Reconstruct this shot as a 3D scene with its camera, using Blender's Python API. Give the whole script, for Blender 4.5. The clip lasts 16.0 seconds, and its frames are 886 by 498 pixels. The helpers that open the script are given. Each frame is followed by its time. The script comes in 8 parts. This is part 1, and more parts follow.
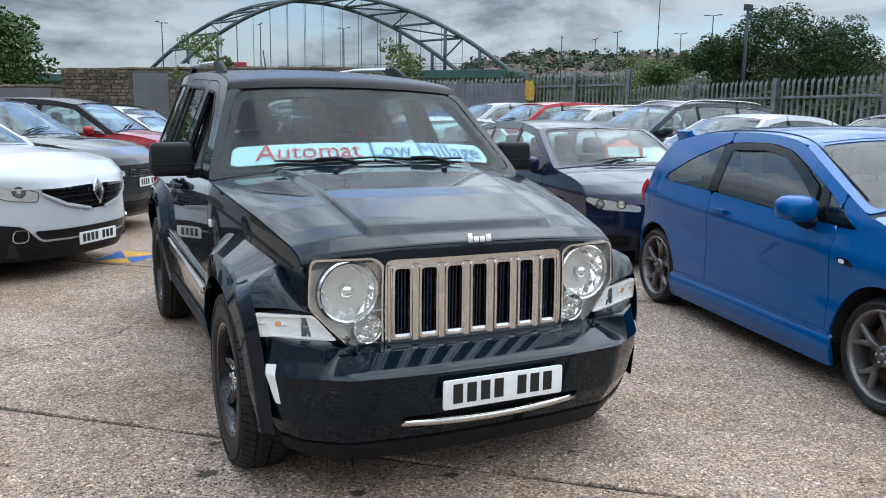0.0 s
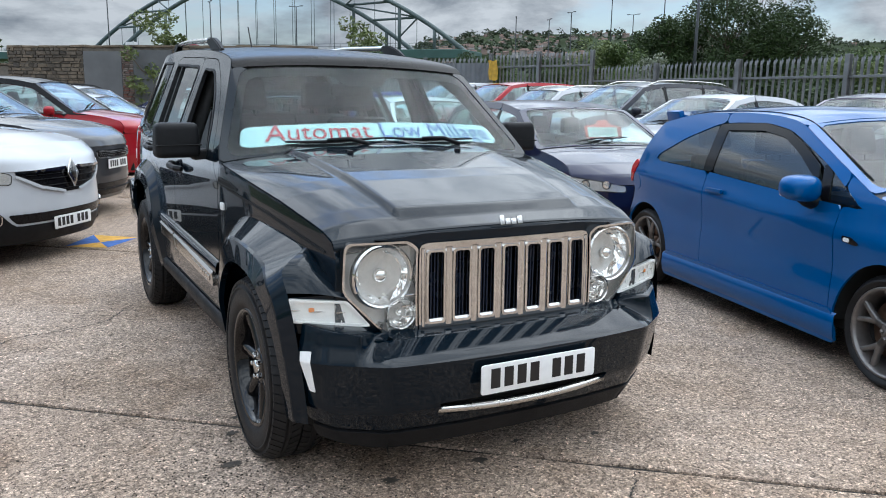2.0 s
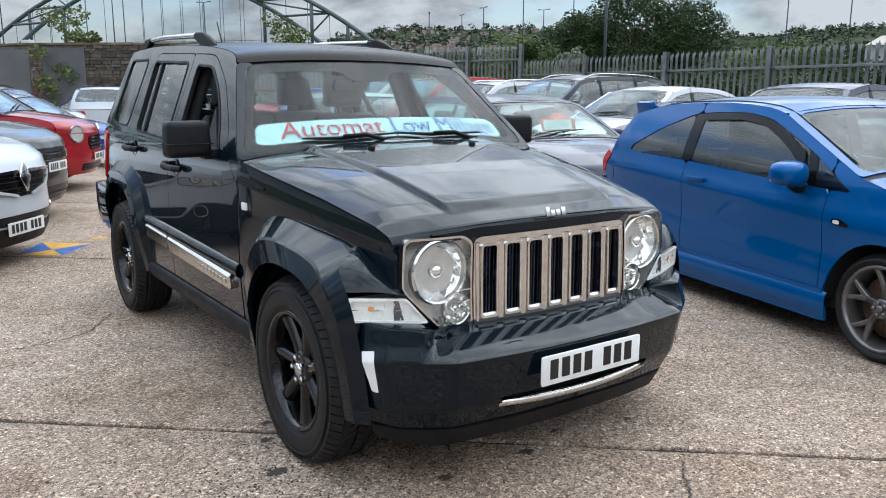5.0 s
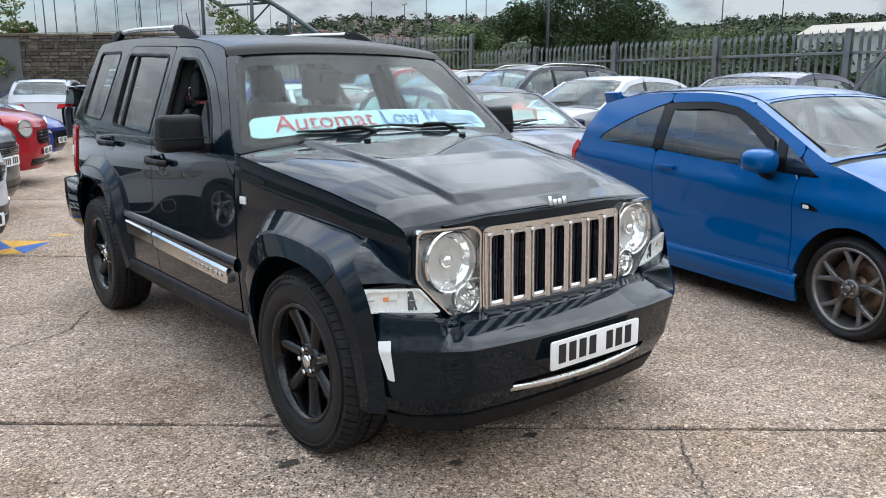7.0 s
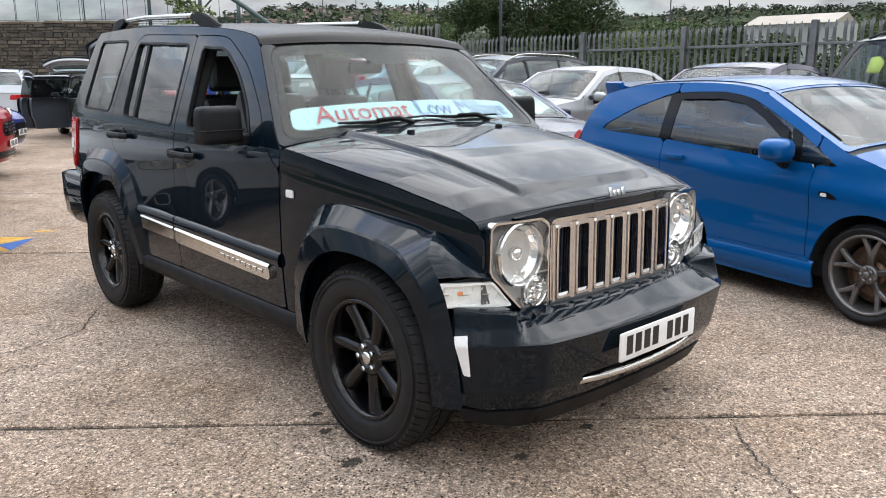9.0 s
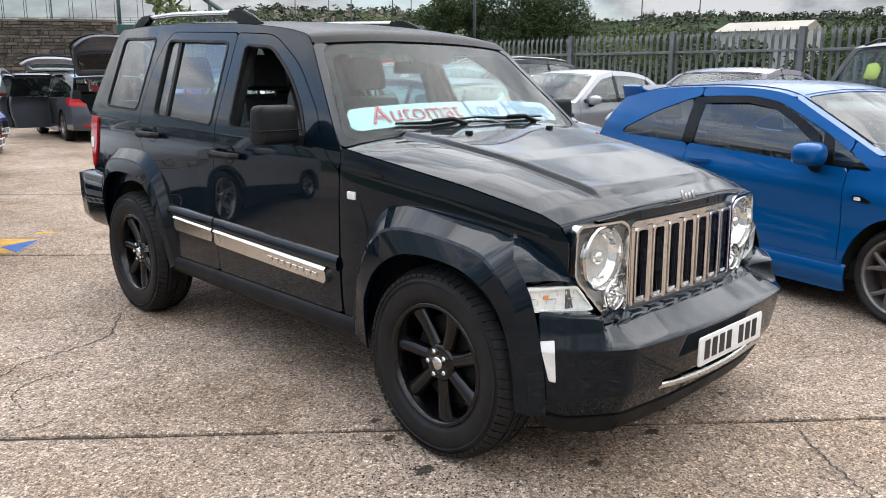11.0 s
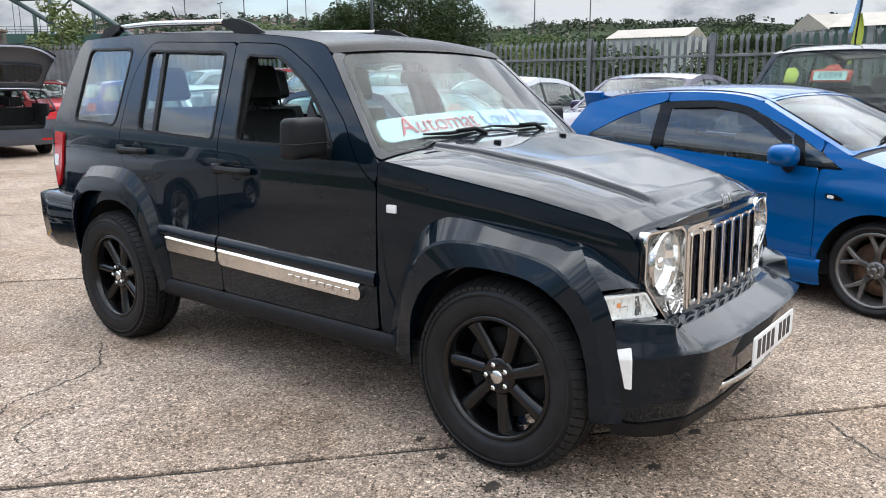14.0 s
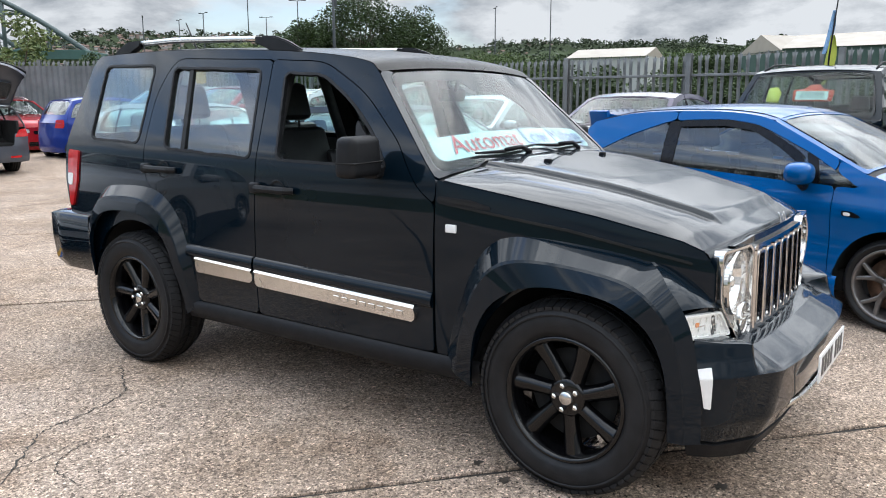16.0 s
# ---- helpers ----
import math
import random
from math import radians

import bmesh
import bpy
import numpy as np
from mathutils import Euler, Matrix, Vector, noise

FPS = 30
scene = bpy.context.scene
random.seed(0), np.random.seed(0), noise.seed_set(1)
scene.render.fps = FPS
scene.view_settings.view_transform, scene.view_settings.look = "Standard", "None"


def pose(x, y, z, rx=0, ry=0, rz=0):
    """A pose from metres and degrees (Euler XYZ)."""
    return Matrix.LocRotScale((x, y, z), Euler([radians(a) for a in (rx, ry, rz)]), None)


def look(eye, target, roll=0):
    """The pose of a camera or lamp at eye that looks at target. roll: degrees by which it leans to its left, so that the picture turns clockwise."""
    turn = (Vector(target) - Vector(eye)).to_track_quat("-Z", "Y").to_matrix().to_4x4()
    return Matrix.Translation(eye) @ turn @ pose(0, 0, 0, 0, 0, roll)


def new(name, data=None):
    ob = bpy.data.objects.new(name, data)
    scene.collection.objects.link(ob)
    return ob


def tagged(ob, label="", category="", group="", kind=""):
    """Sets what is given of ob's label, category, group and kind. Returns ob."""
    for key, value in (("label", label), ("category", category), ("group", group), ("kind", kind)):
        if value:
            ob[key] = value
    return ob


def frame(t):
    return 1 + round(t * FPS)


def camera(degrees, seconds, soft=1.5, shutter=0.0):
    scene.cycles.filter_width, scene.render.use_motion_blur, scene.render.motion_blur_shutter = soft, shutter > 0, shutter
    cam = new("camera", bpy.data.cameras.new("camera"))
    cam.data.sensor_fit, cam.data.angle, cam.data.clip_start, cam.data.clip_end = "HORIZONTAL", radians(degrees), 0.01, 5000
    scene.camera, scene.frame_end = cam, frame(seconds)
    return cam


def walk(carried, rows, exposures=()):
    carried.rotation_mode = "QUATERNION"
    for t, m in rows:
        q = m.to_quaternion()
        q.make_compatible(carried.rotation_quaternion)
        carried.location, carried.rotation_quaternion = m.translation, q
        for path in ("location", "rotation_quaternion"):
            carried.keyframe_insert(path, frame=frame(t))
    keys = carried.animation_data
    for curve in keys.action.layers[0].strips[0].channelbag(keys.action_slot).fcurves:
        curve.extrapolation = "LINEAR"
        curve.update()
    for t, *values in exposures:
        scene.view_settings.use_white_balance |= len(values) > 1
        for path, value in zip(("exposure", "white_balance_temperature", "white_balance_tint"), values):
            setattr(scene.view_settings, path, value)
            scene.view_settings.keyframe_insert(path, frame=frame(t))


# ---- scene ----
cam = camera(58.7, 16.0, soft=1.0)
METRES, EYE, TILT, LEAN, TURN = 2.778, 1.5, 0.0, 0.0, 0.0
PATH = [
    (0, (-1.455, -4.602, 1.477), (-0.607, -2.821, 1.145), 0.8),
    (0.5, (-1.509, -4.544, 1.471), (-0.64, -2.775, 1.134), 0.2),
    (1, (-1.558, -4.471, 1.466), (-0.678, -2.709, 1.119), 0.3),
    (1.5, (-1.611, -4.45, 1.462), (-0.722, -2.697, 1.096), 0.9),
    (2, (-1.693, -4.412, 1.469), (-0.747, -2.691, 1.091), 0.9),
    (2.5, (-1.8, -4.366, 1.466), (-0.787, -2.684, 1.088), 0.9),
    (3, (-1.898, -4.349, 1.466), (-0.845, -2.693, 1.083), 0.7),
    (3.5, (-1.944, -4.327, 1.455), (-0.876, -2.682, 1.067), 0.6),
    (4, (-1.983, -4.267, 1.457), (-0.9, -2.632, 1.063), -0.3),
    (4.2, (-2.005, -4.239, 1.454), (-0.919, -2.604, 1.071), -0.6),
    (6.3, (-2.265, -4.048, 1.463), (-1.061, -2.503, 1.061), 1.0),
    (6.5, (-2.284, -4.069, 1.465), (-1.074, -2.527, 1.069), 0.2),
    (7, (-2.327, -4.036, 1.464), (-1.101, -2.51, 1.054), -0.2),
    (7.5, (-2.346, -3.934, 1.453), (-1.113, -2.419, 1.023), -0.9),
    (8, (-2.369, -3.859, 1.455), (-1.128, -2.356, 1.006), -0.7),
    (8.5, (-2.49, -3.786, 1.46), (-1.212, -2.315, 1.009), -0.4),
    (9, (-2.622, -3.725, 1.466), (-1.31, -2.28, 1.032), -0.2),
    (9.5, (-2.695, -3.681, 1.46), (-1.37, -2.243, 1.039), 0.8),
    (9.7, (-2.714, -3.656, 1.453), (-1.39, -2.216, 1.033), 0.7),
    (11.8, (-2.998, -3.296, 1.46), (-1.585, -1.944, 1.047), 0.6),
    (12, (-3.031, -3.28, 1.462), (-1.605, -1.938, 1.058), 0.8),
    (12.5, (-3.074, -3.226, 1.457), (-1.623, -1.906, 1.066), 1.5),
    (13, (-3.095, -3.108, 1.456), (-1.628, -1.806, 1.065), 0.0),
    (13.5, (-3.114, -3.014, 1.454), (-1.622, -1.747, 1.045), -0.7),
    (14, (-3.214, -2.945, 1.462), (-1.68, -1.729, 1.053), -0.3),
    (14.5, (-3.344, -2.861, 1.473), (-1.772, -1.686, 1.087), -0.6),
    (15, (-3.417, -2.799, 1.464), (-1.83, -1.64, 1.089), -0.0),
    (15.5, (-3.416, -2.707, 1.458), (-1.814, -1.567, 1.092), 0.4),
    (16, (-3.416, -2.599, 1.465), (-1.816, -1.457, 1.099), -0.1),
]
WHITE = [(0.0, -0.45, 5840, 6), (3.0, -0.43, 5960, 6.5), (7.0, -0.36, 6060, 7), (8.5, -0.32, 6470, 10), (12.5, -0.20, 6400, 9.5), (13.5, -0.17, 6260, 9), (16.0, -0.14, 6240, 8.5)]
walk(cam, [(t, look(eye, target, roll)) for t, eye, target, roll in PATH], WHITE)
# ---- light ----
world = bpy.data.worlds.new("world")
scene.world = world
world.use_nodes = True
wt = world.node_tree
wt.nodes.clear()


def wn(kind, **kw):
    n = wt.nodes.new(kind)
    for k, v in kw.items():
        n.inputs[k].default_value = v
    return n


SUN_AZ, SUN_EL = 70.0, 60.0          # degrees: from +y clockwise, above the horizon
sky = wt.nodes.new("ShaderNodeTexSky")
sky.sky_type = "NISHITA"
sky.sun_disc = False
sky.sun_elevation = radians(SUN_EL)
sky.sun_rotation = radians(SUN_AZ)
wmap = wt.nodes.new("ShaderNodeTexCoord")
flat = wt.nodes.new("ShaderNodeMapping")
flat.inputs["Scale"].default_value = (1.0, 1.0, 2.6)
flat.inputs["Location"].default_value = (3.2, 1.4, 0.6)
wt.links.new(wmap.outputs["Generated"], flat.inputs["Vector"])
cl1 = wn("ShaderNodeTexNoise", Scale=2.1, Detail=9.0, Roughness=0.56, Distortion=0.25)
cl2 = wn("ShaderNodeTexNoise", Scale=4.6, Detail=10.0, Roughness=0.6, Distortion=0.15)
for c in (cl1, cl2):
    wt.links.new(flat.outputs[0], c.inputs["Vector"])
cover = wt.nodes.new("ShaderNodeValToRGB")
cover.color_ramp.elements[0].position, cover.color_ramp.elements[1].position = 0.46, 0.55
shade = wt.nodes.new("ShaderNodeValToRGB")
shade.color_ramp.elements[0].position, shade.color_ramp.elements[1].position = 0.40, 0.56
shade.color_ramp.elements[0].color, shade.color_ramp.elements[1].color = (0.46, 0.50, 0.56, 1), (1.12, 1.14, 1.17, 1)
# thinner cover towards the horizon
sepc = wt.nodes.new("ShaderNodeSeparateXYZ")
wt.links.new(wmap.outputs["Generated"], sepc.inputs[0])
thick = wt.nodes.new("ShaderNodeMapRange")
thick.interpolation_type = "SMOOTHSTEP"
thick.inputs["From Min"].default_value, thick.inputs["From Max"].default_value = 0.08, 0.45
thick.inputs["To Min"].default_value, thick.inputs["To Max"].default_value = 0.088, 0.125
wt.links.new(sepc.outputs["Z"], thick.inputs["Value"])
# the sky opens towards the west
open_dir = wt.nodes.new("ShaderNodeVectorMath")
open_dir.operation = "DOT_PRODUCT"
open_dir.inputs[1].default_value = (0.075, -0.085, 0.0)
wt.links.new(wmap.outputs["Generated"], open_dir.inputs[0])
clear = wt.nodes.new("ShaderNodeMath")
clear.operation = "ADD"
wt.links.new(thick.outputs[0], clear.inputs[0])
wt.links.new(open_dir.outputs["Value"], clear.inputs[1])
dens = wt.nodes.new("ShaderNodeMath")
dens.operation = "ADD"
wt.links.new(cl1.outputs["Fac"], dens.inputs[0])
wt.links.new(clear.outputs[0], dens.inputs[1])
wt.links.new(dens.outputs[0], cover.inputs[0])
wt.links.new(cl2.outputs["Fac"], shade.inputs[0])
dim = wt.nodes.new("ShaderNodeVectorMath")
dim.operation = "SCALE"
dim.inputs["Scale"].default_value = 0.21
wt.links.new(sky.outputs[0], dim.inputs[0])
pale = wt.nodes.new("ShaderNodeMix")              # thin haze in the gaps between the clouds
pale.data_type = "RGBA"
pale.inputs["Factor"].default_value = 0.15
pale.inputs[7].default_value = (0.78, 0.85, 0.94, 1)
wt.links.new(dim.outputs[0], pale.inputs[6])
mixw = wt.nodes.new("ShaderNodeMix")
mixw.data_type = "RGBA"
wt.links.new(cover.outputs[0], mixw.inputs["Factor"])
wt.links.new(pale.outputs[2], mixw.inputs[6])
wt.links.new(shade.outputs[0], mixw.inputs[7])
# the cloud deck is brightest half way up, dimmer at the horizon and overhead
sepz = wt.nodes.new("ShaderNodeSeparateXYZ")
wt.links.new(wmap.outputs["Generated"], sepz.inputs[0])
lift = wt.nodes.new("ShaderNodeValToRGB")
lift.color_ramp.interpolation = "EASE"
le = lift.color_ramp.elements
while len(le) < 4:
    le.new(0.5)
for e, (p, v) in zip(le, ((0.12, 0.21), (0.48, 0.86), (0.72, 1.0), (0.95, 1.0))):
    e.position, e.color = p, (v, v, v, 1)
wt.links.new(sepz.outputs["Z"], lift.inputs[0])
gain = wt.nodes.new("ShaderNodeMath")
gain.operation = "MULTIPLY"
gain.inputs[1].default_value = 3.3
wt.links.new(lift.outputs[0], gain.inputs[0])
# the cover is thinner and brighter round the hidden sun
_az, _el = radians(SUN_AZ), radians(35.0)
near = wt.nodes.new("ShaderNodeVectorMath")
near.operation = "DOT_PRODUCT"
near.inputs[1].default_value = (math.sin(_az) * math.cos(_el), math.cos(_az) * math.cos(_el), math.sin(_el))
wt.links.new(wmap.outputs["Generated"], near.inputs[0])
glow = wt.nodes.new("ShaderNodeMapRange")
glow.interpolation_type = "SMOOTHSTEP"
glow.inputs["From Min"].default_value, glow.inputs["From Max"].default_value = -0.2, 1.0
glow.inputs["To Min"].default_value, glow.inputs["To Max"].default_value = 0.94, 1.12
wt.links.new(near.outputs["Value"], glow.inputs["Value"])
both = wt.nodes.new("ShaderNodeMath")
both.operation = "MULTIPLY"
wt.links.new(gain.outputs[0], both.inputs[0])
wt.links.new(glow.outputs[0], both.inputs[1])
bg = wn("ShaderNodeBackground")
wt.links.new(both.outputs[0], bg.inputs["Strength"])
wt.links.new(mixw.outputs[2], bg.inputs["Color"])
wo = wt.nodes.new("ShaderNodeOutputWorld")
wt.links.new(bg.outputs[0], wo.inputs["Surface"])

sun = new("sun", bpy.data.lights.new("sun", "SUN"))
sun.data.energy, sun.data.angle, sun.data.color = 1.0, radians(50), (1.0, 0.96, 0.91)
_d = Vector((math.sin(radians(SUN_AZ)) * math.cos(radians(SUN_EL)), math.cos(radians(SUN_AZ)) * math.cos(radians(SUN_EL)), math.sin(radians(SUN_EL))))
sun.matrix_world = look(_d * 50, (0, 0, 0))


# ---- materials ----
def nodemat(name):
    m = bpy.data.materials.new(name)
    m.use_nodes = True
    nt = m.node_tree
    nt.nodes.clear()
    out = nt.nodes.new("ShaderNodeOutputMaterial")
    return m, nt, out


def bsdf(nt, out, **kw):
    b = nt.nodes.new("ShaderNodeBsdfPrincipled")
    for k, v in kw.items():
        b.inputs[k.replace("_", " ")].default_value = v
    nt.links.new(b.outputs[0], out.inputs["Surface"])
    return b


def tex(nt, scale, detail=4.0, rough=0.55, kind="ShaderNodeTexNoise", coord="Object", stretch=None):
    tc = nt.nodes.new("ShaderNodeTexCoord")
    n = nt.nodes.new(kind)
    n.inputs["Scale"].default_value = scale
    if kind == "ShaderNodeTexNoise":
        n.inputs["Detail"].default_value = detail
        n.inputs["Roughness"].default_value = rough
    src = tc.outputs[coord]
    if stretch:
        mp = nt.nodes.new("ShaderNodeMapping")
        mp.inputs["Scale"].default_value = stretch
        nt.links.new(src, mp.inputs["Vector"])
        src = mp.outputs[0]
    nt.links.new(src, n.inputs["Vector"])
    return n


def ramp(nt, src, stops):
    r = nt.nodes.new("ShaderNodeValToRGB")
    el = r.color_ramp.elements
    while len(el) < len(stops):
        el.new(0.5)
    for e, (p, c) in zip(el, stops):
        e.position = p
        e.color = (*c, 1) if len(c) == 3 else c
    nt.links.new(src, r.inputs[0])
    return r


def g3(v):
    return (v, v, v)


def bump(nt, b, src, strength=0.2, dist=0.01):
    n = nt.nodes.new("ShaderNodeBump")
    n.inputs["Strength"].default_value = strength
    n.inputs["Distance"].default_value = dist
    nt.links.new(src, n.inputs["Height"])
    nt.links.new(n.outputs[0], b.inputs["Normal"])


def mat_paint(name, col, flake=0.0, rough=0.28, dust=0.012, coat=1.38):
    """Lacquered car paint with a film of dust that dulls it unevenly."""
    m, nt, out = nodemat(name)
    b = bsdf(nt, out, Metallic=flake, Coat_Weight=1.0, Coat_Roughness=0.03, Coat_IOR=coat, Specular_IOR_Level=0.03)
    n1 = tex(nt, 3.0, 5)
    n2 = tex(nt, 60.0, 3)
    hi = tuple(min(1, c * 1.06 + dust) for c in col)
    r = ramp(nt, n1.outputs["Fac"], [(0.3, col), (0.75, hi)])
    nt.links.new(r.outputs[0], b.inputs["Base Color"])
    rr = ramp(nt, n2.outputs["Fac"], [(0.3, g3(rough)), (0.8, g3(rough + 0.1))])
    nt.links.new(rr.outputs[0], b.inputs["Roughness"])
    cr = ramp(nt, n1.outputs["Fac"], [(0.35, g3(0.012)), (0.8, g3(0.04))])
    nt.links.new(cr.outputs[0], b.inputs["Coat Roughness"])
    return m


def mat_plain(name, col, rough=0.5, metal=0.0, var=0.25, scale=25.0, relief=0.0, rscale=200.0, spec=0.5):
    m, nt, out = nodemat(name)
    b = bsdf(nt, out, Metallic=metal, Specular_IOR_Level=spec)
    n = tex(nt, scale, 6)
    lo, hi = tuple(c * (1 - var) for c in col), tuple(min(1, c * (1 + var)) for c in col)
    nt.links.new(ramp(nt, n.outputs["Fac"], [(0.3, lo), (0.7, hi)]).outputs[0], b.inputs["Base Color"])
    n2 = tex(nt, scale * 0.3, 5)
    nt.links.new(ramp(nt, n2.outputs["Fac"], [(0.3, g3(max(0.02, rough - 0.08))), (0.7, g3(min(1, rough + 0.08)))]).outputs[0], b.inputs["Roughness"])
    if relief:
        bump(nt, b, tex(nt, rscale, 3).outputs["Fac"], relief, 0.004)
    return m


def mat_glass(name, tint, gloss=1.0, haze=0.0, ior=1.9, veil=(0.58, 0.68, 0.67)):
    """A thin pane: tinted light passes, and the surface mirrors by Fresnel."""
    m, nt, out = nodemat(name)
    t = nt.nodes.new("ShaderNodeBsdfTransparent")
    t.inputs[0].default_value = (*tint, 1)
    g = nt.nodes.new("ShaderNodeBsdfGlossy")
    g.inputs["Color"].default_value = (gloss, gloss, gloss, 1)
    g.inputs["Roughness"].default_value = 0.015
    f0 = ((ior - 1) / (ior + 1)) ** 2
    lw = nt.nodes.new("ShaderNodeLayerWeight")
    lw.inputs["Blend"].default_value = 0.5
    p5 = nt.nodes.new("ShaderNodeMath")
    p5.operation = "POWER"
    p5.inputs[1].default_value = 5.0
    nt.links.new(lw.outputs["Facing"], p5.inputs[0])
    f = nt.nodes.new("ShaderNodeMath")
    f.operation = "MULTIPLY_ADD"
    f.inputs[1].default_value, f.inputs[2].default_value = 1 - f0, f0
    nt.links.new(p5.outputs[0], f.inputs[0])
    x = nt.nodes.new("ShaderNodeMixShader")
    nt.links.new(f.outputs[0], x.inputs[0])
    # haze: faint diffuse colour in the pane, painted in place of reflected light
    if haze:
        d = nt.nodes.new("ShaderNodeBsdfDiffuse")
        d.inputs[0].default_value = (*veil, 1)
        h = nt.nodes.new("ShaderNodeMixShader")
        n = tex(nt, 4.0, 5)
        nt.links.new(ramp(nt, n.outputs["Fac"], [(0.3, g3(haze * 0.5)), (0.7, g3(haze * 1.5))]).outputs[0], h.inputs[0])
        nt.links.new(t.outputs[0], h.inputs[1])
        nt.links.new(d.outputs[0], h.inputs[2])
        nt.links.new(h.outputs[0], x.inputs[1])
    else:
        nt.links.new(t.outputs[0], x.inputs[1])
    nt.links.new(g.outputs[0], x.inputs[2])
    nt.links.new(x.outputs[0], out.inputs["Surface"])
    return m


def mat_concrete():
    """Worn yard concrete with the aggregate laid bare, oil and dust stains."""
    m, nt, out = nodemat("yard concrete")
    b = bsdf(nt, out, Roughness=0.9, Specular_IOR_Level=0.2)
    big = tex(nt, 0.55, 8, 0.62)
    mid = tex(nt, 5.0, 6, 0.6)
    base = ramp(nt, big.outputs["Fac"], [(0.28, (0.263, 0.210, 0.167)), (0.5, (0.388, 0.320, 0.266)), (0.72, (0.487, 0.414, 0.357))])
    mul = ramp(nt, mid.outputs["Fac"], [(0.25, g3(0.78)), (0.75, g3(1.12))])
    mx = nt.nodes.new("ShaderNodeMix")
    mx.data_type, mx.blend_type = "RGBA", "MULTIPLY"
    mx.inputs["Factor"].default_value = 1
    nt.links.new(base.outputs[0], mx.inputs[6])
    nt.links.new(mul.outputs[0], mx.inputs[7])
    last = mx.outputs[2]
    # patches of brown dirt and paler scoured areas
    dirt = tex(nt, 1.3, 9, 0.68)
    dr = ramp(nt, dirt.outputs["Fac"], [(0.30, (0.70, 0.62, 0.54)), (0.46, (1.0, 0.98, 0.95)), (0.60, (1.0, 1.0, 1.0)), (0.75, (1.14, 1.13, 1.12))])
    md = nt.nodes.new("ShaderNodeMix")
    md.data_type, md.blend_type = "RGBA", "MULTIPLY"
    md.inputs["Factor"].default_value = 1
    nt.links.new(last, md.inputs[6])
    nt.links.new(dr.outputs[0], md.inputs[7])
    last = md.outputs[2]
    for sc, amt in ((85.0, 0.85), (175.0, 1.0)):
        vo = tex(nt, sc, kind="ShaderNodeTexVoronoi")
        sep = nt.nodes.new("ShaderNodeSeparateColor")
        nt.links.new(vo.outputs["Color"], sep.inputs[0])
        st = ramp(nt, sep.outputs[0], [(0.0, (0.32, 0.30, 0.29)), (0.25, (0.72, 0.70, 0.68)), (0.6, (1.0, 0.98, 0.96)), (0.86, (1.15, 1.1, 1.05)), (1.0, (1.9, 1.85, 1.8))])
        m2 = nt.nodes.new("ShaderNodeMix")
        m2.data_type, m2.blend_type = "RGBA", "MULTIPLY"
        m2.inputs["Factor"].default_value = amt
        nt.links.new(last, m2.inputs[6])
        nt.links.new(st.outputs[0], m2.inputs[7])
        last = m2.outputs[2]
    nt.links.new(last, b.inputs["Base Color"])
    vb = tex(nt, 150.0, kind="ShaderNodeTexVoronoi")
    bump(nt, b, vb.outputs["Distance"], 0.6, 0.006)
    return m


def mat_leaf(name, c1, c2):
    m, nt, out = nodemat(name)
    b = bsdf(nt, out, Roughness=0.6, Specular_IOR_Level=0.25)
    geo = nt.nodes.new("ShaderNodeNewGeometry")
    nt.links.new(ramp(nt, geo.outputs["Random Per Island"], [(0.0, c1), (1.0, c2)]).outputs[0], b.inputs["Base Color"])
    return m


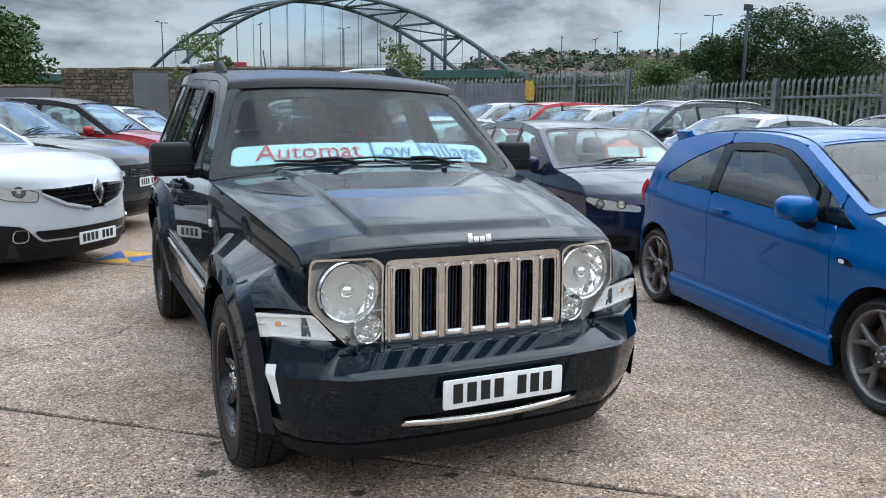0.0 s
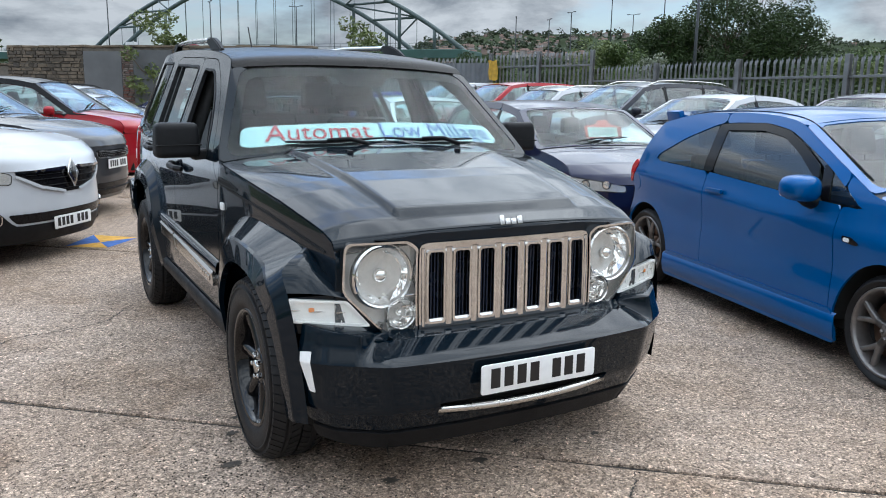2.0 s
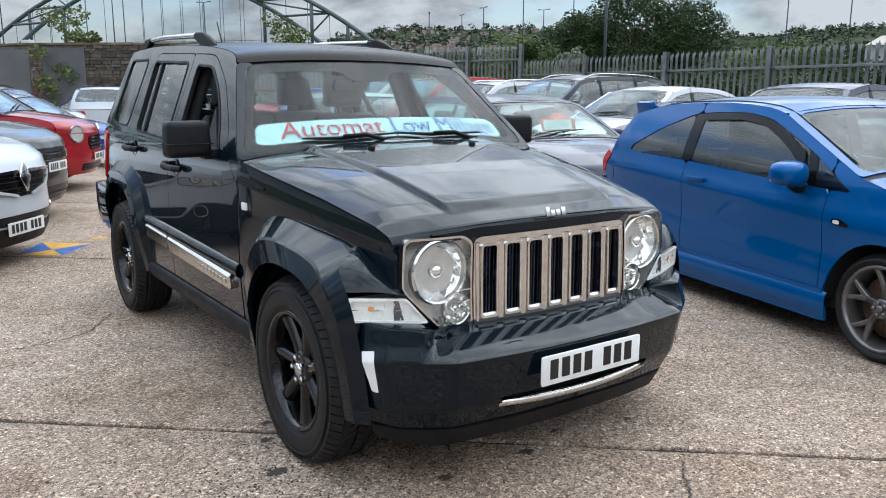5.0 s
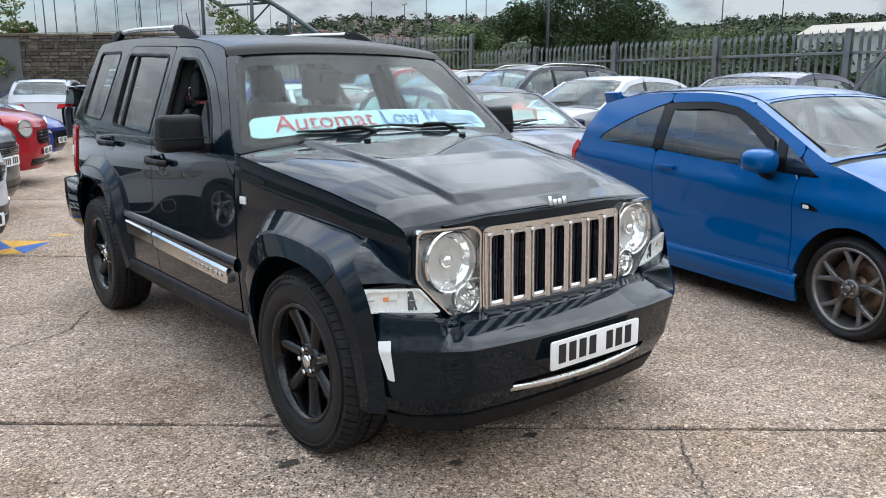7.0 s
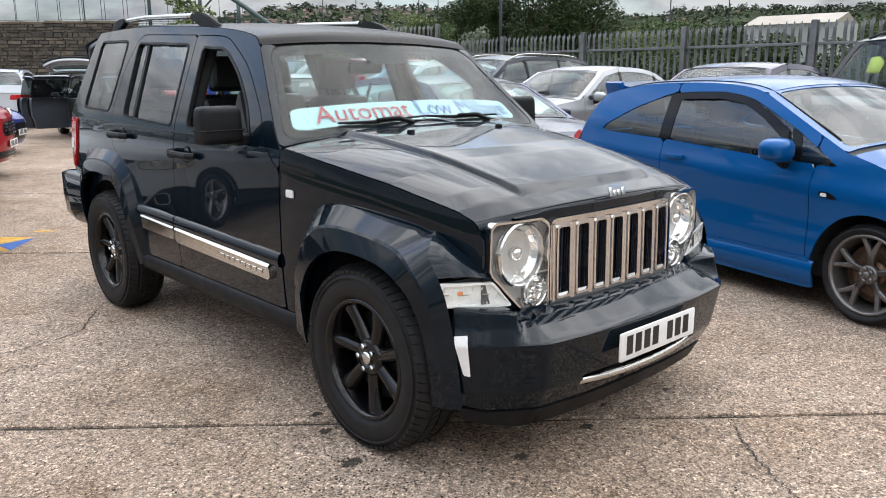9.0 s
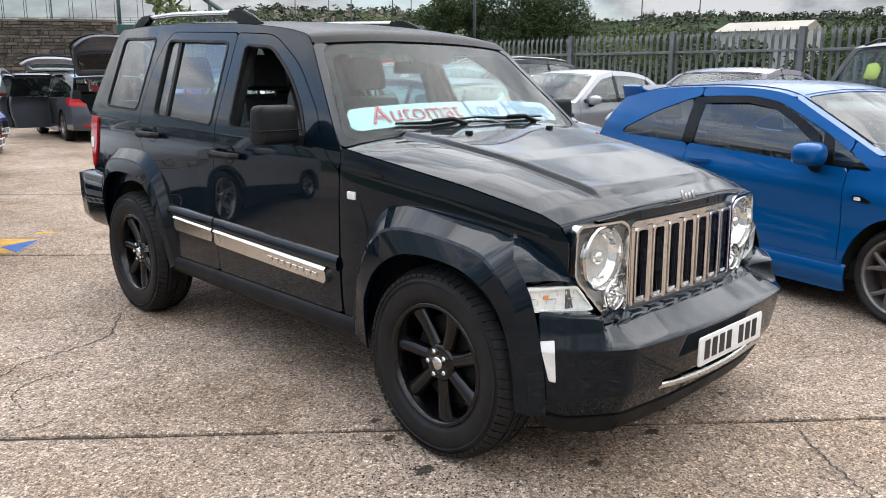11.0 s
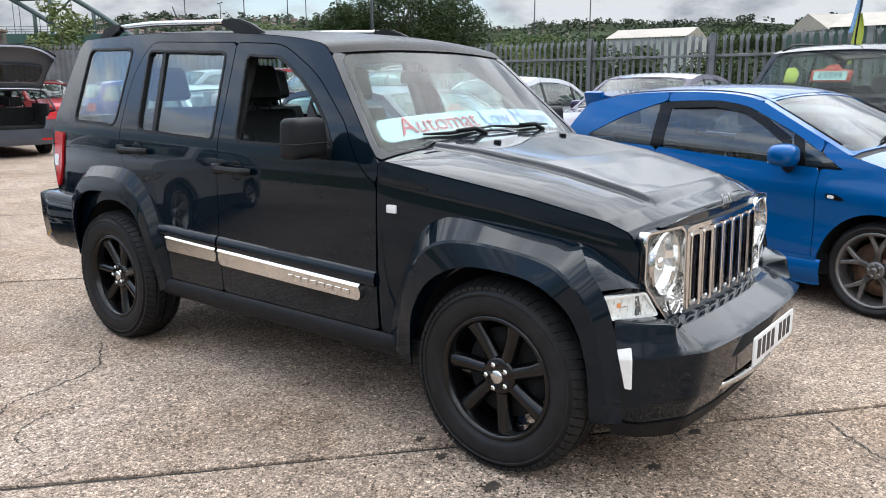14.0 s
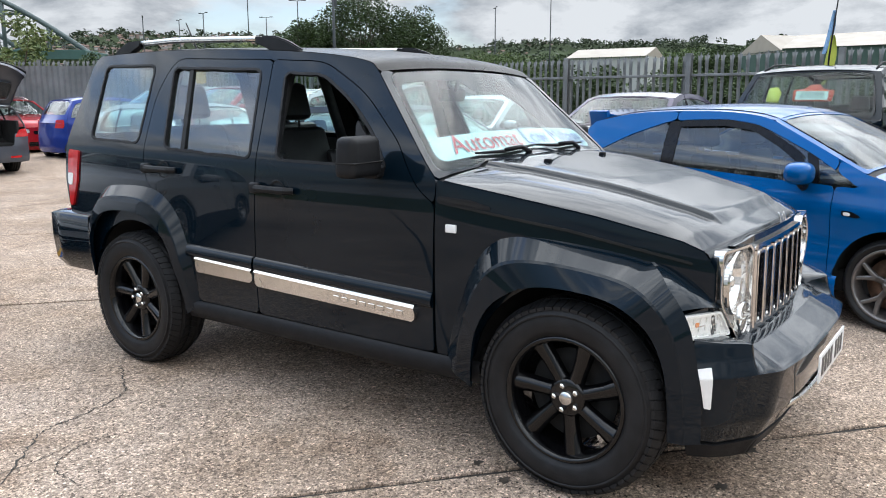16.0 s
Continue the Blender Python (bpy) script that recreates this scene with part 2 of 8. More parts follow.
M = dict(
    black=mat_paint("black car paint", (0.0010, 0.0048, 0.0092), 0.0, 0.3, 0.0005, 1.335),
    blue=mat_paint("bright blue car paint", (0.0003, 0.078, 0.262), 0.25, 0.3, 0.002, 1.32),
    navy=mat_paint("navy car paint", (0.005, 0.008, 0.034), 0.2),
    white=mat_paint("white car paint", (0.46, 0.48, 0.51), 0.0),
    grey=mat_paint("dark grey car paint", (0.035, 0.036, 0.04), 0.3),
    midgrey=mat_paint("slate grey car paint", (0.07, 0.078, 0.095), 0.3),
    red=mat_paint("red car paint", (0.30, 0.008, 0.014), 0.15),
    deepred=mat_paint("deep red car paint", (0.27, 0.006, 0.012), 0.1),
    silver=mat_paint("silver car paint", (0.42, 0.43, 0.45), 0.5),
    royal=mat_paint("royal blue car paint", (0.01, 0.03, 0.2), 0.2),
    purple=mat_paint("dark plum car paint", (0.03, 0.022, 0.055), 0.3),
    darkblue=mat_paint("dark estate paint", (0.012, 0.014, 0.022), 0.2),
    trim=mat_plain("black plastic trim", (0.0075, 0.0078, 0.009), 0.5, spec=0.2, relief=0.15, rscale=500),
    gloss=mat_plain("gloss black", (0.006, 0.006, 0.007), 0.12, spec=0.2),
    rubber=mat_plain("tyre rubber", (0.0095, 0.0097, 0.0106), 0.5, spec=0.25, var=0.4, scale=12, relief=0.2, rscale=150),
    seam=mat_plain("dark gap", (0.004, 0.004, 0.004), 0.9),
    under=mat_plain("dark underside", (0.008, 0.008, 0.008), 0.95, relief=0.2, rscale=60),
    chrome=mat_plain("chrome", (0.62, 0.61, 0.595), 0.05, 1.0, var=0.06),
    satin=mat_plain("brushed satin metal", (0.64, 0.62, 0.585), 0.24, 1.0, var=0.03, scale=8),
    alloy=mat_plain("grey alloy", (0.19, 0.18, 0.175), 0.38, 0.8, var=0.15),
    brightalloy=mat_plain("silver alloy", (0.5, 0.5, 0.5), 0.3, 0.9, var=0.1),
    blackrim=mat_paint("gloss black alloy", (0.002, 0.002, 0.0024), 0.0, 0.2, 0.0004, 1.42),
    vane=mat_plain("dark blue grille insert", (0.010, 0.016, 0.034), 0.25, var=0.1),
    dullroof=mat_plain("weathered black roof paint", (0.007, 0.0066, 0.0066), 0.26, var=0.35, scale=5, spec=0.08),
    frit=mat_plain("black enamel edge of glass", (0.005, 0.005, 0.006), 0.8, spec=0.1),
    rust=mat_plain("brake disc", (0.18, 0.11, 0.075), 0.5, 0.7, var=0.4),
    seat=mat_plain("black leather", (0.014, 0.0145, 0.016), 0.45, relief=0.3, rscale=90),
    cloth=mat_plain("grey interior cloth", (0.05, 0.05, 0.052), 0.85),
    lining=mat_plain("pale headlining", (0.32, 0.32, 0.31), 0.9),
    glass=mat_glass("green tinted window glass", (0.70, 0.83, 0.81), 1.0, 0.005, 1.95),
    screen=mat_glass("windscreen glass", (0.86, 0.97, 0.95), 1.0, 0.006, 1.38),
    privacy=mat_glass("privacy glass", (0.16, 0.18, 0.18), 1.0, 0.005),
    darkglass=mat_glass("dark tinted side glass", (0.40, 0.45, 0.45), 1.0, 0.004, 1.8),
    gateglass=mat_glass("dark tailgate glass", (0.10, 0.11, 0.11), 0.5, 0.0, 1.5),
    lens=mat_glass("clear lens", (0.97, 0.97, 0.96), 1.0, 0.09, 1.34, (0.82, 0.81, 0.78)),
    reflector=mat_plain("lamp reflector", (0.9, 0.9, 0.89), 0.10, 1.0, var=0.04),
    lampbody=mat_plain("lamp chrome bowl", (0.58, 0.58, 0.565), 0.2, 0.3, var=0.1),
    clearwhite=mat_plain("bright lamp housing", (0.84, 0.84, 0.82), 0.25, 0.0, var=0.05),
    amber=mat_plain("amber bulb", (0.7, 0.22, 0.03), 0.2),
    tail=mat_plain("red lamp lens", (0.42, 0.012, 0.014), 0.1),
    plate=mat_plain("white number plate", (0.74, 0.74, 0.73), 0.35, var=0.06),
    ink=mat_plain("black lettering", (0.008, 0.008, 0.009), 0.4),
    banner=mat_plain("pale blue banner", (0.38, 0.54, 0.56), 0.5, var=0.05),
    redink=mat_plain("red lettering", (0.38, 0.03, 0.045), 0.5),
    blueink=mat_plain("blue lettering", (0.03, 0.09, 0.30), 0.5),
    field=mat_plain("pale green number field", (0.42, 0.56, 0.50), 0.5, var=0.05),
    orange=mat_plain("orange card", (0.50, 0.09, 0.05), 0.6, var=0.1),
    lime=mat_plain("yellow green card", (0.42, 0.46, 0.06), 0.6, var=0.1),
    concrete=mat_concrete(),
)


# ---- mesh tools ----
def mesh_object(name, verts, faces, mat, parent=None, label="", smooth=True, flat_from=None):
    me = bpy.data.meshes.new(name)
    me.from_pydata([tuple(map(float, v)) for v in verts], [], faces)
    n = len(me.polygons)
    fl = np.full(n, bool(smooth))
    if flat_from is not None:
        fl[flat_from:] = False
    me.polygons.foreach_set("use_smooth", fl)
    me.materials.append(mat)
    me.update()
    ob = new(name, me)
    if parent is not None:
        ob.parent = parent
    if label:
        tagged(ob, label)
    return ob


def part(name, bm, mat, parent, label="", smooth=True, angle=35.0):
    me = bpy.data.meshes.new(name)
    lim = radians(angle)
    if smooth:
        for e in bm.edges:
            if len(e.link_faces) == 2 and e.calc_face_angle(0.0) > lim:
                e.smooth = False
        for f in bm.faces:
            f.smooth = True
    bm.to_mesh(me)
    bm.free()
    me.materials.append(mat)
    ob = new(name, me)
    if parent is not None:
        ob.parent = parent
    if label:
        tagged(ob, label)
    return ob


def empty(name, m=None):
    ob = new(name)
    ob.empty_display_size = 0.2
    if m is not None:
        ob.matrix_world = m
    return ob


def sdf(px, py, poly):
    """Signed distance to a closed outline, below zero inside."""
    P = np.asarray(poly, float)
    Q = np.roll(P, -1, 0)
    d2 = np.full(px.shape, 1e9)
    inside = np.zeros(px.shape, bool)
    for (ax, ay), (bx, by) in zip(P, Q):
        ex, ey = bx - ax, by - ay
        l2 = ex * ex + ey * ey
        if l2 < 1e-14:
            continue
        t = np.clip(((px - ax) * ex + (py - ay) * ey) / l2, 0, 1)
        d2 = np.minimum(d2, (px - ax - t * ex) ** 2 + (py - ay - t * ey) ** 2)
        c = (ay > py) != (by > py)
        if ey != 0:
            inside ^= c & (px < ax + (py - ay) * ex / ey)
    d = np.sqrt(d2)
    return np.where(inside, -d, d)


def fillet(poly, r, n=4):
    """Round the corners of an outline; r is one radius or a list."""
    P = [Vector(p) for p in poly]
    k = len(P)
    out = []
    for i, p in enumerate(P):
        rr = r[i] if isinstance(r, (list, tuple)) else r
        a, b = P[i - 1] - p, P[(i + 1) % k] - p
        if rr <= 0 or a.length < 1e-6 or b.length < 1e-6:
            out.append(tuple(p))
            continue
        d = min(rr, a.length * 0.49, b.length * 0.49)
        s, e = p + a.normalized() * d, p + b.normalized() * d
        for j in range(n + 1):
            t = j / n
            q = s * (1 - t) ** 2 + p * 2 * t * (1 - t) + e * t * t
            out.append(tuple(q))
    return out


def smooth_line(pts, n=6):
    """Catmull-Rom through points."""
    P = [np.array(p, float) for p in pts]
    P = [2 * P[0] - P[1]] + P + [2 * P[-1] - P[-2]]
    out = []
    for i in range(1, len(P) - 2):
        for j in range(n):
            t = j / n
            a, b, c, d = P[i - 1:i + 3]
            out.append(0.5 * (2 * b + (c - a) * t + (2 * a - 5 * b + 4 * c - d) * t * t + (3 * b - a - 3 * c + d) * t ** 3))
    out.append(P[-2])
    return np.array(out)


def circle(cx, cy, r, n=32, ry=None):
    return [(cx + r * math.cos(2 * math.pi * i / n), cy + (ry or r) * math.sin(2 * math.pi * i / n)) for i in range(n)]


def panel(name, poly, surf, mat, parent, step=0.03, off=0.0, thick=0.012, gap=0.0, holes=(), clip=None, flip=False, label="", back=False):
    """A sheet cut to an outline in a surface's (u, v), with its edge turned inwards."""
    P = np.asarray(poly, float)
    lo, hi = P.min(0) - step * 0.37, P.max(0) + step * 0.37
    nu, nv = [max(2, int(math.ceil((hi[i] - lo[i]) / step)) + 1) for i in (0, 1)]
    us, vs = np.linspace(lo[0], hi[0], nu), np.linspace(lo[1], hi[1], nv)
    U, V = np.meshgrid(us, vs, indexing="ij")
    f = sdf(U, V, P) + gap
    for h in holes:
        f = np.maximum(f, -sdf(U, V, h) + gap)
    if clip is not None:
        f = np.maximum(f, clip(U, V))
    f = np.where(np.abs(f) < 1e-5, -1e-5, f)
    ins = f < 0
    uv, idx, faces = [], {}, []

    def vert(key, u, v):
        if key not in idx:
            idx[key] = len(uv)
            uv.append((u, v))
        return idx[key]

    act = ins[:-1, :-1] | ins[1:, :-1] | ins[1:, 1:] | ins[:-1, 1:]
    for i, j in zip(*np.nonzero(act)):
        cs = ((i, j), (i + 1, j), (i + 1, j + 1), (i, j + 1))
        loop = []
        for k in range(4):
            a, b = cs[k], cs[(k + 1) % 4]
            if ins[a]:
                loop.append(vert(a, us[a[0]], vs[a[1]]))
            if ins[a] != ins[b]:
                t = f[a] / (f[a] - f[b])
                key = (a, b) if a < b else (b, a)
                loop.append(vert(key, us[a[0]] + t * (us[b[0]] - us[a[0]]), vs[a[1]] + t * (vs[b[1]] - vs[a[1]])))
        if len(loop) >= 3:
            faces.append(loop)
    if not faces:
        return None
    uv = np.array(uv)
    S = lambda u, v: np.stack(np.broadcast_arrays(*surf(u, v)), -1).astype(float)
    X = S(uv[:, 0], uv[:, 1])
    e = 2e-3
    N = np.cross(S(uv[:, 0] + e, uv[:, 1]) - S(uv[:, 0] - e, uv[:, 1]), S(uv[:, 0], uv[:, 1] + e) - S(uv[:, 0], uv[:, 1] - e))
    N /= np.linalg.norm(N, axis=1, keepdims=True) + 1e-12
    if flip:
        N = -N
        faces = [l[::-1] for l in faces]
    X = X + N * off
    edge = {}
    for l in faces:
        for a, b in zip(l, l[1:] + l[:1]):
            edge[(a, b)] = True
    rim = [(a, b) for a, b in edge if (b, a) not in edge]
    nf = len(faces)
    if thick > 0:
        # the turned edge has vertices of its own, so that the sheet's shading stays clean
        low, verts = {}, list(X)
        for a, b in rim:
            for q in (a, b):
                if q not in low:
                    low[q] = len(verts)
                    verts += [X[q], X[q] - N[q] * thick]
        faces += [[low[b], low[a], low[a] + 1, low[b] + 1] for a, b in rim]
        if back:
            base = len(verts)
            verts += list(X - N * thick)
            faces += [[base + q for q in l[::-1]] for l in faces[:nf]]
        X = verts
    return mesh_object(name, X, faces, mat, parent, label, True)


def rbox(bm, size, m, bevel=0.01, seg=2, taper=None):
    """A bevelled block in bm at the pose m. taper scales the top in x and y."""
    r = bmesh.ops.create_cube(bm, size=1.0)
    vs = r["verts"]
    for v in vs:
        v.co = Vector((v.co.x * size[0], v.co.y * size[1], v.co.z * size[2]))
        if taper and v.co.z > 0:
            v.co.x *= taper[0]
            v.co.y *= taper[1]
    if bevel:
        es = list({e for v in vs for e in v.link_edges})
        r2 = bmesh.ops.bevel(bm, geom=es, offset=bevel, segments=seg, profile=0.6, affect="EDGES")
        vs = list({v for f in r2["faces"] for v in f.verts} | {v for v in vs if v.is_valid})
    for v in vs:
        v.co = m @ v.co
    return vs


def tube(bm, pts, r, n=8, cap=True):
    P = [Vector(p) for p in pts]
    rs = r if isinstance(r, (list, tuple)) else [r] * len(P)
    rings = []
    side = None
    for i, p in enumerate(P):
        d = (P[min(i + 1, len(P) - 1)] - P[max(i - 1, 0)]).normalized()
        if side is None:
            side = d.orthogonal().normalized()
        side = (side - d * side.dot(d)).normalized()
        up = d.cross(side)
        rings.append([bm.verts.new(p + (side * math.cos(2 * math.pi * k / n) + up * math.sin(2 * math.pi * k / n)) * rs[i]) for k in range(n)])
    for a, b in zip(rings, rings[1:]):
        for k in range(n):
            bm.faces.new((a[k], a[(k + 1) % n], b[(k + 1) % n], b[k]))
    if cap and n > 2:
        bm.faces.new(rings[0][::-1])
        bm.faces.new(rings[-1])


def lathe(bm, prof, n=32, closed=False):
    """Turn (x, r) points about the x axis."""
    rings = []
    for x, r in prof:
        rings.append([bm.verts.new((x, r * math.cos(2 * math.pi * k / n), r * math.sin(2 * math.pi * k / n))) for k in range(n)])
    pairs = list(zip(rings, rings[1:])) + ([(rings[-1], rings[0])] if closed else [])
    for a, b in pairs:
        for k in range(n):
            bm.faces.new((a[k], b[k], b[(k + 1) % n], a[(k + 1) % n]))
    return rings


def prism(bm, poly, depth, m, bevel=0.0):
    """An outline in the local xy plane, raised by depth along local z."""
    lo = [bm.verts.new((x, y, 0)) for x, y in poly]
    hi = [bm.verts.new((x, y, depth)) for x, y in poly]
    k = len(poly)
    bm.faces.new(lo[::-1])
    top = bm.faces.new(hi)
    for i in range(k):
        bm.faces.new((lo[i], lo[(i + 1) % k], hi[(i + 1) % k], hi[i]))
    vs = lo + hi
    if bevel:
        r = bmesh.ops.bevel(bm, geom=list(top.edges), offset=bevel, segments=2, profile=0.5, affect="EDGES")
        vs = list({v for v in vs if v.is_valid} | set(r["verts"]))
    for v in vs:
        v.co = m @ v.co


def text_mesh(name, body, size, mat, parent, m, extrude=0.001, space=1.0, sx=1.0, label=""):
    cu = bpy.data.curves.new(name, "FONT")
    cu.body, cu.size, cu.extrude, cu.space_character = body, size, extrude, space
    cu.align_x, cu.align_y = "CENTER", "CENTER"
    cu.resolution_u = 3
    tmp = bpy.data.objects.new(name, cu)
    me = bpy.data.meshes.new_from_object(tmp)
    bpy.data.objects.remove(tmp)
    me.transform(m @ Matrix.Diagonal((sx, 1, 1, 1)))
    me.materials.clear()
    me.materials.append(mat)
    ob = new(name, me)
    ob.parent = parent
    if label:
        tagged(ob, label)
    return ob


# ---- cars ----
class Shell:
    """The skin of a car: nose towards -y, origin on the ground between the axles."""

    def __init__(self, W, hood, screen, roof, rear, front, tail, belt, wb, bow=(0.3, 3.2), rbow=(0.2, 3.0), tum=0.32, sill=0.05,
                 taper=(0.07, 0.06), crown=(0.03, 0.05, 0.035, 0.05), low=0.2):
        self.W2, self.wb, self.low = W / 2, wb, low
        self.segs = [np.array(hood, float), np.array(screen, float), smooth_line(roof, 5), np.array(rear, float)]
        pts, marks = [self.segs[0][0]], [0.0]
        s, S = 0.0, [0.0]
        for seg in self.segs:
            for p in seg[1:]:
                s += float(np.linalg.norm(p - pts[-1]))
                pts.append(p)
                S.append(s)
            marks.append(s)
        self.P, self.S, self.marks = np.array(pts), np.array(S), marks
        self.front = np.array(sorted(front), float)     # (z, y) down the middle of the nose
        self.tail = np.array(sorted(tail), float)
        self.belt = np.array(belt, float)               # (y, z)
        self.bow, self.nb, self.rb, self.nr = bow[0], bow[1], rbow[0], rbow[1]
        self.tum, self.sill, self.taper, self.crown = tum, sill, taper, crown
        self.y0, self.y1 = self.P[0][0], self.P[-1][0]
        a = np.linspace(0, 1, 60)
        xs, ys = a * self.W2, self.bow * a ** self.nb
        self.fa, self.fu = a, np.concatenate([[0], np.cumsum(np.hypot(np.diff(xs), np.diff(ys)))])
        ys = self.rb * a ** self.nr
        self.ru = np.concatenate([[0], np.cumsum(np.hypot(np.diff(xs), np.diff(ys)))])

    def bz(self, y):
        return np.interp(y, self.belt[:, 0], self.belt[:, 1])

    def width(self, y, z):
        y, z = np.asarray(y, float), np.asarray(z, float)
        yf, yr = -self.wb / 2 + 0.15, self.wb / 2 - 0.1
        tf = np.clip((yf - y) / (yf - self.y0), 0, 1.2)
        tr = np.clip((y - yr) / (self.y1 - yr), 0, 1.2)
        w = self.W2 - self.taper[0] * tf ** 2 - self.taper[1] * tr ** 2
        b = self.bz(y)
        d = z - b - 0.03
        up = 0.5 * (d + np.sqrt(d * d + 0.05 ** 2))
        w = w - self.tum * up - 0.12 * up ** 2
        dn = np.clip((b - 0.25 - z) / (b - 0.2), 0, 1.2)
        w = w - self.sill * dn ** 2
        sh = np.clip((z - (b - 0.25)) / 0.25, 0, 1)
        # a soft shoulder line over hollowed doors
        w = w + 0.012 * np.exp(-((z - b + 0.14) / 0.06) ** 2) - 0.012 * np.exp(-((z - b + 0.36) / 0.10) ** 2)
        return w - 0.022 * sh ** 2

    def side(self, sgn):
        return lambda y, z: (sgn * self.width(y, z), y, z)

    def prof(self, s):
        return np.interp(s, self.S, self.P[:, 0]), np.interp(s, self.S, self.P[:, 1])

    def bows(self, s):
        end = self.S[-1]
        return self.bow * np.clip(1 - s / 0.9, 0, 1) ** 2 - self.rb * np.clip(1 - (end - s) / 0.6, 0, 1) ** 2

    def top(self):
        m = self.marks
        ck = [0, m[1] * 0.5, m[1], (m[1] + m[2]) / 2, m[2], (m[2] + m[3]) / 2, m[3], (m[3] + m[4]) / 2, m[4]]
        c = self.crown
        cv = [c[0] * 0.6, c[0], (c[0] + c[1]) / 2, c[1], (c[1] + c[2]) / 2, c[2], (c[2] + c[3]) / 2, c[3], c[3] * 0.5]

        def f(u, s):
            a = u / self.W2
            A = np.abs(a)
            y, z = self.prof(s)
            y2, z2 = self.prof(s + 0.02)
            y1, z1 = self.prof(s - 0.02)
            dy, dz = y2 - y1, z2 - z1
            ln = np.hypot(dy, dz) + 1e-9
            cr = np.interp(s, ck, cv) * (1 - A ** 2.4)
            b = self.bows(s)
            w = self.width(y + b, z)
            return a * w, y + b * A ** self.nb - dz / ln * cr, z + dy / ln * cr
        return f

    def nose_y(self, z):
        return np.interp(z, self.front[:, 0], self.front[:, 1])

    def nose(self):
        """Round the nose and on along the side, by length u from the middle."""
        def f(u, z):
            U = np.abs(u)
            a = np.interp(U, self.fu, self.fa)
            yf = self.nose_y(z)
            over = np.clip(U - self.fu[-1], 0, None)
            y = yf + self.bow * a ** self.nb + over
            w = self.width(np.where(over > 0, y, yf + self.bow), z)
            return np.sign(u) * a * w, y, z
        return f

    def stern(self):
        def f(u, z):
            U = np.abs(u)
            a = np.interp(U, self.ru, self.fa)
            yr = np.interp(z, self.tail[:, 0], self.tail[:, 1])
            over = np.clip(U - self.ru[-1], 0, None)
            y = yr - self.rb * a ** self.nr - over
            w = self.width(np.where(over > 0, y, yr - self.rb), z)
            return np.sign(u) * a * w, y, z
        return f

    def edge_line(self, s0=None, s1=None, n=70):
        s = np.linspace(0 if s0 is None else s0, self.S[-1] if s1 is None else s1, n)
        s = np.unique(np.concatenate([s, self.S[(self.S > s[0]) & (self.S < s[-1])]]))
        y, z = self.prof(s)
        return np.stack([y + self.bows(s), z], 1)

    def side_outline(self):
        zn, zt = self.P[0][1], self.P[-1][1]
        zs = np.linspace(self.low, zn, 10)
        fr = [(self.nose_y(z) + self.bow, z) for z in zs]
        zr = np.linspace(zt, self.low + 0.05, 8)
        rr = [(np.interp(z, self.tail[:, 0], self.tail[:, 1]) - self.rb, z) for z in zr]
        return fr[:-1] + [tuple(p) for p in self.edge_line()] + rr[1:]

    def dlo(self, inset=0.075, above=0.02, y_from=None, y_to=None, upright=0.0):
        """The outline of the side windows, under the roof's edge."""
        e = self.edge_line(self.marks[1], self.marks[4], 160)
        t = np.gradient(e, axis=0)
        t /= np.linalg.norm(t, axis=1, keepdims=True) + 1e-9
        q = e + np.stack([t[:, 1], -t[:, 0]], 1) * inset
        ok = q[:, 1] > self.bz(q[:, 0]) + above
        if y_from is not None:
            ok &= q[:, 0] > y_from
        if y_to is not None:
            ok &= q[:, 0] < y_to
        q = q[ok]
        a, b = q[0], q[-1]
        base = [(y, float(self.bz(y)) + above) for y in np.linspace(b[0] - 0.0, a[0], 12)]
        return [tuple(p) for p in q] + base


def arch(y, z, r, n=40):
    return circle(y, z, r, n)


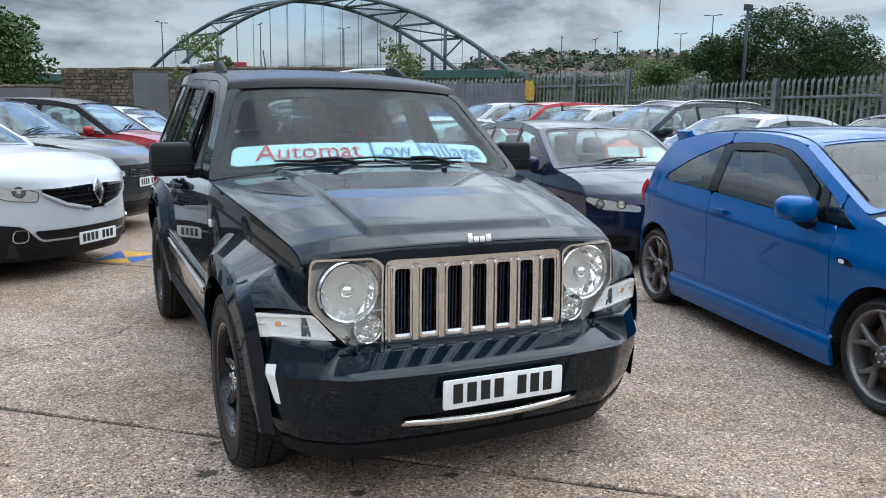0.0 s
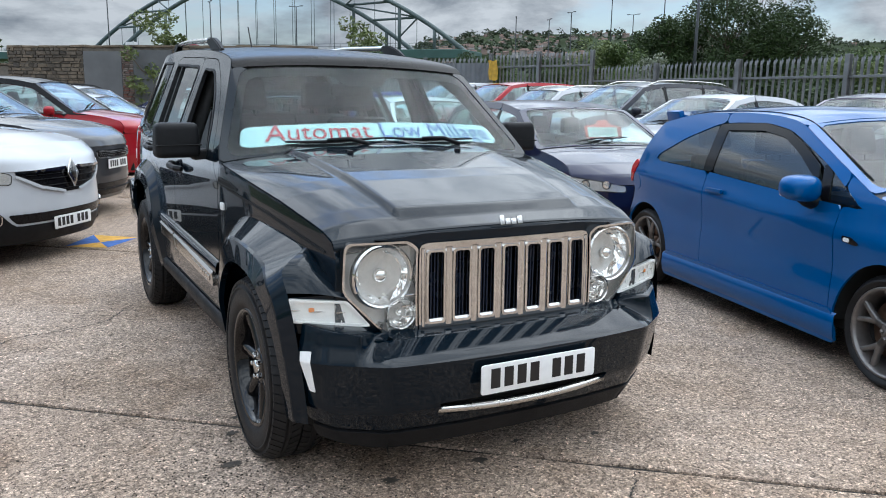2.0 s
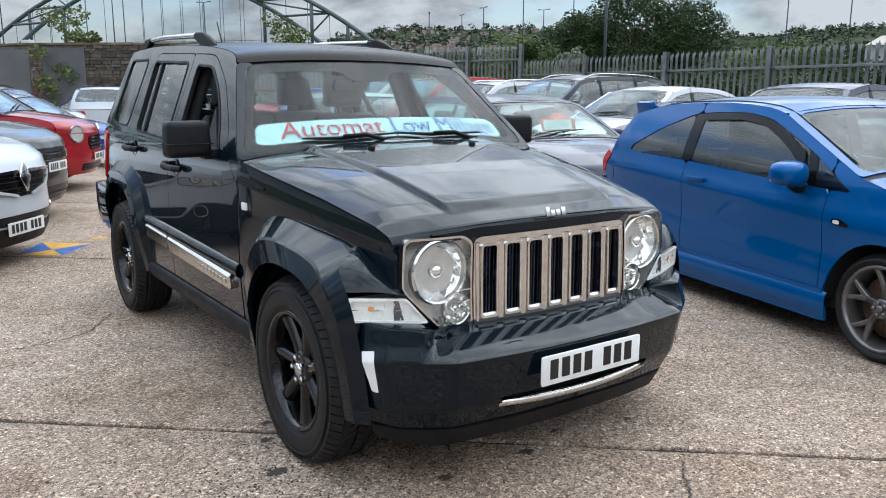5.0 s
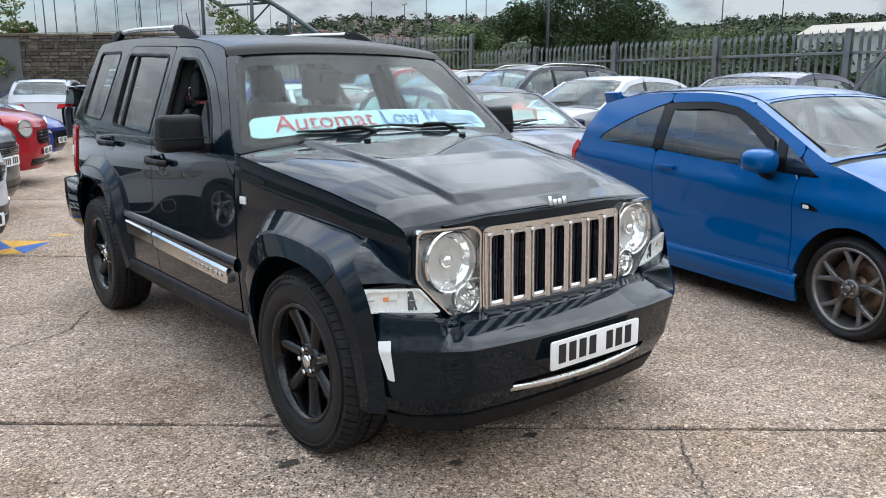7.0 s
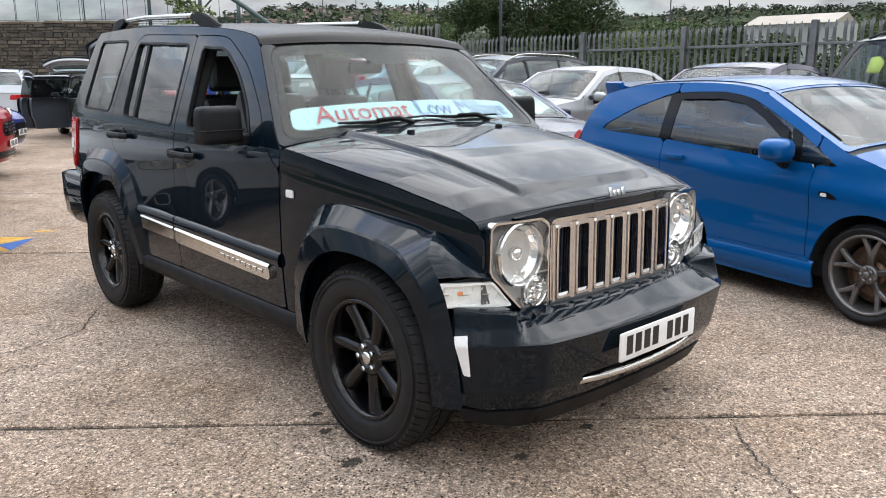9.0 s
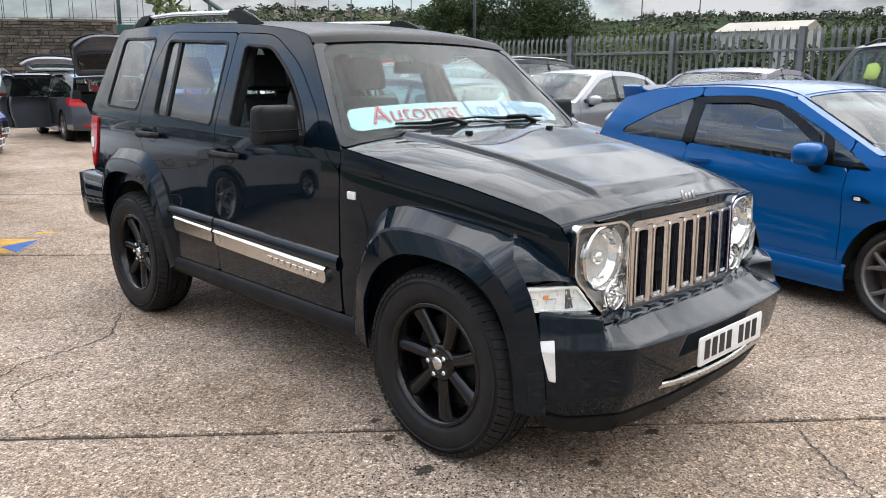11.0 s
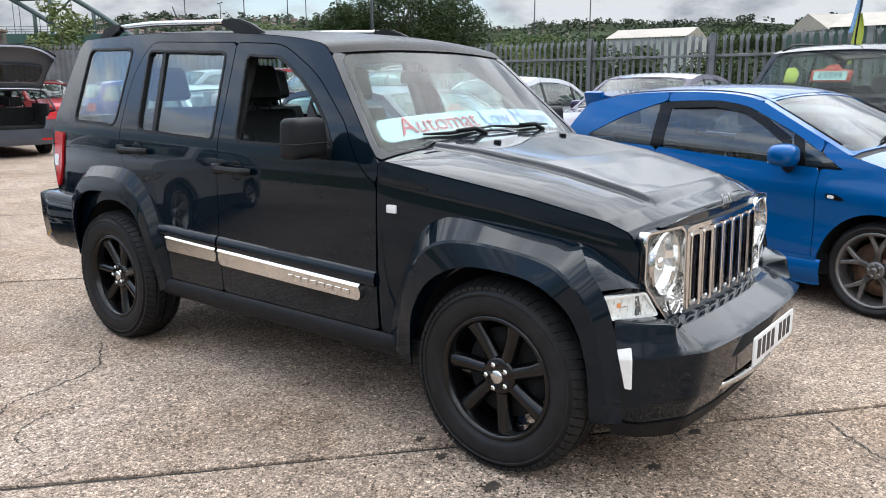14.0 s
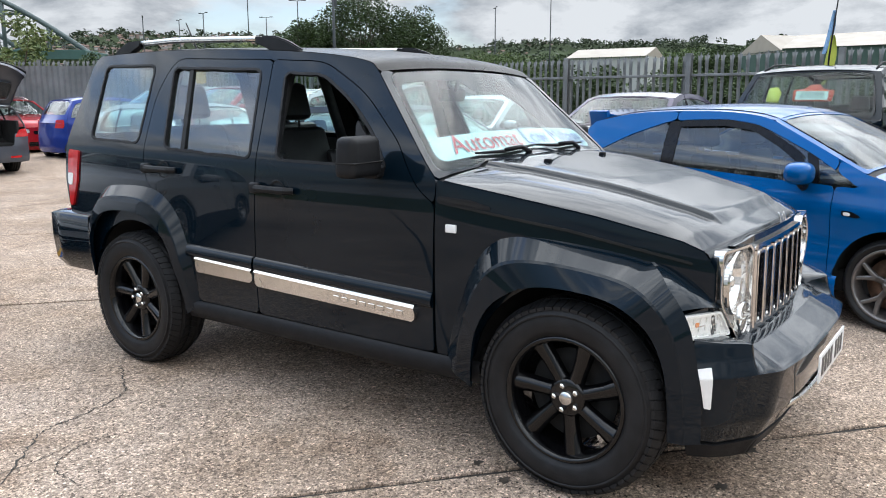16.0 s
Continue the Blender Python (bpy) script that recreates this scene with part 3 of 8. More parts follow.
def wheel(parent, x, y, r, width, rim_r, style, mat, side, turn=0.0, spokes=5, cap=None):
    """A wheel whose face looks to the side given (-1 or 1)."""
    w = empty("wheel")
    w.parent = parent
    w.matrix_local = pose(x, y, r, 0, 0, (180 if side < 0 else 0) + turn)
    n = 40
    bm = bmesh.new()
    h = width / 2
    lathe(bm, [(-h + 0.02, rim_r), (-h, rim_r + 0.02), (-h - 0.004, rim_r + (r - rim_r) * 0.5), (-h + 0.008, r - 0.025), (-h + 0.03, r - 0.006),
               (-h * 0.55, r), (-h * 0.5, r - 0.008), (-h * 0.42, r - 0.008), (-h * 0.37, r), (-0.012, r), (-0.009, r - 0.008), (0.009, r - 0.008), (0.012, r),
               (h * 0.37, r), (h * 0.42, r - 0.008), (h * 0.5, r - 0.008), (h * 0.55, r), (h - 0.03, r - 0.006), (h - 0.008, r - 0.025), (h + 0.004, rim_r + (r - rim_r) * 0.5), (h + 0.002, rim_r + 0.028), (h - 0.004, rim_r + 0.016), (h - 0.02, rim_r - 0.004)], n)
    if style == "blade":                  # raised rib on the sidewall
        lathe(bm, [(h + 0.0035, rim_r + (r - rim_r) * 0.70), (h + 0.006, rim_r + (r - rim_r) * 0.68), (h + 0.006, rim_r + (r - rim_r) * 0.64), (h + 0.0035, rim_r + (r - rim_r) * 0.62)], n)
    ty = part("tyre", bm, M["rubber"], w, angle=28)
    if style == "blade":                  # tread blocks with sipes between them
        nb = 64
        bm = bmesh.new()
        for k in range(nb):
            for x0, x1, r0, r1, sk in ((h * 0.58, h - 0.002, r - 0.001, r - 0.022, 0.35), (h * 0.04, h * 0.36, r - 0.001, r - 0.001, -0.5), (-h * 0.36, -h * 0.04, r - 0.001, r - 0.001, 0.5), (-h + 0.002, -h * 0.58, r - 0.022, r - 0.001, 0.35)):
                q = []
                for dr in (-0.008, 0.005):
                    for xx, rr, e in ((x0, r0, 0), (x1, r1, 1)):
                        for f in (0.08, 0.92):
                            a = 2 * math.pi * (k + f + sk * e) / nb
                            q.append(bm.verts.new((xx, (rr + dr) * math.cos(a), (rr + dr) * math.sin(a))))
                for ix in ((4, 5, 7, 6), (0, 1, 5, 4), (2, 6, 7, 3), (0, 4, 6, 2), (1, 3, 7, 5)):
                    bm.faces.new([q[i] for i in ix])
        bmesh.ops.recalc_face_normals(bm, faces=bm.faces)
        tagged(part("tread", bm, M["rubber"], ty, angle=28), kind="stuff")
    bm = bmesh.new()
    lathe(bm, [(h - 0.012, rim_r + 0.004), (h - 0.004, rim_r - 0.003), (h - 0.012, rim_r - 0.014), (h - 0.03, rim_r - 0.02), (h - 0.06, rim_r - 0.028), (-h + 0.03, rim_r - 0.045), (-h + 0.01, rim_r)], n)
    rim = part("rim", bm, mat, w)
    face = h - (0.042 if style == "blade" else 0.03)
    hub = rim_r * (0.26 if style == "blade" else 0.2)
    for k in range(spokes):
        a0 = 2 * math.pi * k / spokes + 0.3
        if style == "twin":
            bands = [[(0.0, 0.022, hub * 0.9), (0.0, 0.02, rim_r * 0.46), (0.17, 0.014, rim_r * 0.72), (0.26, 0.014, rim_r * 0.965)], [(0.0, 0.022, hub * 0.9), (0.0, 0.02, rim_r * 0.46), (-0.17, 0.014, rim_r * 0.72), (-0.26, 0.014, rim_r * 0.965)]]
        elif style == "blade":
            bands = [[(0.0, 0.034, hub * 0.8), (0.0, 0.030, rim_r * 0.38), (0.03, 0.033, rim_r * 0.66), (0.06, 0.042, rim_r * 0.965)]]
        else:
            bands = [[(0.0, 0.024, hub * 0.8), (0.0, 0.02, rim_r * 0.5), (0.0, 0.017, rim_r * 0.965)]]
        for bi, band in enumerate(bands):
            bm = bmesh.new()
            rows = []
            for (da, hw, rr) in band:
                a = a0 + da
                d, t = (math.cos(a), math.sin(a)), (-math.sin(a), math.cos(a))
                xx = face - 0.012 + 0.018 * (rr / rim_r) ** 2
                row = []
                for (q, dx) in (((-1, -0.03), (-1, -0.016), (-0.35, 0.008), (0.5, 0.004), (1, -0.014), (1, -0.03)) if style == "blade" else ((-1, -0.03), (-1, -0.004), (-0.55, 0.0), (0.55, 0.0), (1, -0.006), (1, -0.03))):
                    row.append(bm.verts.new((xx + dx, d[0] * rr + t[0] * hw * q, d[1] * rr + t[1] * hw * q)))
                rows.append(row)
            for r1, r2 in zip(rows, rows[1:]):
                for i in range(5):
                    bm.faces.new((r1[i], r1[i + 1], r2[i + 1], r2[i]))
            part("spoke", bm, mat, rim, angle=25)
    bm = bmesh.new()
    lathe(bm, [(face - 0.04, hub * 1.25), (face - 0.006, hub * 1.2), (face, hub), (face, 0.001)], 24)
    part("hub", bm, mat, rim)
    bm = bmesh.new()
    lathe(bm, [(face - 0.002, hub * 0.47), (face + 0.01, hub * 0.45), (face + 0.015, hub * 0.36), (face + 0.017, 0.001)], 20)
    part("centre_cap", bm, cap or mat, rim)
    for k in range(5):
        a = 2 * math.pi * (k + 0.5) / 5
        bm = bmesh.new()
        lathe(bm, [(face - 0.01, 0.011), (face + 0.012, 0.011), (face + 0.016, 0.006), (face + 0.016, 0.001)], 6)
        bmesh.ops.translate(bm, verts=bm.verts, vec=(0, math.cos(a) * hub * 0.78, math.sin(a) * hub * 0.78))
        part("wheel_nut", bm, M["chrome"] if cap else M["alloy"], rim)
    bm = bmesh.new()
    lathe(bm, [(-0.01, rim_r * 0.30), (0.005, rim_r * 0.32), (0.005, rim_r * 0.74), (-0.01, rim_r * 0.74)], 28, True)
    lathe(bm, [(-0.005, rim_r * 0.34), (0.02, rim_r * 0.3), (0.02, 0.001)], 20)
    part("brake_disc", bm, M["rust"] if mat is not M["blackrim"] else M["under"], w)
    return w


def well(parent, x0, x1, y, z, r, low=0.12):
    """A dark wheel housing, open below."""
    bm = bmesh.new()
    a0 = math.asin(max(-0.95, min(0.95, (low - z) / r)))
    an = np.linspace(a0, math.pi - a0, 22)
    A = [bm.verts.new((x0, y + r * math.cos(t), z + r * math.sin(t))) for t in an]
    B = [bm.verts.new((x1, y + r * math.cos(t), z + r * math.sin(t))) for t in an]
    for i in range(21):
        bm.faces.new((A[i], A[i + 1], B[i + 1], B[i]))
    bm.faces.new(B)
    part("wheel_well", bm, M["under"], parent)


def strip_loft(name, rows, mat, parent, label="", closed=False, creases=()):
    """A smooth skin through rows of points, with sharp edges along some of them."""
    n = len(rows[0])
    vs = [p for r in rows for p in r]
    fs = []
    for i in range(len(rows) - 1):
        for j in range(n - 1 if not closed else n):
            a, b = i * n + j, i * n + (j + 1) % n
            fs.append((a, b, b + n, a + n))
    ob = mesh_object(name, vs, fs, mat, parent, label, True)
    if creases:
        for e in ob.data.edges:
            a, b = e.vertices[0] // n, e.vertices[1] // n
            if a == b and a in creases:
                e.use_edge_sharp = True
    return ob


def resample(pts, n):
    P = smooth_line(pts, 8)
    d = np.concatenate([[0], np.cumsum(np.linalg.norm(np.diff(P, axis=0), axis=1))])
    t = np.linspace(0, d[-1], n)
    return np.stack([np.interp(t, d, P[:, k]) for k in range(P.shape[1])], 1)


def seat(parent, x, y, z, mat, rear=False, head=True):
    """A seat with its cushion, back and headrest."""
    s = empty("seat")
    s.parent = parent
    s.matrix_local = pose(x, y, z)
    bm = bmesh.new()
    rbox(bm, (0.5, 0.5, 0.16), pose(0, 0, 0, 6), 0.05, 3)
    part("cushion", bm, mat, s)
    bm = bmesh.new()
    rbox(bm, (0.5, 0.14, 0.62), pose(0, 0.3, 0.33, -14), 0.055, 3, (0.84, 0.8))
    for q in (-1, 1):
        rbox(bm, (0.09, 0.16, 0.42), pose(q * 0.19, 0.25, 0.3, -14), 0.04, 3, (0.8, 0.8))
    part("backrest", bm, mat, s)
    if head:
        bm = bmesh.new()
        rbox(bm, (0.27, 0.11, 0.2), pose(0, 0.405, 0.77, -8), 0.045, 3, (0.85, 0.9))
        tube(bm, [(-0.06, 0.38, 0.6), (-0.06, 0.4, 0.75)], 0.007)
        tube(bm, [(0.06, 0.38, 0.6), (0.06, 0.4, 0.75)], 0.007)
        part("headrest", bm, mat, s)
    return s


def plate(parent, surf_pt, w=0.52, h=0.111, rot=0.0, tilt=0.0, bars=True, mat=None):
    """A number plate whose characters are plain bars."""
    p = empty("number_plate")
    p.parent = parent
    p.matrix_local = Matrix.Translation(surf_pt) @ pose(0, 0, 0, 90 + tilt, 0, rot)
    bm = bmesh.new()
    prism(bm, fillet([(-w / 2, -h / 2), (w / 2, -h / 2), (w / 2, h / 2), (-w / 2, h / 2)], 0.01, 3), 0.006, pose(0, 0, 0), 0.0015)
    part("plate", bm, mat or M["plate"], p)
    for i, cx in enumerate((-0.2, -0.142, -0.084, -0.026, 0.075, 0.133, 0.191)):
        bm = bmesh.new()
        rbox(bm, (0.04 * w / 0.52, 0.074 * h / 0.111, 0.0012), pose(cx * w / 0.52, 0.002, 0.0066), 0.0)
        part("bar", bm, M["ink"], p)
    return p


def mirror(parent, sgn, p, mat, size=(0.215, 0.12, 0.15), low=None):
    """A door mirror: shell, foot and reflecting glass."""
    m = empty("door_mirror")
    m.parent = parent
    m.matrix_local = pose(p[0], p[1], p[2], 0, 0, -8 * sgn)
    bm = bmesh.new()
    sx, sy, sz = size
    bmesh.ops.create_uvsphere(bm, u_segments=24, v_segments=16, radius=1.0)
    full = lambda c, e: math.copysign(abs(c) ** e, c)
    for v in bm.verts:                           # a domed housing, cut off flat behind the glass
        x, y, z = full(v.co.x, 0.72), full(v.co.y, 0.8), full(v.co.z, 0.72)
        out = 0.5 + 0.5 * x * sgn
        v.co = (sgn * sx * 0.55 + x * sx * 0.52, min(y * sy * 0.62, sy * 0.47), z * sz * (0.54 - 0.09 * out) + 0.010 * out)
    part("mirror_shell", bm, mat, m, angle=50)
    bm = bmesh.new()
    tube(bm, [(-sgn * 0.03, 0.0, -sz * 0.46), (sgn * 0.035, -0.004, -sz * 0.60), (sgn * sx * 0.36, -0.006, -sz * 0.50), (sgn * sx * 0.55, -0.004, -sz * 0.36)], [0.030, 0.026, 0.024, 0.020], 10)
    part("mirror_foot", bm, low or mat, m)
    bm = bmesh.new()
    prism(bm, fillet([(-sx * .36, -sz * .32), (sx * .36, -sz * .32), (sx * .36, sz * .32), (-sx * .36, sz * .32)], sz * .2, 5), 0.004, pose(sgn * sx * 0.54, sy * 0.475, 0, 90), 0.001)
    part("mirror_glass", bm, M["reflector"], m)
    return m


def wiper(parent, a, b, n):
    bm = bmesh.new()
    A, B = Vector(a), Vector(b)
    n = Vector(n)
    tube(bm, [A + n * 0.02, A.lerp(B, 0.4) + n * 0.03, A.lerp(B, 0.62) + n * 0.022], 0.007, 6)
    tube(bm, [A.lerp(B, 0.18) + n * 0.012 + Vector((0, 0, 0.015)), B + n * 0.012], 0.006, 6)
    part("wiper", bm, M["trim"], parent)


def interior(parent, sh, seats, roof_z, dash=True, mat=None):
    mat = mat or M["seat"]
    cy = sh.P[np.searchsorted(sh.S, sh.marks[1])][0]
    cz = float(np.interp(sh.marks[1], sh.S, sh.P[:, 1]))
    W = sh.W2
    bm = bmesh.new()
    rbox(bm, (W * 1.72, 0.5, 0.3), pose(0, cy + 0.33, cz - 0.2), 0.07, 3)
    rbox(bm, (0.34, 0.2, 0.08), pose(-0.36, cy + 0.42, cz - 0.05), 0.03, 3)
    part("dashboard", bm, M["trim"], parent)
    sw = bmesh.new()
    c = Vector((-0.36, cy + 0.66, cz - 0.1))
    q = pose(*c, 65)
    ring = [q @ Vector((0.18 * math.cos(t), 0.18 * math.sin(t), 0)) for t in np.linspace(0, 2 * math.pi, 25)]
    tube(sw, ring, 0.015, 6, False)
    tube(sw, [q @ Vector((-0.17, 0, 0)), q @ Vector((0.17, 0, 0))], 0.016, 6)
    rbox(sw, (0.14, 0.1, 0.05), q, 0.02)
    part("steering_wheel", sw, M["trim"], parent)
    for (x, y, r) in seats:
        seat(parent, x, y, cz - 0.57, mat, r)


def lamp_unit(parent, poly, surf, step=0.03, bulbs=(), label="clear headlamp", off=0.006):
    """A headlamp: dark bezel, bright bowls with bulbs, and a clear cover."""
    P = np.array(poly)
    c = P.mean(0)
    h = panel("headlamp", poly, surf, M["gloss"], parent, step, off=off * 0.3, thick=0.02, label=label)
    ht = P[:, 1].max() - P[:, 1].min()
    wd = P[:, 0].max() - P[:, 0].min()
    r = min(0.055, ht * 0.27)
    spots = [(c[0] - wd * 0.2, c[1]), (c[0] + wd * 0.17, c[1] + 0.004)]
    panel("bezel", poly, surf, M["lampbody"], h, step * 0.6, off=off * 0.6 + 0.001, thick=0.004, gap=0.008, holes=[circle(u, v, r, 18) for u, v in spots])
    for u, v in spots:
        panel("bowl", circle(u, v, r * 0.96, 18), surf, M["reflector"], h, r * 0.5, off=off * 0.5, thick=0.0)
        panel("bulb", circle(u, v, r * 0.4, 12), surf, M["lampbody"], h, r * 0.3, off=off * 0.9, thick=0.006)
    panel("lens", poly, surf, M["lens"], h, step, off=off + 0.004, thick=0.008)
    return h


def build_car(name, m, sh, paint, label, category="car", wheels=(0.32, 0.2, 0.215, "five", "brightalloy", 5), doors=None, step=0.05, group="", roofmat=None, glass="glass",
              window_cut=None, lamp=None, grille=None, lower=None, plate_z=None, rails=False, tails=None, rear_open=False, no_side=(), arch_k=1.13, cladding=False, mirrors=True, mirror_mat=None, mirror_size=(0.215, 0.12, 0.15), spoiler=False,
              seats=None, lamp_mat=None, extra=None, chrome_dlo=False):
    """A car of the fleet from its shell and its trim."""
    car = tagged(empty(name, m), label, category, group, "thing")
    W2, mk = sh.W2, sh.marks
    top = sh.top()
    r = wheels[0]
    ya, yb = -sh.wb / 2, sh.wb / 2
    ar = r * arch_k
    arches = [arch(ya, r, ar), arch(yb, r, ar)]
    out = sh.side_outline()
    dl = sh.dlo() if window_cut is None else window_cut
    roofmat = roofmat or paint
    ymin = min(p[0] for p in dl)
    doors = doors or [ya + 0.42, 0.12, yb - 0.3]
    cuts = [sh.y0 - 0.2] + list(doors) + [sh.y1 + 0.2]
    names = (["front_wing"] + ["front_door", "rear_door"][:len(doors) - 1] + ["rear_quarter"])
    for sgn in (-1, 1):
        sf = sh.side(sgn)
        fl = sgn < 0
        for nm, a, b in zip(names, cuts, cuts[1:]):
            if (nm, sgn) in no_side:
                continue
            slant = 0.0
            p = panel(nm, out, sf, paint, car, step, 0, 0.015, 0.0, arches + [dl], lambda y, z, a=a, b=b: np.maximum(a - y, y - b) + 0.003, fl)
            if "door" in nm and p is not None:
                yh = b - 0.16
                zh = float(sh.bz(yh)) - 0.1
                bm = bmesh.new()
                x = float(sh.width(yh, zh)) * sgn
                rbox(bm, (0.025, 0.18, 0.03), pose(x + sgn * 0.018, yh, zh), 0.01)
                part("door_handle", bm, paint, p)
                bm = bmesh.new()
        panel("inner_panel", out, sf, M["under"], car, step * 2, -0.03, 0, 0.02, arches + [dl], None, fl)
        # windows
        wins = [p for p in doors[1:]]
        ys = [ymin - 0.1] + [doors[1] if len(doors) > 2 else doors[-1]] + ([doors[2]] if len(doors) > 2 else []) + [sh.y1 + 0.2]
        pill = 0.035 if len(doors) > 2 else 0.055
        for k, (a, b) in enumerate(zip(ys, ys[1:])):
            g = M[glass] if k == 0 else M[glass if not isinstance(glass, tuple) else glass[1]]
            panel("side_window", dl, sf, g, car, step, -0.006, 0.004, 0.004, (), lambda y, z, a=a, b=b: np.maximum(a + pill - y, y - b + pill), fl)
        for b in ys[1:-1]:
            panel("window_pillar", dl, sf, M["gloss"], car, step, -0.002, 0.01, 0.002, (), lambda y, z, b=b: np.abs(y - b) - pill, fl)
        if chrome_dlo:
            big = np.array(dl)
            cxy = big.mean(0)
            panel("window_trim", [tuple(q) for q in cxy + (big - cxy) * np.array([1.02, 1.06])], sf, M["chrome"], car, step, 0.003, 0.005, 0, [dl], None, fl)
        # sill or cladding
        zl = sh.low
        sill_top = 0.34 if not cladding else 0.42
        panel("sill", [(ya + ar * 0.9, zl - 0.02), (yb - ar * 0.9, zl - 0.02), (yb - ar * 0.9, sill_top), (ya + ar * 0.9, sill_top)], sf, M["trim"] if cladding else paint, car, step, 0.012, 0.02, 0, arches, None, fl)
        if cladding:
            for yc in (ya, yb):
                panel("arch_trim", arch(yc, r, ar + 0.065), sf, M["trim"], car, step * 0.7, 0.008, 0.012, 0, [arch(yc, r, ar)], lambda y, z: zl - z, fl)
        for yc in (ya, yb):
            well(car, sgn * (float(sh.width(yc, r)) - 0.015), sgn * (float(sh.width(yc, r)) - 0.34), yc, r, ar + 0.02, r * 0.9)
            wheel(car, sgn * (float(sh.width(yc, r)) - wheels[1] / 2 - 0.012), yc, r, wheels[1], wheels[2], wheels[3], M[wheels[4]], sgn, 0, wheels[5])
    # top
    def rect(s0, s1, k=1.0, rad=0.0):
        w = W2 * k - 0.005
        return fillet([(-w, s0), (w, s0), (w, s1), (-w, s1)], rad)
    panel("bonnet", rect(0, mk[1] - 0.05), top, paint, car, step, 0, 0.015, 0.003)
    panel("cowl", rect(mk[1] - 0.08, mk[1] + 0.05), top, M["trim"], car, step, -0.008, 0.01)
    sc = fillet([(-W2 * 0.93, mk[1] + 0.03), (W2 * 0.93, mk[1] + 0.03), (W2 * 0.9, mk[2] - 0.03), (-W2 * 0.9, mk[2] - 0.03)], 0.07)
    inn = fillet([(-W2 * 0.89, mk[1] + 0.09), (W2 * 0.89, mk[1] + 0.09), (W2 * 0.86, mk[2] - 0.08), (-W2 * 0.86, mk[2] - 0.08)], 0.07)
    for sg in (-1, 1):
        panel("screen_pillar", rect(mk[1], mk[2]), top, roofmat, car, step, 0, 0.02, 0, [sc], lambda u, s, sg=sg: -sg * u)
    panel("screen_border", sc, top, M["frit"], car, step, -0.008, 0.004, 0, [inn])
    panel("windscreen", sc, top, M["screen"], car, step, -0.004, 0.004)
    panel("roof", rect(mk[2], mk[3]), top, roofmat, car, step, 0, 0.03)
    panel("headlining", rect(mk[2] + 0.03, mk[3] - 0.03, 0.93), top, M["lining"], car, step * 2, -0.05, 0)
    if not rear_open:
        rg = fillet([(-W2 * 0.86, mk[3] + 0.04), (W2 * 0.86, mk[3] + 0.04), (W2 * 0.88, mk[3] + (mk[4] - mk[3]) * 0.62), (-W2 * 0.88, mk[3] + (mk[4] - mk[3]) * 0.62)], 0.07)
        panel("tailgate", rect(mk[3], mk[4]), top, paint, car, step, 0, 0.02, 0.003, [rg])
        panel("rear_window", rg, top, M["privacy"] if glass != "glass" else M["glass"], car, step, -0.004, 0.004)
    # nose
    nf = sh.nose()
    fe = sh.fu[-1]
    tz = [(u, sh.P[0][1] + sh.crown[0] * 0.6 * (1 - np.interp(abs(u), sh.fu, sh.fa) ** 2.4)) for u in np.linspace(fe, -fe, 25)]
    panel("front_bumper", [(-fe, sh.low), (fe, sh.low)] + tz, nf, paint, car, step, 0, 0.02, 0.003)
    if lower:
        panel("lower_bumper", fillet(lower, 0.03), nf, M["trim"], car, step, 0.01, 0.02)
    for g in (grille or []):
        gp = panel("grille", fillet(g, 0.03), nf, M["gloss"], car, step * 0.6, 0.006, 0.015)
        q = np.array(g)
        zlo, zhi = q[:, 1].min(), q[:, 1].max()
        k = max(2, int((zhi - zlo) / 0.05))
        for i in range(k):
            zz = zlo + (i + 0.5) * (zhi - zlo) / k
            panel("grille_bar", fillet(g, 0.03), nf, M["trim"], gp, step * 0.5, 0.016, 0.01, 0.012, (), lambda u, z, zz=zz: np.abs(z - zz) - 0.007)
    for lp in (lamp or []):
        for sg in (-1, 1):
            poly = fillet([(sg * u, z) for u, z in (lp if sg > 0 else lp[::-1])], 0.025)
            lamp_unit(car, poly, nf, step * 0.6)
    if plate_z:
        yy = float(sh.nose_y(plate_z))
        plate(car, (0, yy - 0.012, plate_z))
    rf = sh.stern()
    re_ = sh.ru[-1]
    zt = sh.P[-1][1]
    panel("rear_bumper", [(-re_, sh.low + 0.05), (re_, sh.low + 0.05), (re_, zt + 0.005), (-re_, zt + 0.005)], rf, paint, car, step, 0, 0.02, 0, [fillet([(-0.56, 0.6), (0.56, 0.6), (0.66, zt + 0.3), (-0.66, zt + 0.3)], 0.05)] if rear_open else (), None, True)
    for tl in (tails or []):
        for sg in (-1, 1):
            panel("tail_lamp", fillet([(sg * u, z) for u, z in (tl if sg > 0 else tl[::-1])], 0.02), rf, M["tail"], car, step * 0.6, 0.008, 0.02, 0, (), None, True)
    bm = bmesh.new()
    rbox(bm, (W2 * 1.7, (sh.y1 - sh.y0) - 0.5, 0.14), pose(0, (sh.y0 + sh.y1) / 2, sh.low + 0.1), 0.03)
    part("floor_pan", bm, M["under"], car)
    hz = float(np.max(sh.P[:, 1]))
    if seats is None:
        seats = [(-0.36, -0.05, False), (0.36, -0.05, False), (-0.36, 0.8, True), (0.36, 0.8, True)]
    interior(car, sh, seats, hz)
    if mirrors:
        yq = float(np.interp(mk[1] + 0.42, sh.S, sh.P[:, 0]))
        zq = float(sh.bz(yq)) + 0.07
        for sg in (-1, 1):
            mirror(car, sg, (sg * (float(sh.width(yq, zq)) + 0.02), yq, zq), mirror_mat or paint, mirror_size, M["trim"] if not mirror_mat else None)
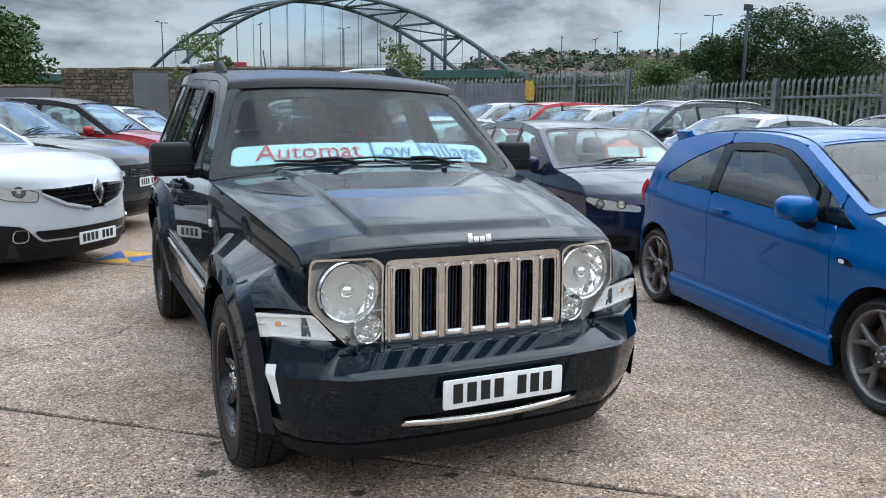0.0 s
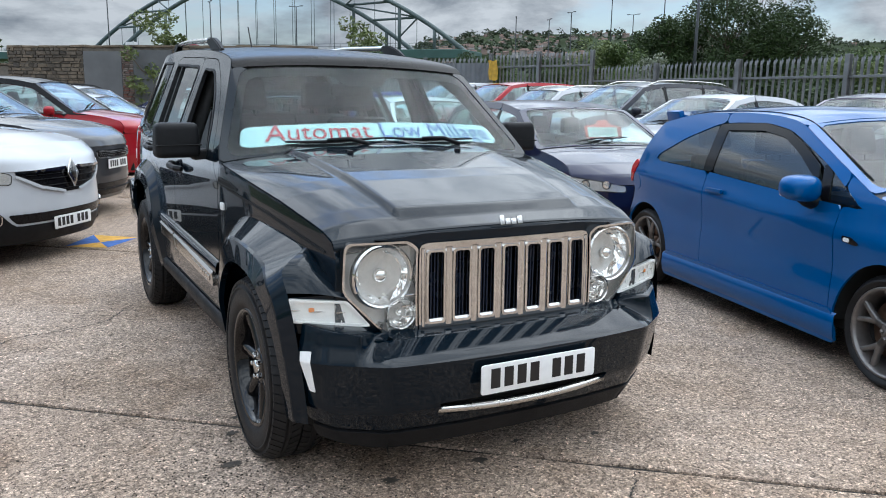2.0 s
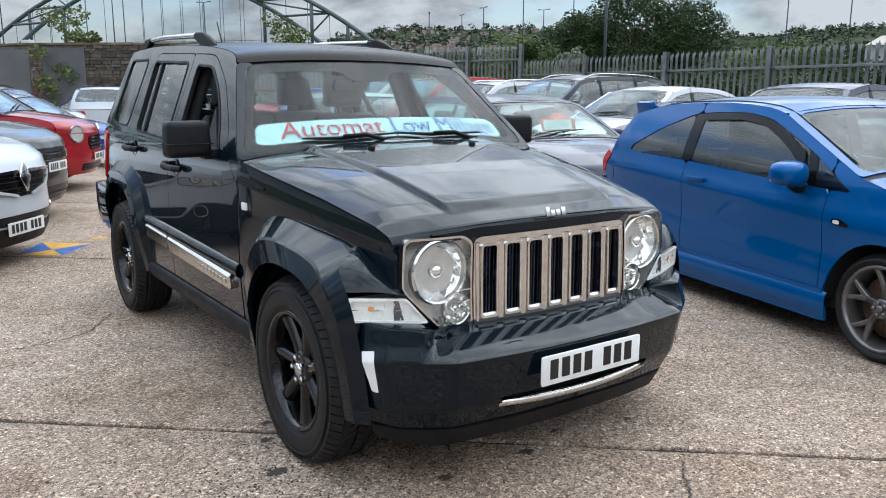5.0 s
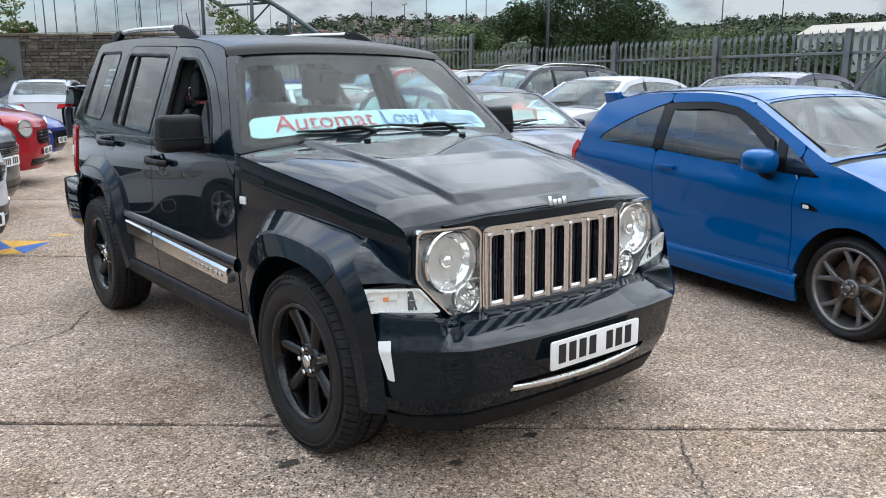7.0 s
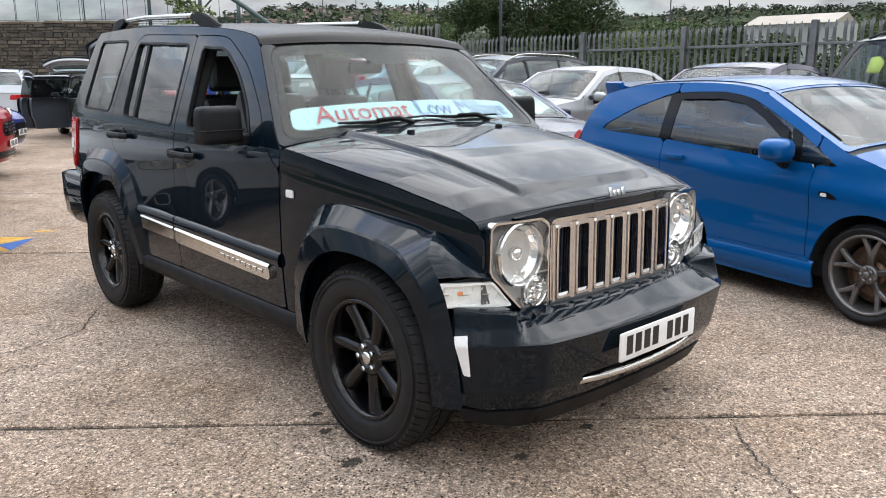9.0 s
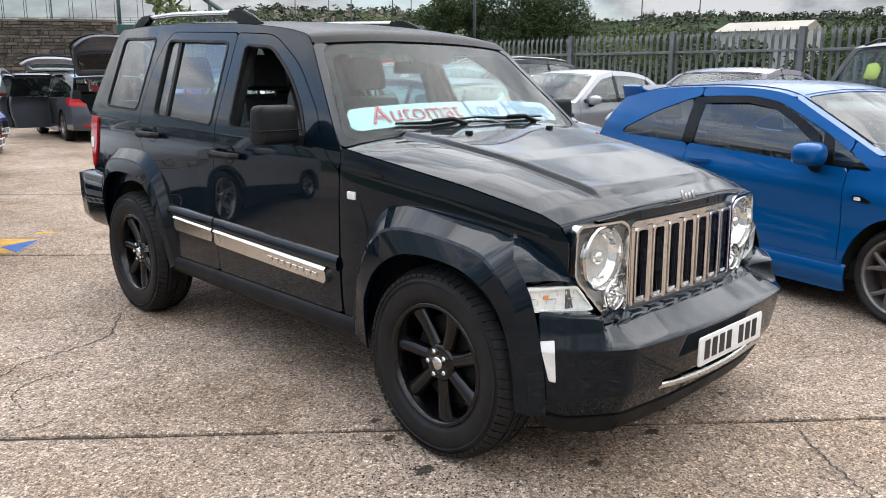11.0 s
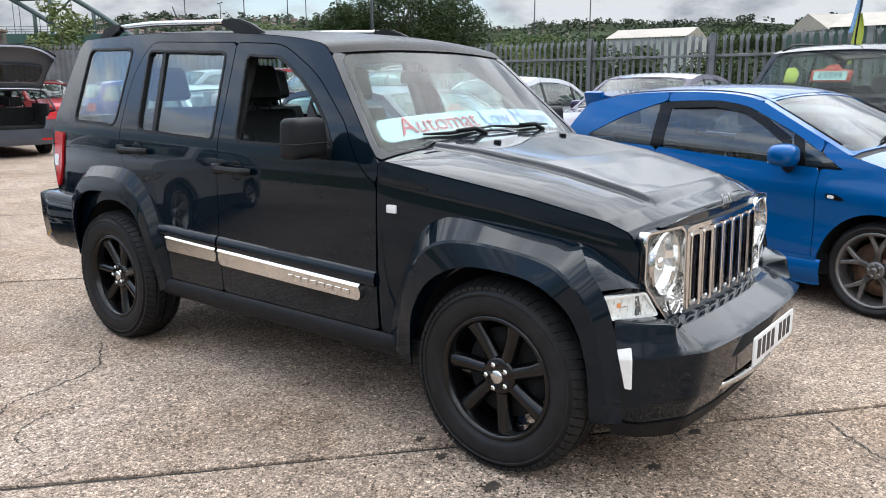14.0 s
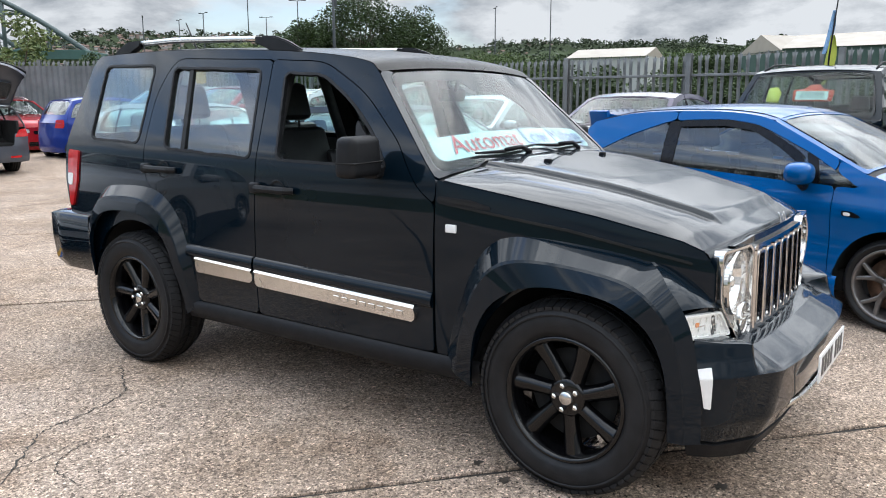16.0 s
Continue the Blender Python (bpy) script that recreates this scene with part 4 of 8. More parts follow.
    for sx in (-1, 1):
        s0, s1 = mk[1] + 0.05, mk[1] + 0.16
        a = [float(q) for q in np.array([t for t in top(np.array([0.1 * sx - 0.3]), np.array([s0]))]).ravel()]
        b = [float(q) for q in np.array([t for t in top(np.array([0.1 * sx + 0.25 * (1 if sx > 0 else 1)]), np.array([s1]))]).ravel()]
        wiper(car, a, b, (0, -0.5, 0.85))
    if rails:
        for sg in (-1, 1):
            bm = bmesh.new()
            pts = []
            for t in np.linspace(0, 1, 9):
                s = mk[2] + 0.15 + t * (mk[3] - mk[2] - 0.2)
                x, y, z = [float(np.ravel(q)[0]) for q in top(np.array([sg * W2 * 0.9]), np.array([s]))]
                pts.append((x, y, z + (0.045 if 0 < t < 1 else 0.0)))
            tube(bm, pts, 0.014, 6)
            part("roof_rail", bm, M["satin"] if rails == "bright" else M["trim"], car)
    if extra:
        extra(car, sh)
    return car


def shell_of(kind, L, W, H, wb, fo, **kw):
    """A shell from the usual proportions of its kind."""
    y0 = -wb / 2 - fo
    T = dict(
        hatch=([(0, .46), (.02, .52), (.08, .585), (.16, .63), (.245, .665)], [(.245, .665), (.42, .945)], [(.42, .945), (.52, .99), (.64, 1.0), (.78, .985), (.87, .945)], [(.87, .945), (.955, .67), (.985, .6)], .62, .68),
        suv=([(0, .50), (.015, .56), (.06, .615), (.14, .65), (.25, .685)], [(.25, .685), (.40, .95)], [(.40, .95), (.50, .99), (.65, 1.0), (.8, .985), (.885, .945)], [(.885, .945), (.965, .68), (.99, .61)], .64, .69),
        estate=([(0, .45), (.018, .51), (.07, .57), (.15, .61), (.255, .645)], [(.255, .645), (.41, .945)], [(.41, .945), (.5, .99), (.62, 1.0), (.8, .985), (.905, .94)], [(.905, .94), (.975, .66), (.99, .58)], .61, .65),
        saloon=([(0, .44), (.018, .50), (.07, .56), (.15, .61), (.26, .65)], [(.26, .65), (.42, .95)], [(.42, .95), (.5, .995), (.58, 1.0), (.66, .98), (.72, .94)], [(.72, .94), (.85, .72), (.97, .68), (.99, .6)], .62, .66),
        cuv=([(0, .50), (.015, .56), (.06, .612), (.16, .655), (.30, .69)], [(.30, .69), (.45, .95)], [(.45, .95), (.54, .99), (.66, 1.0), (.8, .985), (.885, .945)], [(.885, .945), (.965, .68), (.99, .61)], .64, .69),
        box=([(0, .50), (.01, .55), (.05, .585), (.14, .605), (.24, .62)], [(.24, .62), (.345, .945)], [(.345, .945), (.42, .98), (.6, 1.0), (.85, .985), (.94, .95)], [(.94, .95), (.985, .62), (.995, .56)], .575, .575),
    )[kind]
    cv = lambda pts: [(y0 + a * L, b * H) for a, b in pts]
    hood, scr, roof, rear = (cv(T[i]) for i in range(4))
    yr, zt = rear[-1]
    zn = hood[0][1]
    a = dict(front=[(0.15, y0 + 0.10), (0.3, y0 + 0.02), (0.45, y0 - 0.01), (zn * 0.8, y0 - 0.005), (zn, y0)],
             tail=[(0.15, yr - 0.02), (0.35, yr + 0.05), (0.6, yr + 0.05), (zt, yr)],
             belt=[(y0, T[4] * H), (0, (T[4] + T[5]) / 2 * H), (yr, T[5] * H)], wb=wb)
    a.update(kw)
    return Shell(W, hood, scr, roof, rear, **a)


def car_pose(x, y, deg, z=0.0):
    return pose(x, y, z, 0, 0, deg)


# ---- ground and yard ----
JD, JN = Vector((0.761, -0.648)), Vector((0.648, 0.761))     # along and across the concrete bays
YARD = [(-16, -14), (11.5, -14), (13.15, 14), (12.2, 17.6), (8.2, 23.9), (-1.4, 32.1), (-16, 43.4)]

mat_earth = mat_plain("rough grass and earth", (0.075, 0.085, 0.035), 0.95, var=0.5, scale=0.6, spec=0.0)
mat_joint = mat_plain("joint dirt", (0.032, 0.028, 0.024), 0.95, var=0.5, scale=15)
R0 = random.Random(4)


def clip_convex(poly, hull):
    for i in range(len(hull)):
        a, b = Vector(hull[i]), Vector(hull[(i + 1) % len(hull)])
        e = b - a
        ins = lambda p: e.x * (p[1] - a.y) - e.y * (p[0] - a.x) >= 0
        out = []
        for j in range(len(poly)):
            p, q = poly[j], poly[(j + 1) % len(poly)]
            if ins(p):
                out.append(p)
            if ins(p) != ins(q):
                dp = e.x * (p[1] - a.y) - e.y * (p[0] - a.x)
                dq = e.x * (q[1] - a.y) - e.y * (q[0] - a.x)
                t = dp / (dp - dq)
                out.append((p[0] + t * (q[0] - p[0]), p[1] + t * (q[1] - p[1])))
        poly = out
        if not poly:
            return []
    return poly


def rise(x):
    """The yard climbs a little towards the fence."""
    return 0.2 * min(1.0, max(0.0, (x - 4.5) / 5.5))


def make_ground():
    bm = bmesh.new()
    rings = []
    for r in (0.0, 20, 60, 150, 400, 1200, 4000):
        if r == 0:
            rings.append([bm.verts.new((0, 0, -0.05))])
        else:
            rings.append([bm.verts.new((r * math.cos(t), r * math.sin(t), -0.05 - (0.4 if r > 50 else 0))) for t in np.linspace(0, 2 * math.pi, 48, endpoint=False)])
    for k in range(48):
        bm.faces.new((rings[0][0], rings[1][k], rings[1][(k + 1) % 48]))
    for a, b in zip(rings[1:], rings[2:]):
        for k in range(48):
            bm.faces.new((a[k], b[k], b[(k + 1) % 48], a[(k + 1) % 48]))
    g = part("ground", bm, mat_earth, None)
    tagged(g, "rough grass and bare earth round the sales yard", "ground", kind="structure")
    bm = bmesh.new()
    vs = [bm.verts.new((x, y, -0.014)) for x, y in YARD]
    bm.faces.new(vs)
    for cx in (4.5, 10.0):
        bmesh.ops.bisect_plane(bm, geom=list(bm.verts) + list(bm.edges) + list(bm.faces), plane_co=(cx, 0, 0), plane_no=(1, 0, 0))
    for v in bm.verts:
        v.co.z += rise(v.co.x)
    y = tagged(part("pavement", bm, mat_joint, None), "worn beige concrete yard in long bays with dirty joints", "pavement", kind="structure")
    return y


def make_slabs(yard):
    for k in range(-5, 11):
        o0, o1 = -1.367 + 3.45 * k, -1.367 + 3.45 * (k + 1)
        cut = [-40 + R0.uniform(-2, 2), -14 + R0.uniform(-1, 1), 9 + R0.uniform(-2, 2), 45]
        for s0, s1 in zip(cut, cut[1:]):
            g = 0.014
            rect = [tuple(JD * s + JN * o) for s, o in ((s0 + g, o0 + g), (s1 - g, o0 + g), (s1 - g, o1 - g), (s0 + g, o1 - g))]
            poly = clip_convex(rect, YARD)
            if len(poly) < 3:
                continue
            pts = []
            for p, q in zip(poly, poly[1:] + poly[:1]):
                P, Q = Vector(p), Vector(q)
                n = max(1, int((Q - P).length / 0.13))
                e = (Q - P).normalized()
                nn = Vector((-e.y, e.x))
                for i in range(n):
                    c = P.lerp(Q, i / n)
                    w = abs(noise.noise(Vector((c.x * 5, c.y * 5, k * 3.1)))) * 0.016 + noise.noise(Vector((c.x * 0.5, c.y * 0.5, 7.0))) * 0.02 * (1 if o1 - abs(JN.dot(c) - o0) > 1e9 or JN.dot(c) - o0 < 1 else -1)
                    pts.append(c + nn * w)
            ctr = sum(pts, Vector((0, 0))) / len(pts)
            bm = bmesh.new()
            top = [bm.verts.new((p.x, p.y, 0.0 - 0.004)) for p in pts]
            inn = [bm.verts.new((*(p + (ctr - p).normalized() * 0.012), 0.0)) for p in pts]
            low = [bm.verts.new((p.x, p.y, -0.03)) for p in pts]
            bm.faces.new(inn)
            m = len(pts)
            for i in range(m):
                j = (i + 1) % m
                bm.faces.new((top[i], top[j], inn[j], inn[i]))
                bm.faces.new((low[i], low[j], top[j], top[i]))
            for cx in (4.5, 10.0):
                bmesh.ops.bisect_plane(bm, geom=list(bm.verts) + list(bm.edges) + list(bm.faces), plane_co=(cx, 0, 0), plane_no=(1, 0, 0))
            for v in bm.verts:
                v.co.z += rise(v.co.x)
            bmesh.ops.recalc_face_normals(bm, faces=bm.faces)
            part("slab", bm, M["concrete"], yard, smooth=False)


def ribbon(name, pts, width, mat, label, z=0.003, wob=0.35, cat="crack"):
    """A ragged dirt-filled crack along a line on the ground."""
    L = smooth_line(pts, 14)
    vs, fs = [], []
    for i, p in enumerate(L):
        d = L[min(i + 1, len(L) - 1)] - L[max(i - 1, 0)]
        n = np.array((-d[1], d[0])) / (np.linalg.norm(d) + 1e-9)
        w = width * (0.25 + 0.75 * R0.random()) * min(1, 0.2 + 4 * min(i, len(L) - 1 - i) / len(L))
        j = n * width * R0.uniform(-wob, wob) * 3
        vs += [(*(p + j + n * w / 2), z), (*(p + j - n * w / 2), z)]
        if i:
            fs.append((2 * i - 2, 2 * i - 1, 2 * i + 1, 2 * i))
    ob = mesh_object(name, vs, fs, mat, None, smooth=False)
    return tagged(ob, label, cat, kind="structure")


# ---- trees ----
mat_bark = mat_plain("grey brown bark", (0.09, 0.07, 0.05), 0.9, var=0.4, scale=6, relief=0.4, rscale=20)
LEAF = dict(
    dark=mat_leaf("dark green leaves", (0.018, 0.034, 0.010), (0.055, 0.085, 0.026)),
    mid=mat_leaf("green leaves", (0.035, 0.06, 0.015), (0.10, 0.14, 0.045)),
    light=mat_leaf("pale green leaves", (0.06, 0.09, 0.025), (0.17, 0.20, 0.075)),
    grey=mat_leaf("grey green leaves", (0.12, 0.14, 0.10), (0.28, 0.30, 0.23)),
)


def leaves(rng, blobs, count, size, spread=1.0):
    """Leaf sprays scattered over the skins of uneven clumps."""
    vs, fs = [], []
    wts = np.array([b[3] ** 2 for b in blobs])
    pick = rng.choices(range(len(blobs)), weights=wts, k=count)
    for b in pick:
        cx, cy, cz, r = blobs[b]
        while True:
            d = Vector((rng.gauss(0, 1), rng.gauss(0, 1), rng.gauss(0, 1)))
            if d.length > 0.1:
                break
        d.normalize()
        rad = r * (0.55 + 0.5 * rng.random() ** 0.6)
        c = Vector((cx, cy, cz)) + Vector((d.x, d.y, d.z * 0.8)) * rad
        s = size * rng.uniform(0.5, 1.3)
        a = Vector((rng.gauss(0, 1), rng.gauss(0, 1), rng.gauss(0, 0.6))).normalized()
        b2 = a.cross(Vector((rng.gauss(0, 1), rng.gauss(0, 1), rng.gauss(0, 1)))).normalized()
        n = len(vs)
        vs += [c - a * s, c - b2 * s * 0.45 + a * s * 0.1, c + a * s, c + b2 * s * 0.45 - a * s * 0.1]
        fs.append((n, n + 1, n + 2, n + 3))
    return vs, fs


def tree(name, x, y, h, w, leaf, label, seed, count=5000, size=0.3, z=0.0, low=0.2, nclump=26, group=""):
    rng = random.Random(seed)
    t = tagged(empty(name, pose(x, y, z)), label, "tree" if name == "tree" else "bush", group, "thing")
    bm = bmesh.new()
    th = h * 0.55
    tube(bm, [(0, 0, -0.2), (w * 0.01, 0, th * 0.5), (w * 0.03, w * 0.02, th)], [0.028 * h, 0.02 * h, 0.011 * h], 8)
    blobs = []
    for i in range(nclump):
        a = rng.uniform(0, 2 * math.pi)
        q = rng.random()
        zz = h * (low + (0.93 - low) * q)
        env = math.sin(math.pi * min(1, 0.18 + 0.82 * (1 - (q * 0.95)))) ** 0.7 if q > 0.4 else 0.7 + 0.3 * q / 0.4
        rr = w * 0.5 * env * rng.uniform(0.2, 0.85)
        br = w * rng.uniform(0.10, 0.2)
        blobs.append((rr * math.cos(a), rr * math.sin(a), zz, br))
        if i % 3 == 0:
            s = Vector((0, 0, min(th, zz * 0.7)))
            e = Vector(blobs[-1][:3])
            tube(bm, [s, s.lerp(e, 0.5) + Vector((0, 0, -0.04 * h)), e], [0.009 * h, 0.006 * h, 0.002 * h], 5)
    part("trunk", bm, mat_bark, t)
    vs, fs = leaves(rng, blobs, count, size)
    mesh_object("crown", vs, fs, leaf, t, smooth=False)
    return t


def polar(az, d, ex=-1.5, ey=-4.6):
    return ex + d * math.sin(radians(az)), ey + d * math.cos(radians(az))


# ---- palisade fence ----
mat_galv = mat_plain("weathered galvanised steel", (0.20, 0.205, 0.205), 0.5, 0.6, var=0.3, scale=3)
mat_galv2 = mat_plain("dull grey steel sheet", (0.17, 0.18, 0.185), 0.55, 0.4, var=0.25, scale=2)


def pale_mesh(h):
    bm = bmesh.new()
    prof = [(-0.034, 0.010), (-0.026, 0.0), (-0.012, -0.012), (0.012, -0.012), (0.026, 0.0), (0.034, 0.010)]
    rows = [[bm.verts.new((px, py, 0.05)) for px, py in prof], [bm.verts.new((px, py, h - 0.14)) for px, py in prof]]
    for i in range(5):
        bm.faces.new((rows[0][i], rows[0][i + 1], rows[1][i + 1], rows[1][i]))
    tip = [bm.verts.new((px * q, py - 0.02, h - dz)) for (px, py), q, dz in zip(prof, (1.5, 0.75, 0.3, 0.3, 0.75, 1.5), (0.05, 0.06, 0.0, 0.0, 0.06, 0.05))]
    for i in range(5):
        bm.faces.new((rows[1][i], rows[1][i + 1], tip[i + 1], tip[i]))
    me = bpy.data.meshes.new("pale")
    bm.to_mesh(me)
    bm.free()
    me.materials.append(mat_galv)
    return me


def fence(name, a, b, h, label, post_every=2.75, pitch=0.158, sheet=False, group=""):
    A, B = Vector(a), Vector(b)
    d = B - A
    L = d.length
    ang = math.degrees(math.atan2(d.y, d.x))
    f = tagged(empty(name, pose(A.x, A.y, 0, 0, 0, ang)), label, "fence", group, "thing")
    me = pale_mesh(h)
    n = int(L / pitch)
    for i in range(n):
        o = new("pale", me)
        o.parent = f
        o.matrix_local = pose((i + 0.5) * pitch, -0.03, R0.uniform(-0.012, 0.012), 0, R0.uniform(-0.6, 0.6), R0.uniform(-3, 3))
    for zz in (0.45, h - 0.42):
        bm = bmesh.new()
        rbox(bm, (L, 0.05, 0.05), pose(L / 2, 0.0, zz), 0.004, 1)
        part("rail", bm, mat_galv, f)
    k = max(1, round(L / post_every))
    for i in range(k + 1):
        bm = bmesh.new()
        x = L * i / k
        rbox(bm, (0.10, 0.012, h + 0.0), pose(x, 0.09, h / 2), 0.003, 1)
        rbox(bm, (0.012, 0.1, h + 0.0), pose(x, 0.04, h / 2), 0.003, 1)
        rbox(bm, (0.10, 0.012, h + 0.0), pose(x, -0.012, h / 2), 0.003, 1)
        part("post", bm, mat_galv, f)
    if sheet:
        bm = bmesh.new()
        nn = int(L / 0.09)
        rows = []
        for i in range(nn + 1):
            x = L * i / nn
            y = 0.14 + (0.025 if i % 2 else 0.0)
            rows.append((bm.verts.new((x, y, 0.02)), bm.verts.new((x, y, h * 0.93))))
        for p, q in zip(rows, rows[1:]):
            bm.faces.new((p[0], q[0], q[1], p[1]))
        part("corrugated_sheet", bm, mat_galv2, f, smooth=False)
    return f


# ---- walls ----
mat_stone = mat_plain("sandstone rubble", (0.15, 0.12, 0.085), 0.9, var=0.55, scale=1.4, relief=0.5, rscale=18)
mat_mortar = mat_plain("old mortar", (0.11, 0.10, 0.085), 0.95, var=0.4, scale=6)
mat_render = mat_plain("grey painted render", (0.105, 0.11, 0.115), 0.85, var=0.16, scale=1.2, relief=0.2, rscale=30)
mat_brick = mat_plain("weathered red brick", (0.17, 0.10, 0.08), 0.9, var=0.5, scale=3.5)


def stone_wall(a, b, h, kinds, label, name="wall_north"):
    """A boundary wall along a line: rubble, render and a brick pier, by stretches."""
    A, B = Vector(a), Vector(b)
    d = B - A
    L = d.length
    ang = math.degrees(math.atan2(d.y, d.x))
    w = tagged(empty(name, pose(A.x, A.y, 0, 0, 0, ang)), label, "wall", kind="structure")
    bm = bmesh.new()
    rbox(bm, (L, 0.4, h), pose(L / 2, 0.2, h / 2), 0.03, 1)
    part("core", bm, mat_mortar, w)
    for s0, s1, kind, hh in kinds:
        if kind == "render":
            bm = bmesh.new()
            rbox(bm, (s1 - s0, 0.05, hh), pose((s0 + s1) / 2, -0.02, hh / 2), 0.01, 1)
            part("render_coat", bm, mat_render, w)
            continue
        vs, fs = [], []
        z = 0.0
        while z < hh - 0.03:
            ch = R0.uniform(0.06, 0.17) if kind == "stone" else 0.075
            ch = min(ch, hh - z)
            x = s0 - R0.uniform(0, 0.2)
            while x < s1:
                bw = R0.uniform(0.12, 0.48) if kind == "stone" else 0.225
                x0, x1 = max(s0, x), min(s1, x + bw)
                x += bw
                if x1 - x0 < 0.05:
                    continue
                g = 0.012
                yo = -R0.uniform(0.02, 0.07)
                j = lambda: R0.uniform(-0.012, 0.012)
                n = len(vs)
                q = [(x0 + g + j(), z + g + j()), (x1 - g + j(), z + g + j()), (x1 - g + j(), z + ch - g + j()), (x0 + g + j(), z + ch - g + j())]
                cx, cz = sum(p[0] for p in q) / 4, sum(p[1] for p in q) / 4
                vs += [(p[0], 0.0, p[1]) for p in q] + [(cx + (p[0] - cx) * 0.93, yo, cz + (p[1] - cz) * 0.9) for p in q]
                fs += [(n + 4, n + 5, n + 6, n + 7)] + [(n + i, n + (i + 1) % 4, n + 4 + (i + 1) % 4, n + 4 + i) for i in range(4)]
            z += ch
        tagged(mesh_object("stone" if kind == "stone" else "brick", vs, fs, mat_stone_isl if kind == "stone" else mat_brick_isl, w, smooth=False), kind="stuff")
    bm = bmesh.new()
    x = 0.0
    while x < L:
        bw = R0.uniform(0.5, 0.9)
        rbox(bm, (bw - 0.02, 0.5, 0.09), pose(x + bw / 2, 0.2, h + 0.04 + R0.uniform(-0.02, 0.02), R0.uniform(-2, 2), R0.uniform(-1.5, 1.5)), 0.015, 1)
        x += bw
    part("coping", bm, mat_stone, w)
    return w


def island_mat(name, stops, rough=0.9):
    m, nt, out = nodemat(name)
    b = bsdf(nt, out, Roughness=rough, Specular_IOR_Level=0.2)
    geo = nt.nodes.new("ShaderNodeNewGeometry")
    r = ramp(nt, geo.outputs["Random Per Island"], stops)
    n = tex(nt, 6.0, 6)
    mu = ramp(nt, n.outputs["Fac"], [(0.25, g3(0.55)), (0.75, g3(1.25))])
    mx = nt.nodes.new("ShaderNodeMix")
    mx.data_type, mx.blend_type = "RGBA", "MULTIPLY"
    mx.inputs["Factor"].default_value = 1
    nt.links.new(r.outputs[0], mx.inputs[6])
    nt.links.new(mu.outputs[0], mx.inputs[7])
    nt.links.new(mx.outputs[2], b.inputs["Base Color"])
    bump(nt, b, n.outputs["Fac"], 0.4, 0.02)
    return m


mat_stone_isl = island_mat("sandstone blocks", [(0.0, (0.06, 0.054, 0.047)), (0.4, (0.11, 0.095, 0.078)), (0.75, (0.155, 0.128, 0.097)), (1.0, (0.08, 0.073, 0.066))])
mat_brick_isl = island_mat("mixed old bricks", [(0.0, (0.20, 0.09, 0.07)), (0.4, (0.16, 0.13, 0.12)), (0.7, (0.25, 0.22, 0.2)), (1.0, (0.12, 0.10, 0.1))])

yard = make_ground()
make_slabs(yard)
fence("palisade_fence", (11.55, -11.0), (12.95, 13.6), 2.4, "galvanised steel palisade fence with pointed pales beside the yard")
fence("palisade_gate", (12.95, 13.6), (11.9, 17.3), 2.85, "tall grey palisade gate in the yard fence", 1.9, 0.15)
fence("sheeted_fence", (11.9, 17.3), (8.2, 23.7), 2.75, "dull grey palisade fence backed with corrugated sheet", sheet=True)
stone_wall((-5.4 + 5.2 * .755, 35.4 - 5.2 * .656), (8.2, 23.6), 3.15, [(0.0, 3.4, "stone", 3.15), (3.4, 5.05, "render", 3.0), (5.05, 5.55, "brick", 3.1), (5.55, 7.2, "render", 3.05), (7.2, 12.8, "stone", 3.15)], "old sandstone rubble wall with grey rendered stretches")
stone_wall((-16, 43.5), (-5.4 + 5.2 * .755, 35.4 - 5.2 * .656), 2.45, [(0.0, 18.0, "render", 2.4)], "lower grey rendered yard wall", "wall_west")

# ---- bridge ----
mat_bridge = mat_plain("grey green bridge steel", (0.075, 0.10, 0.10), 0.6, 0.2, var=0.15, scale=0.2)
mat_green = mat_plain("green painted girder", (0.035, 0.085, 0.075), 0.6, var=0.2, scale=0.3)
mat_pole = mat_plain("lamp post steel", (0.055, 0.06, 0.065), 0.7, 0.1, spec=0.2)


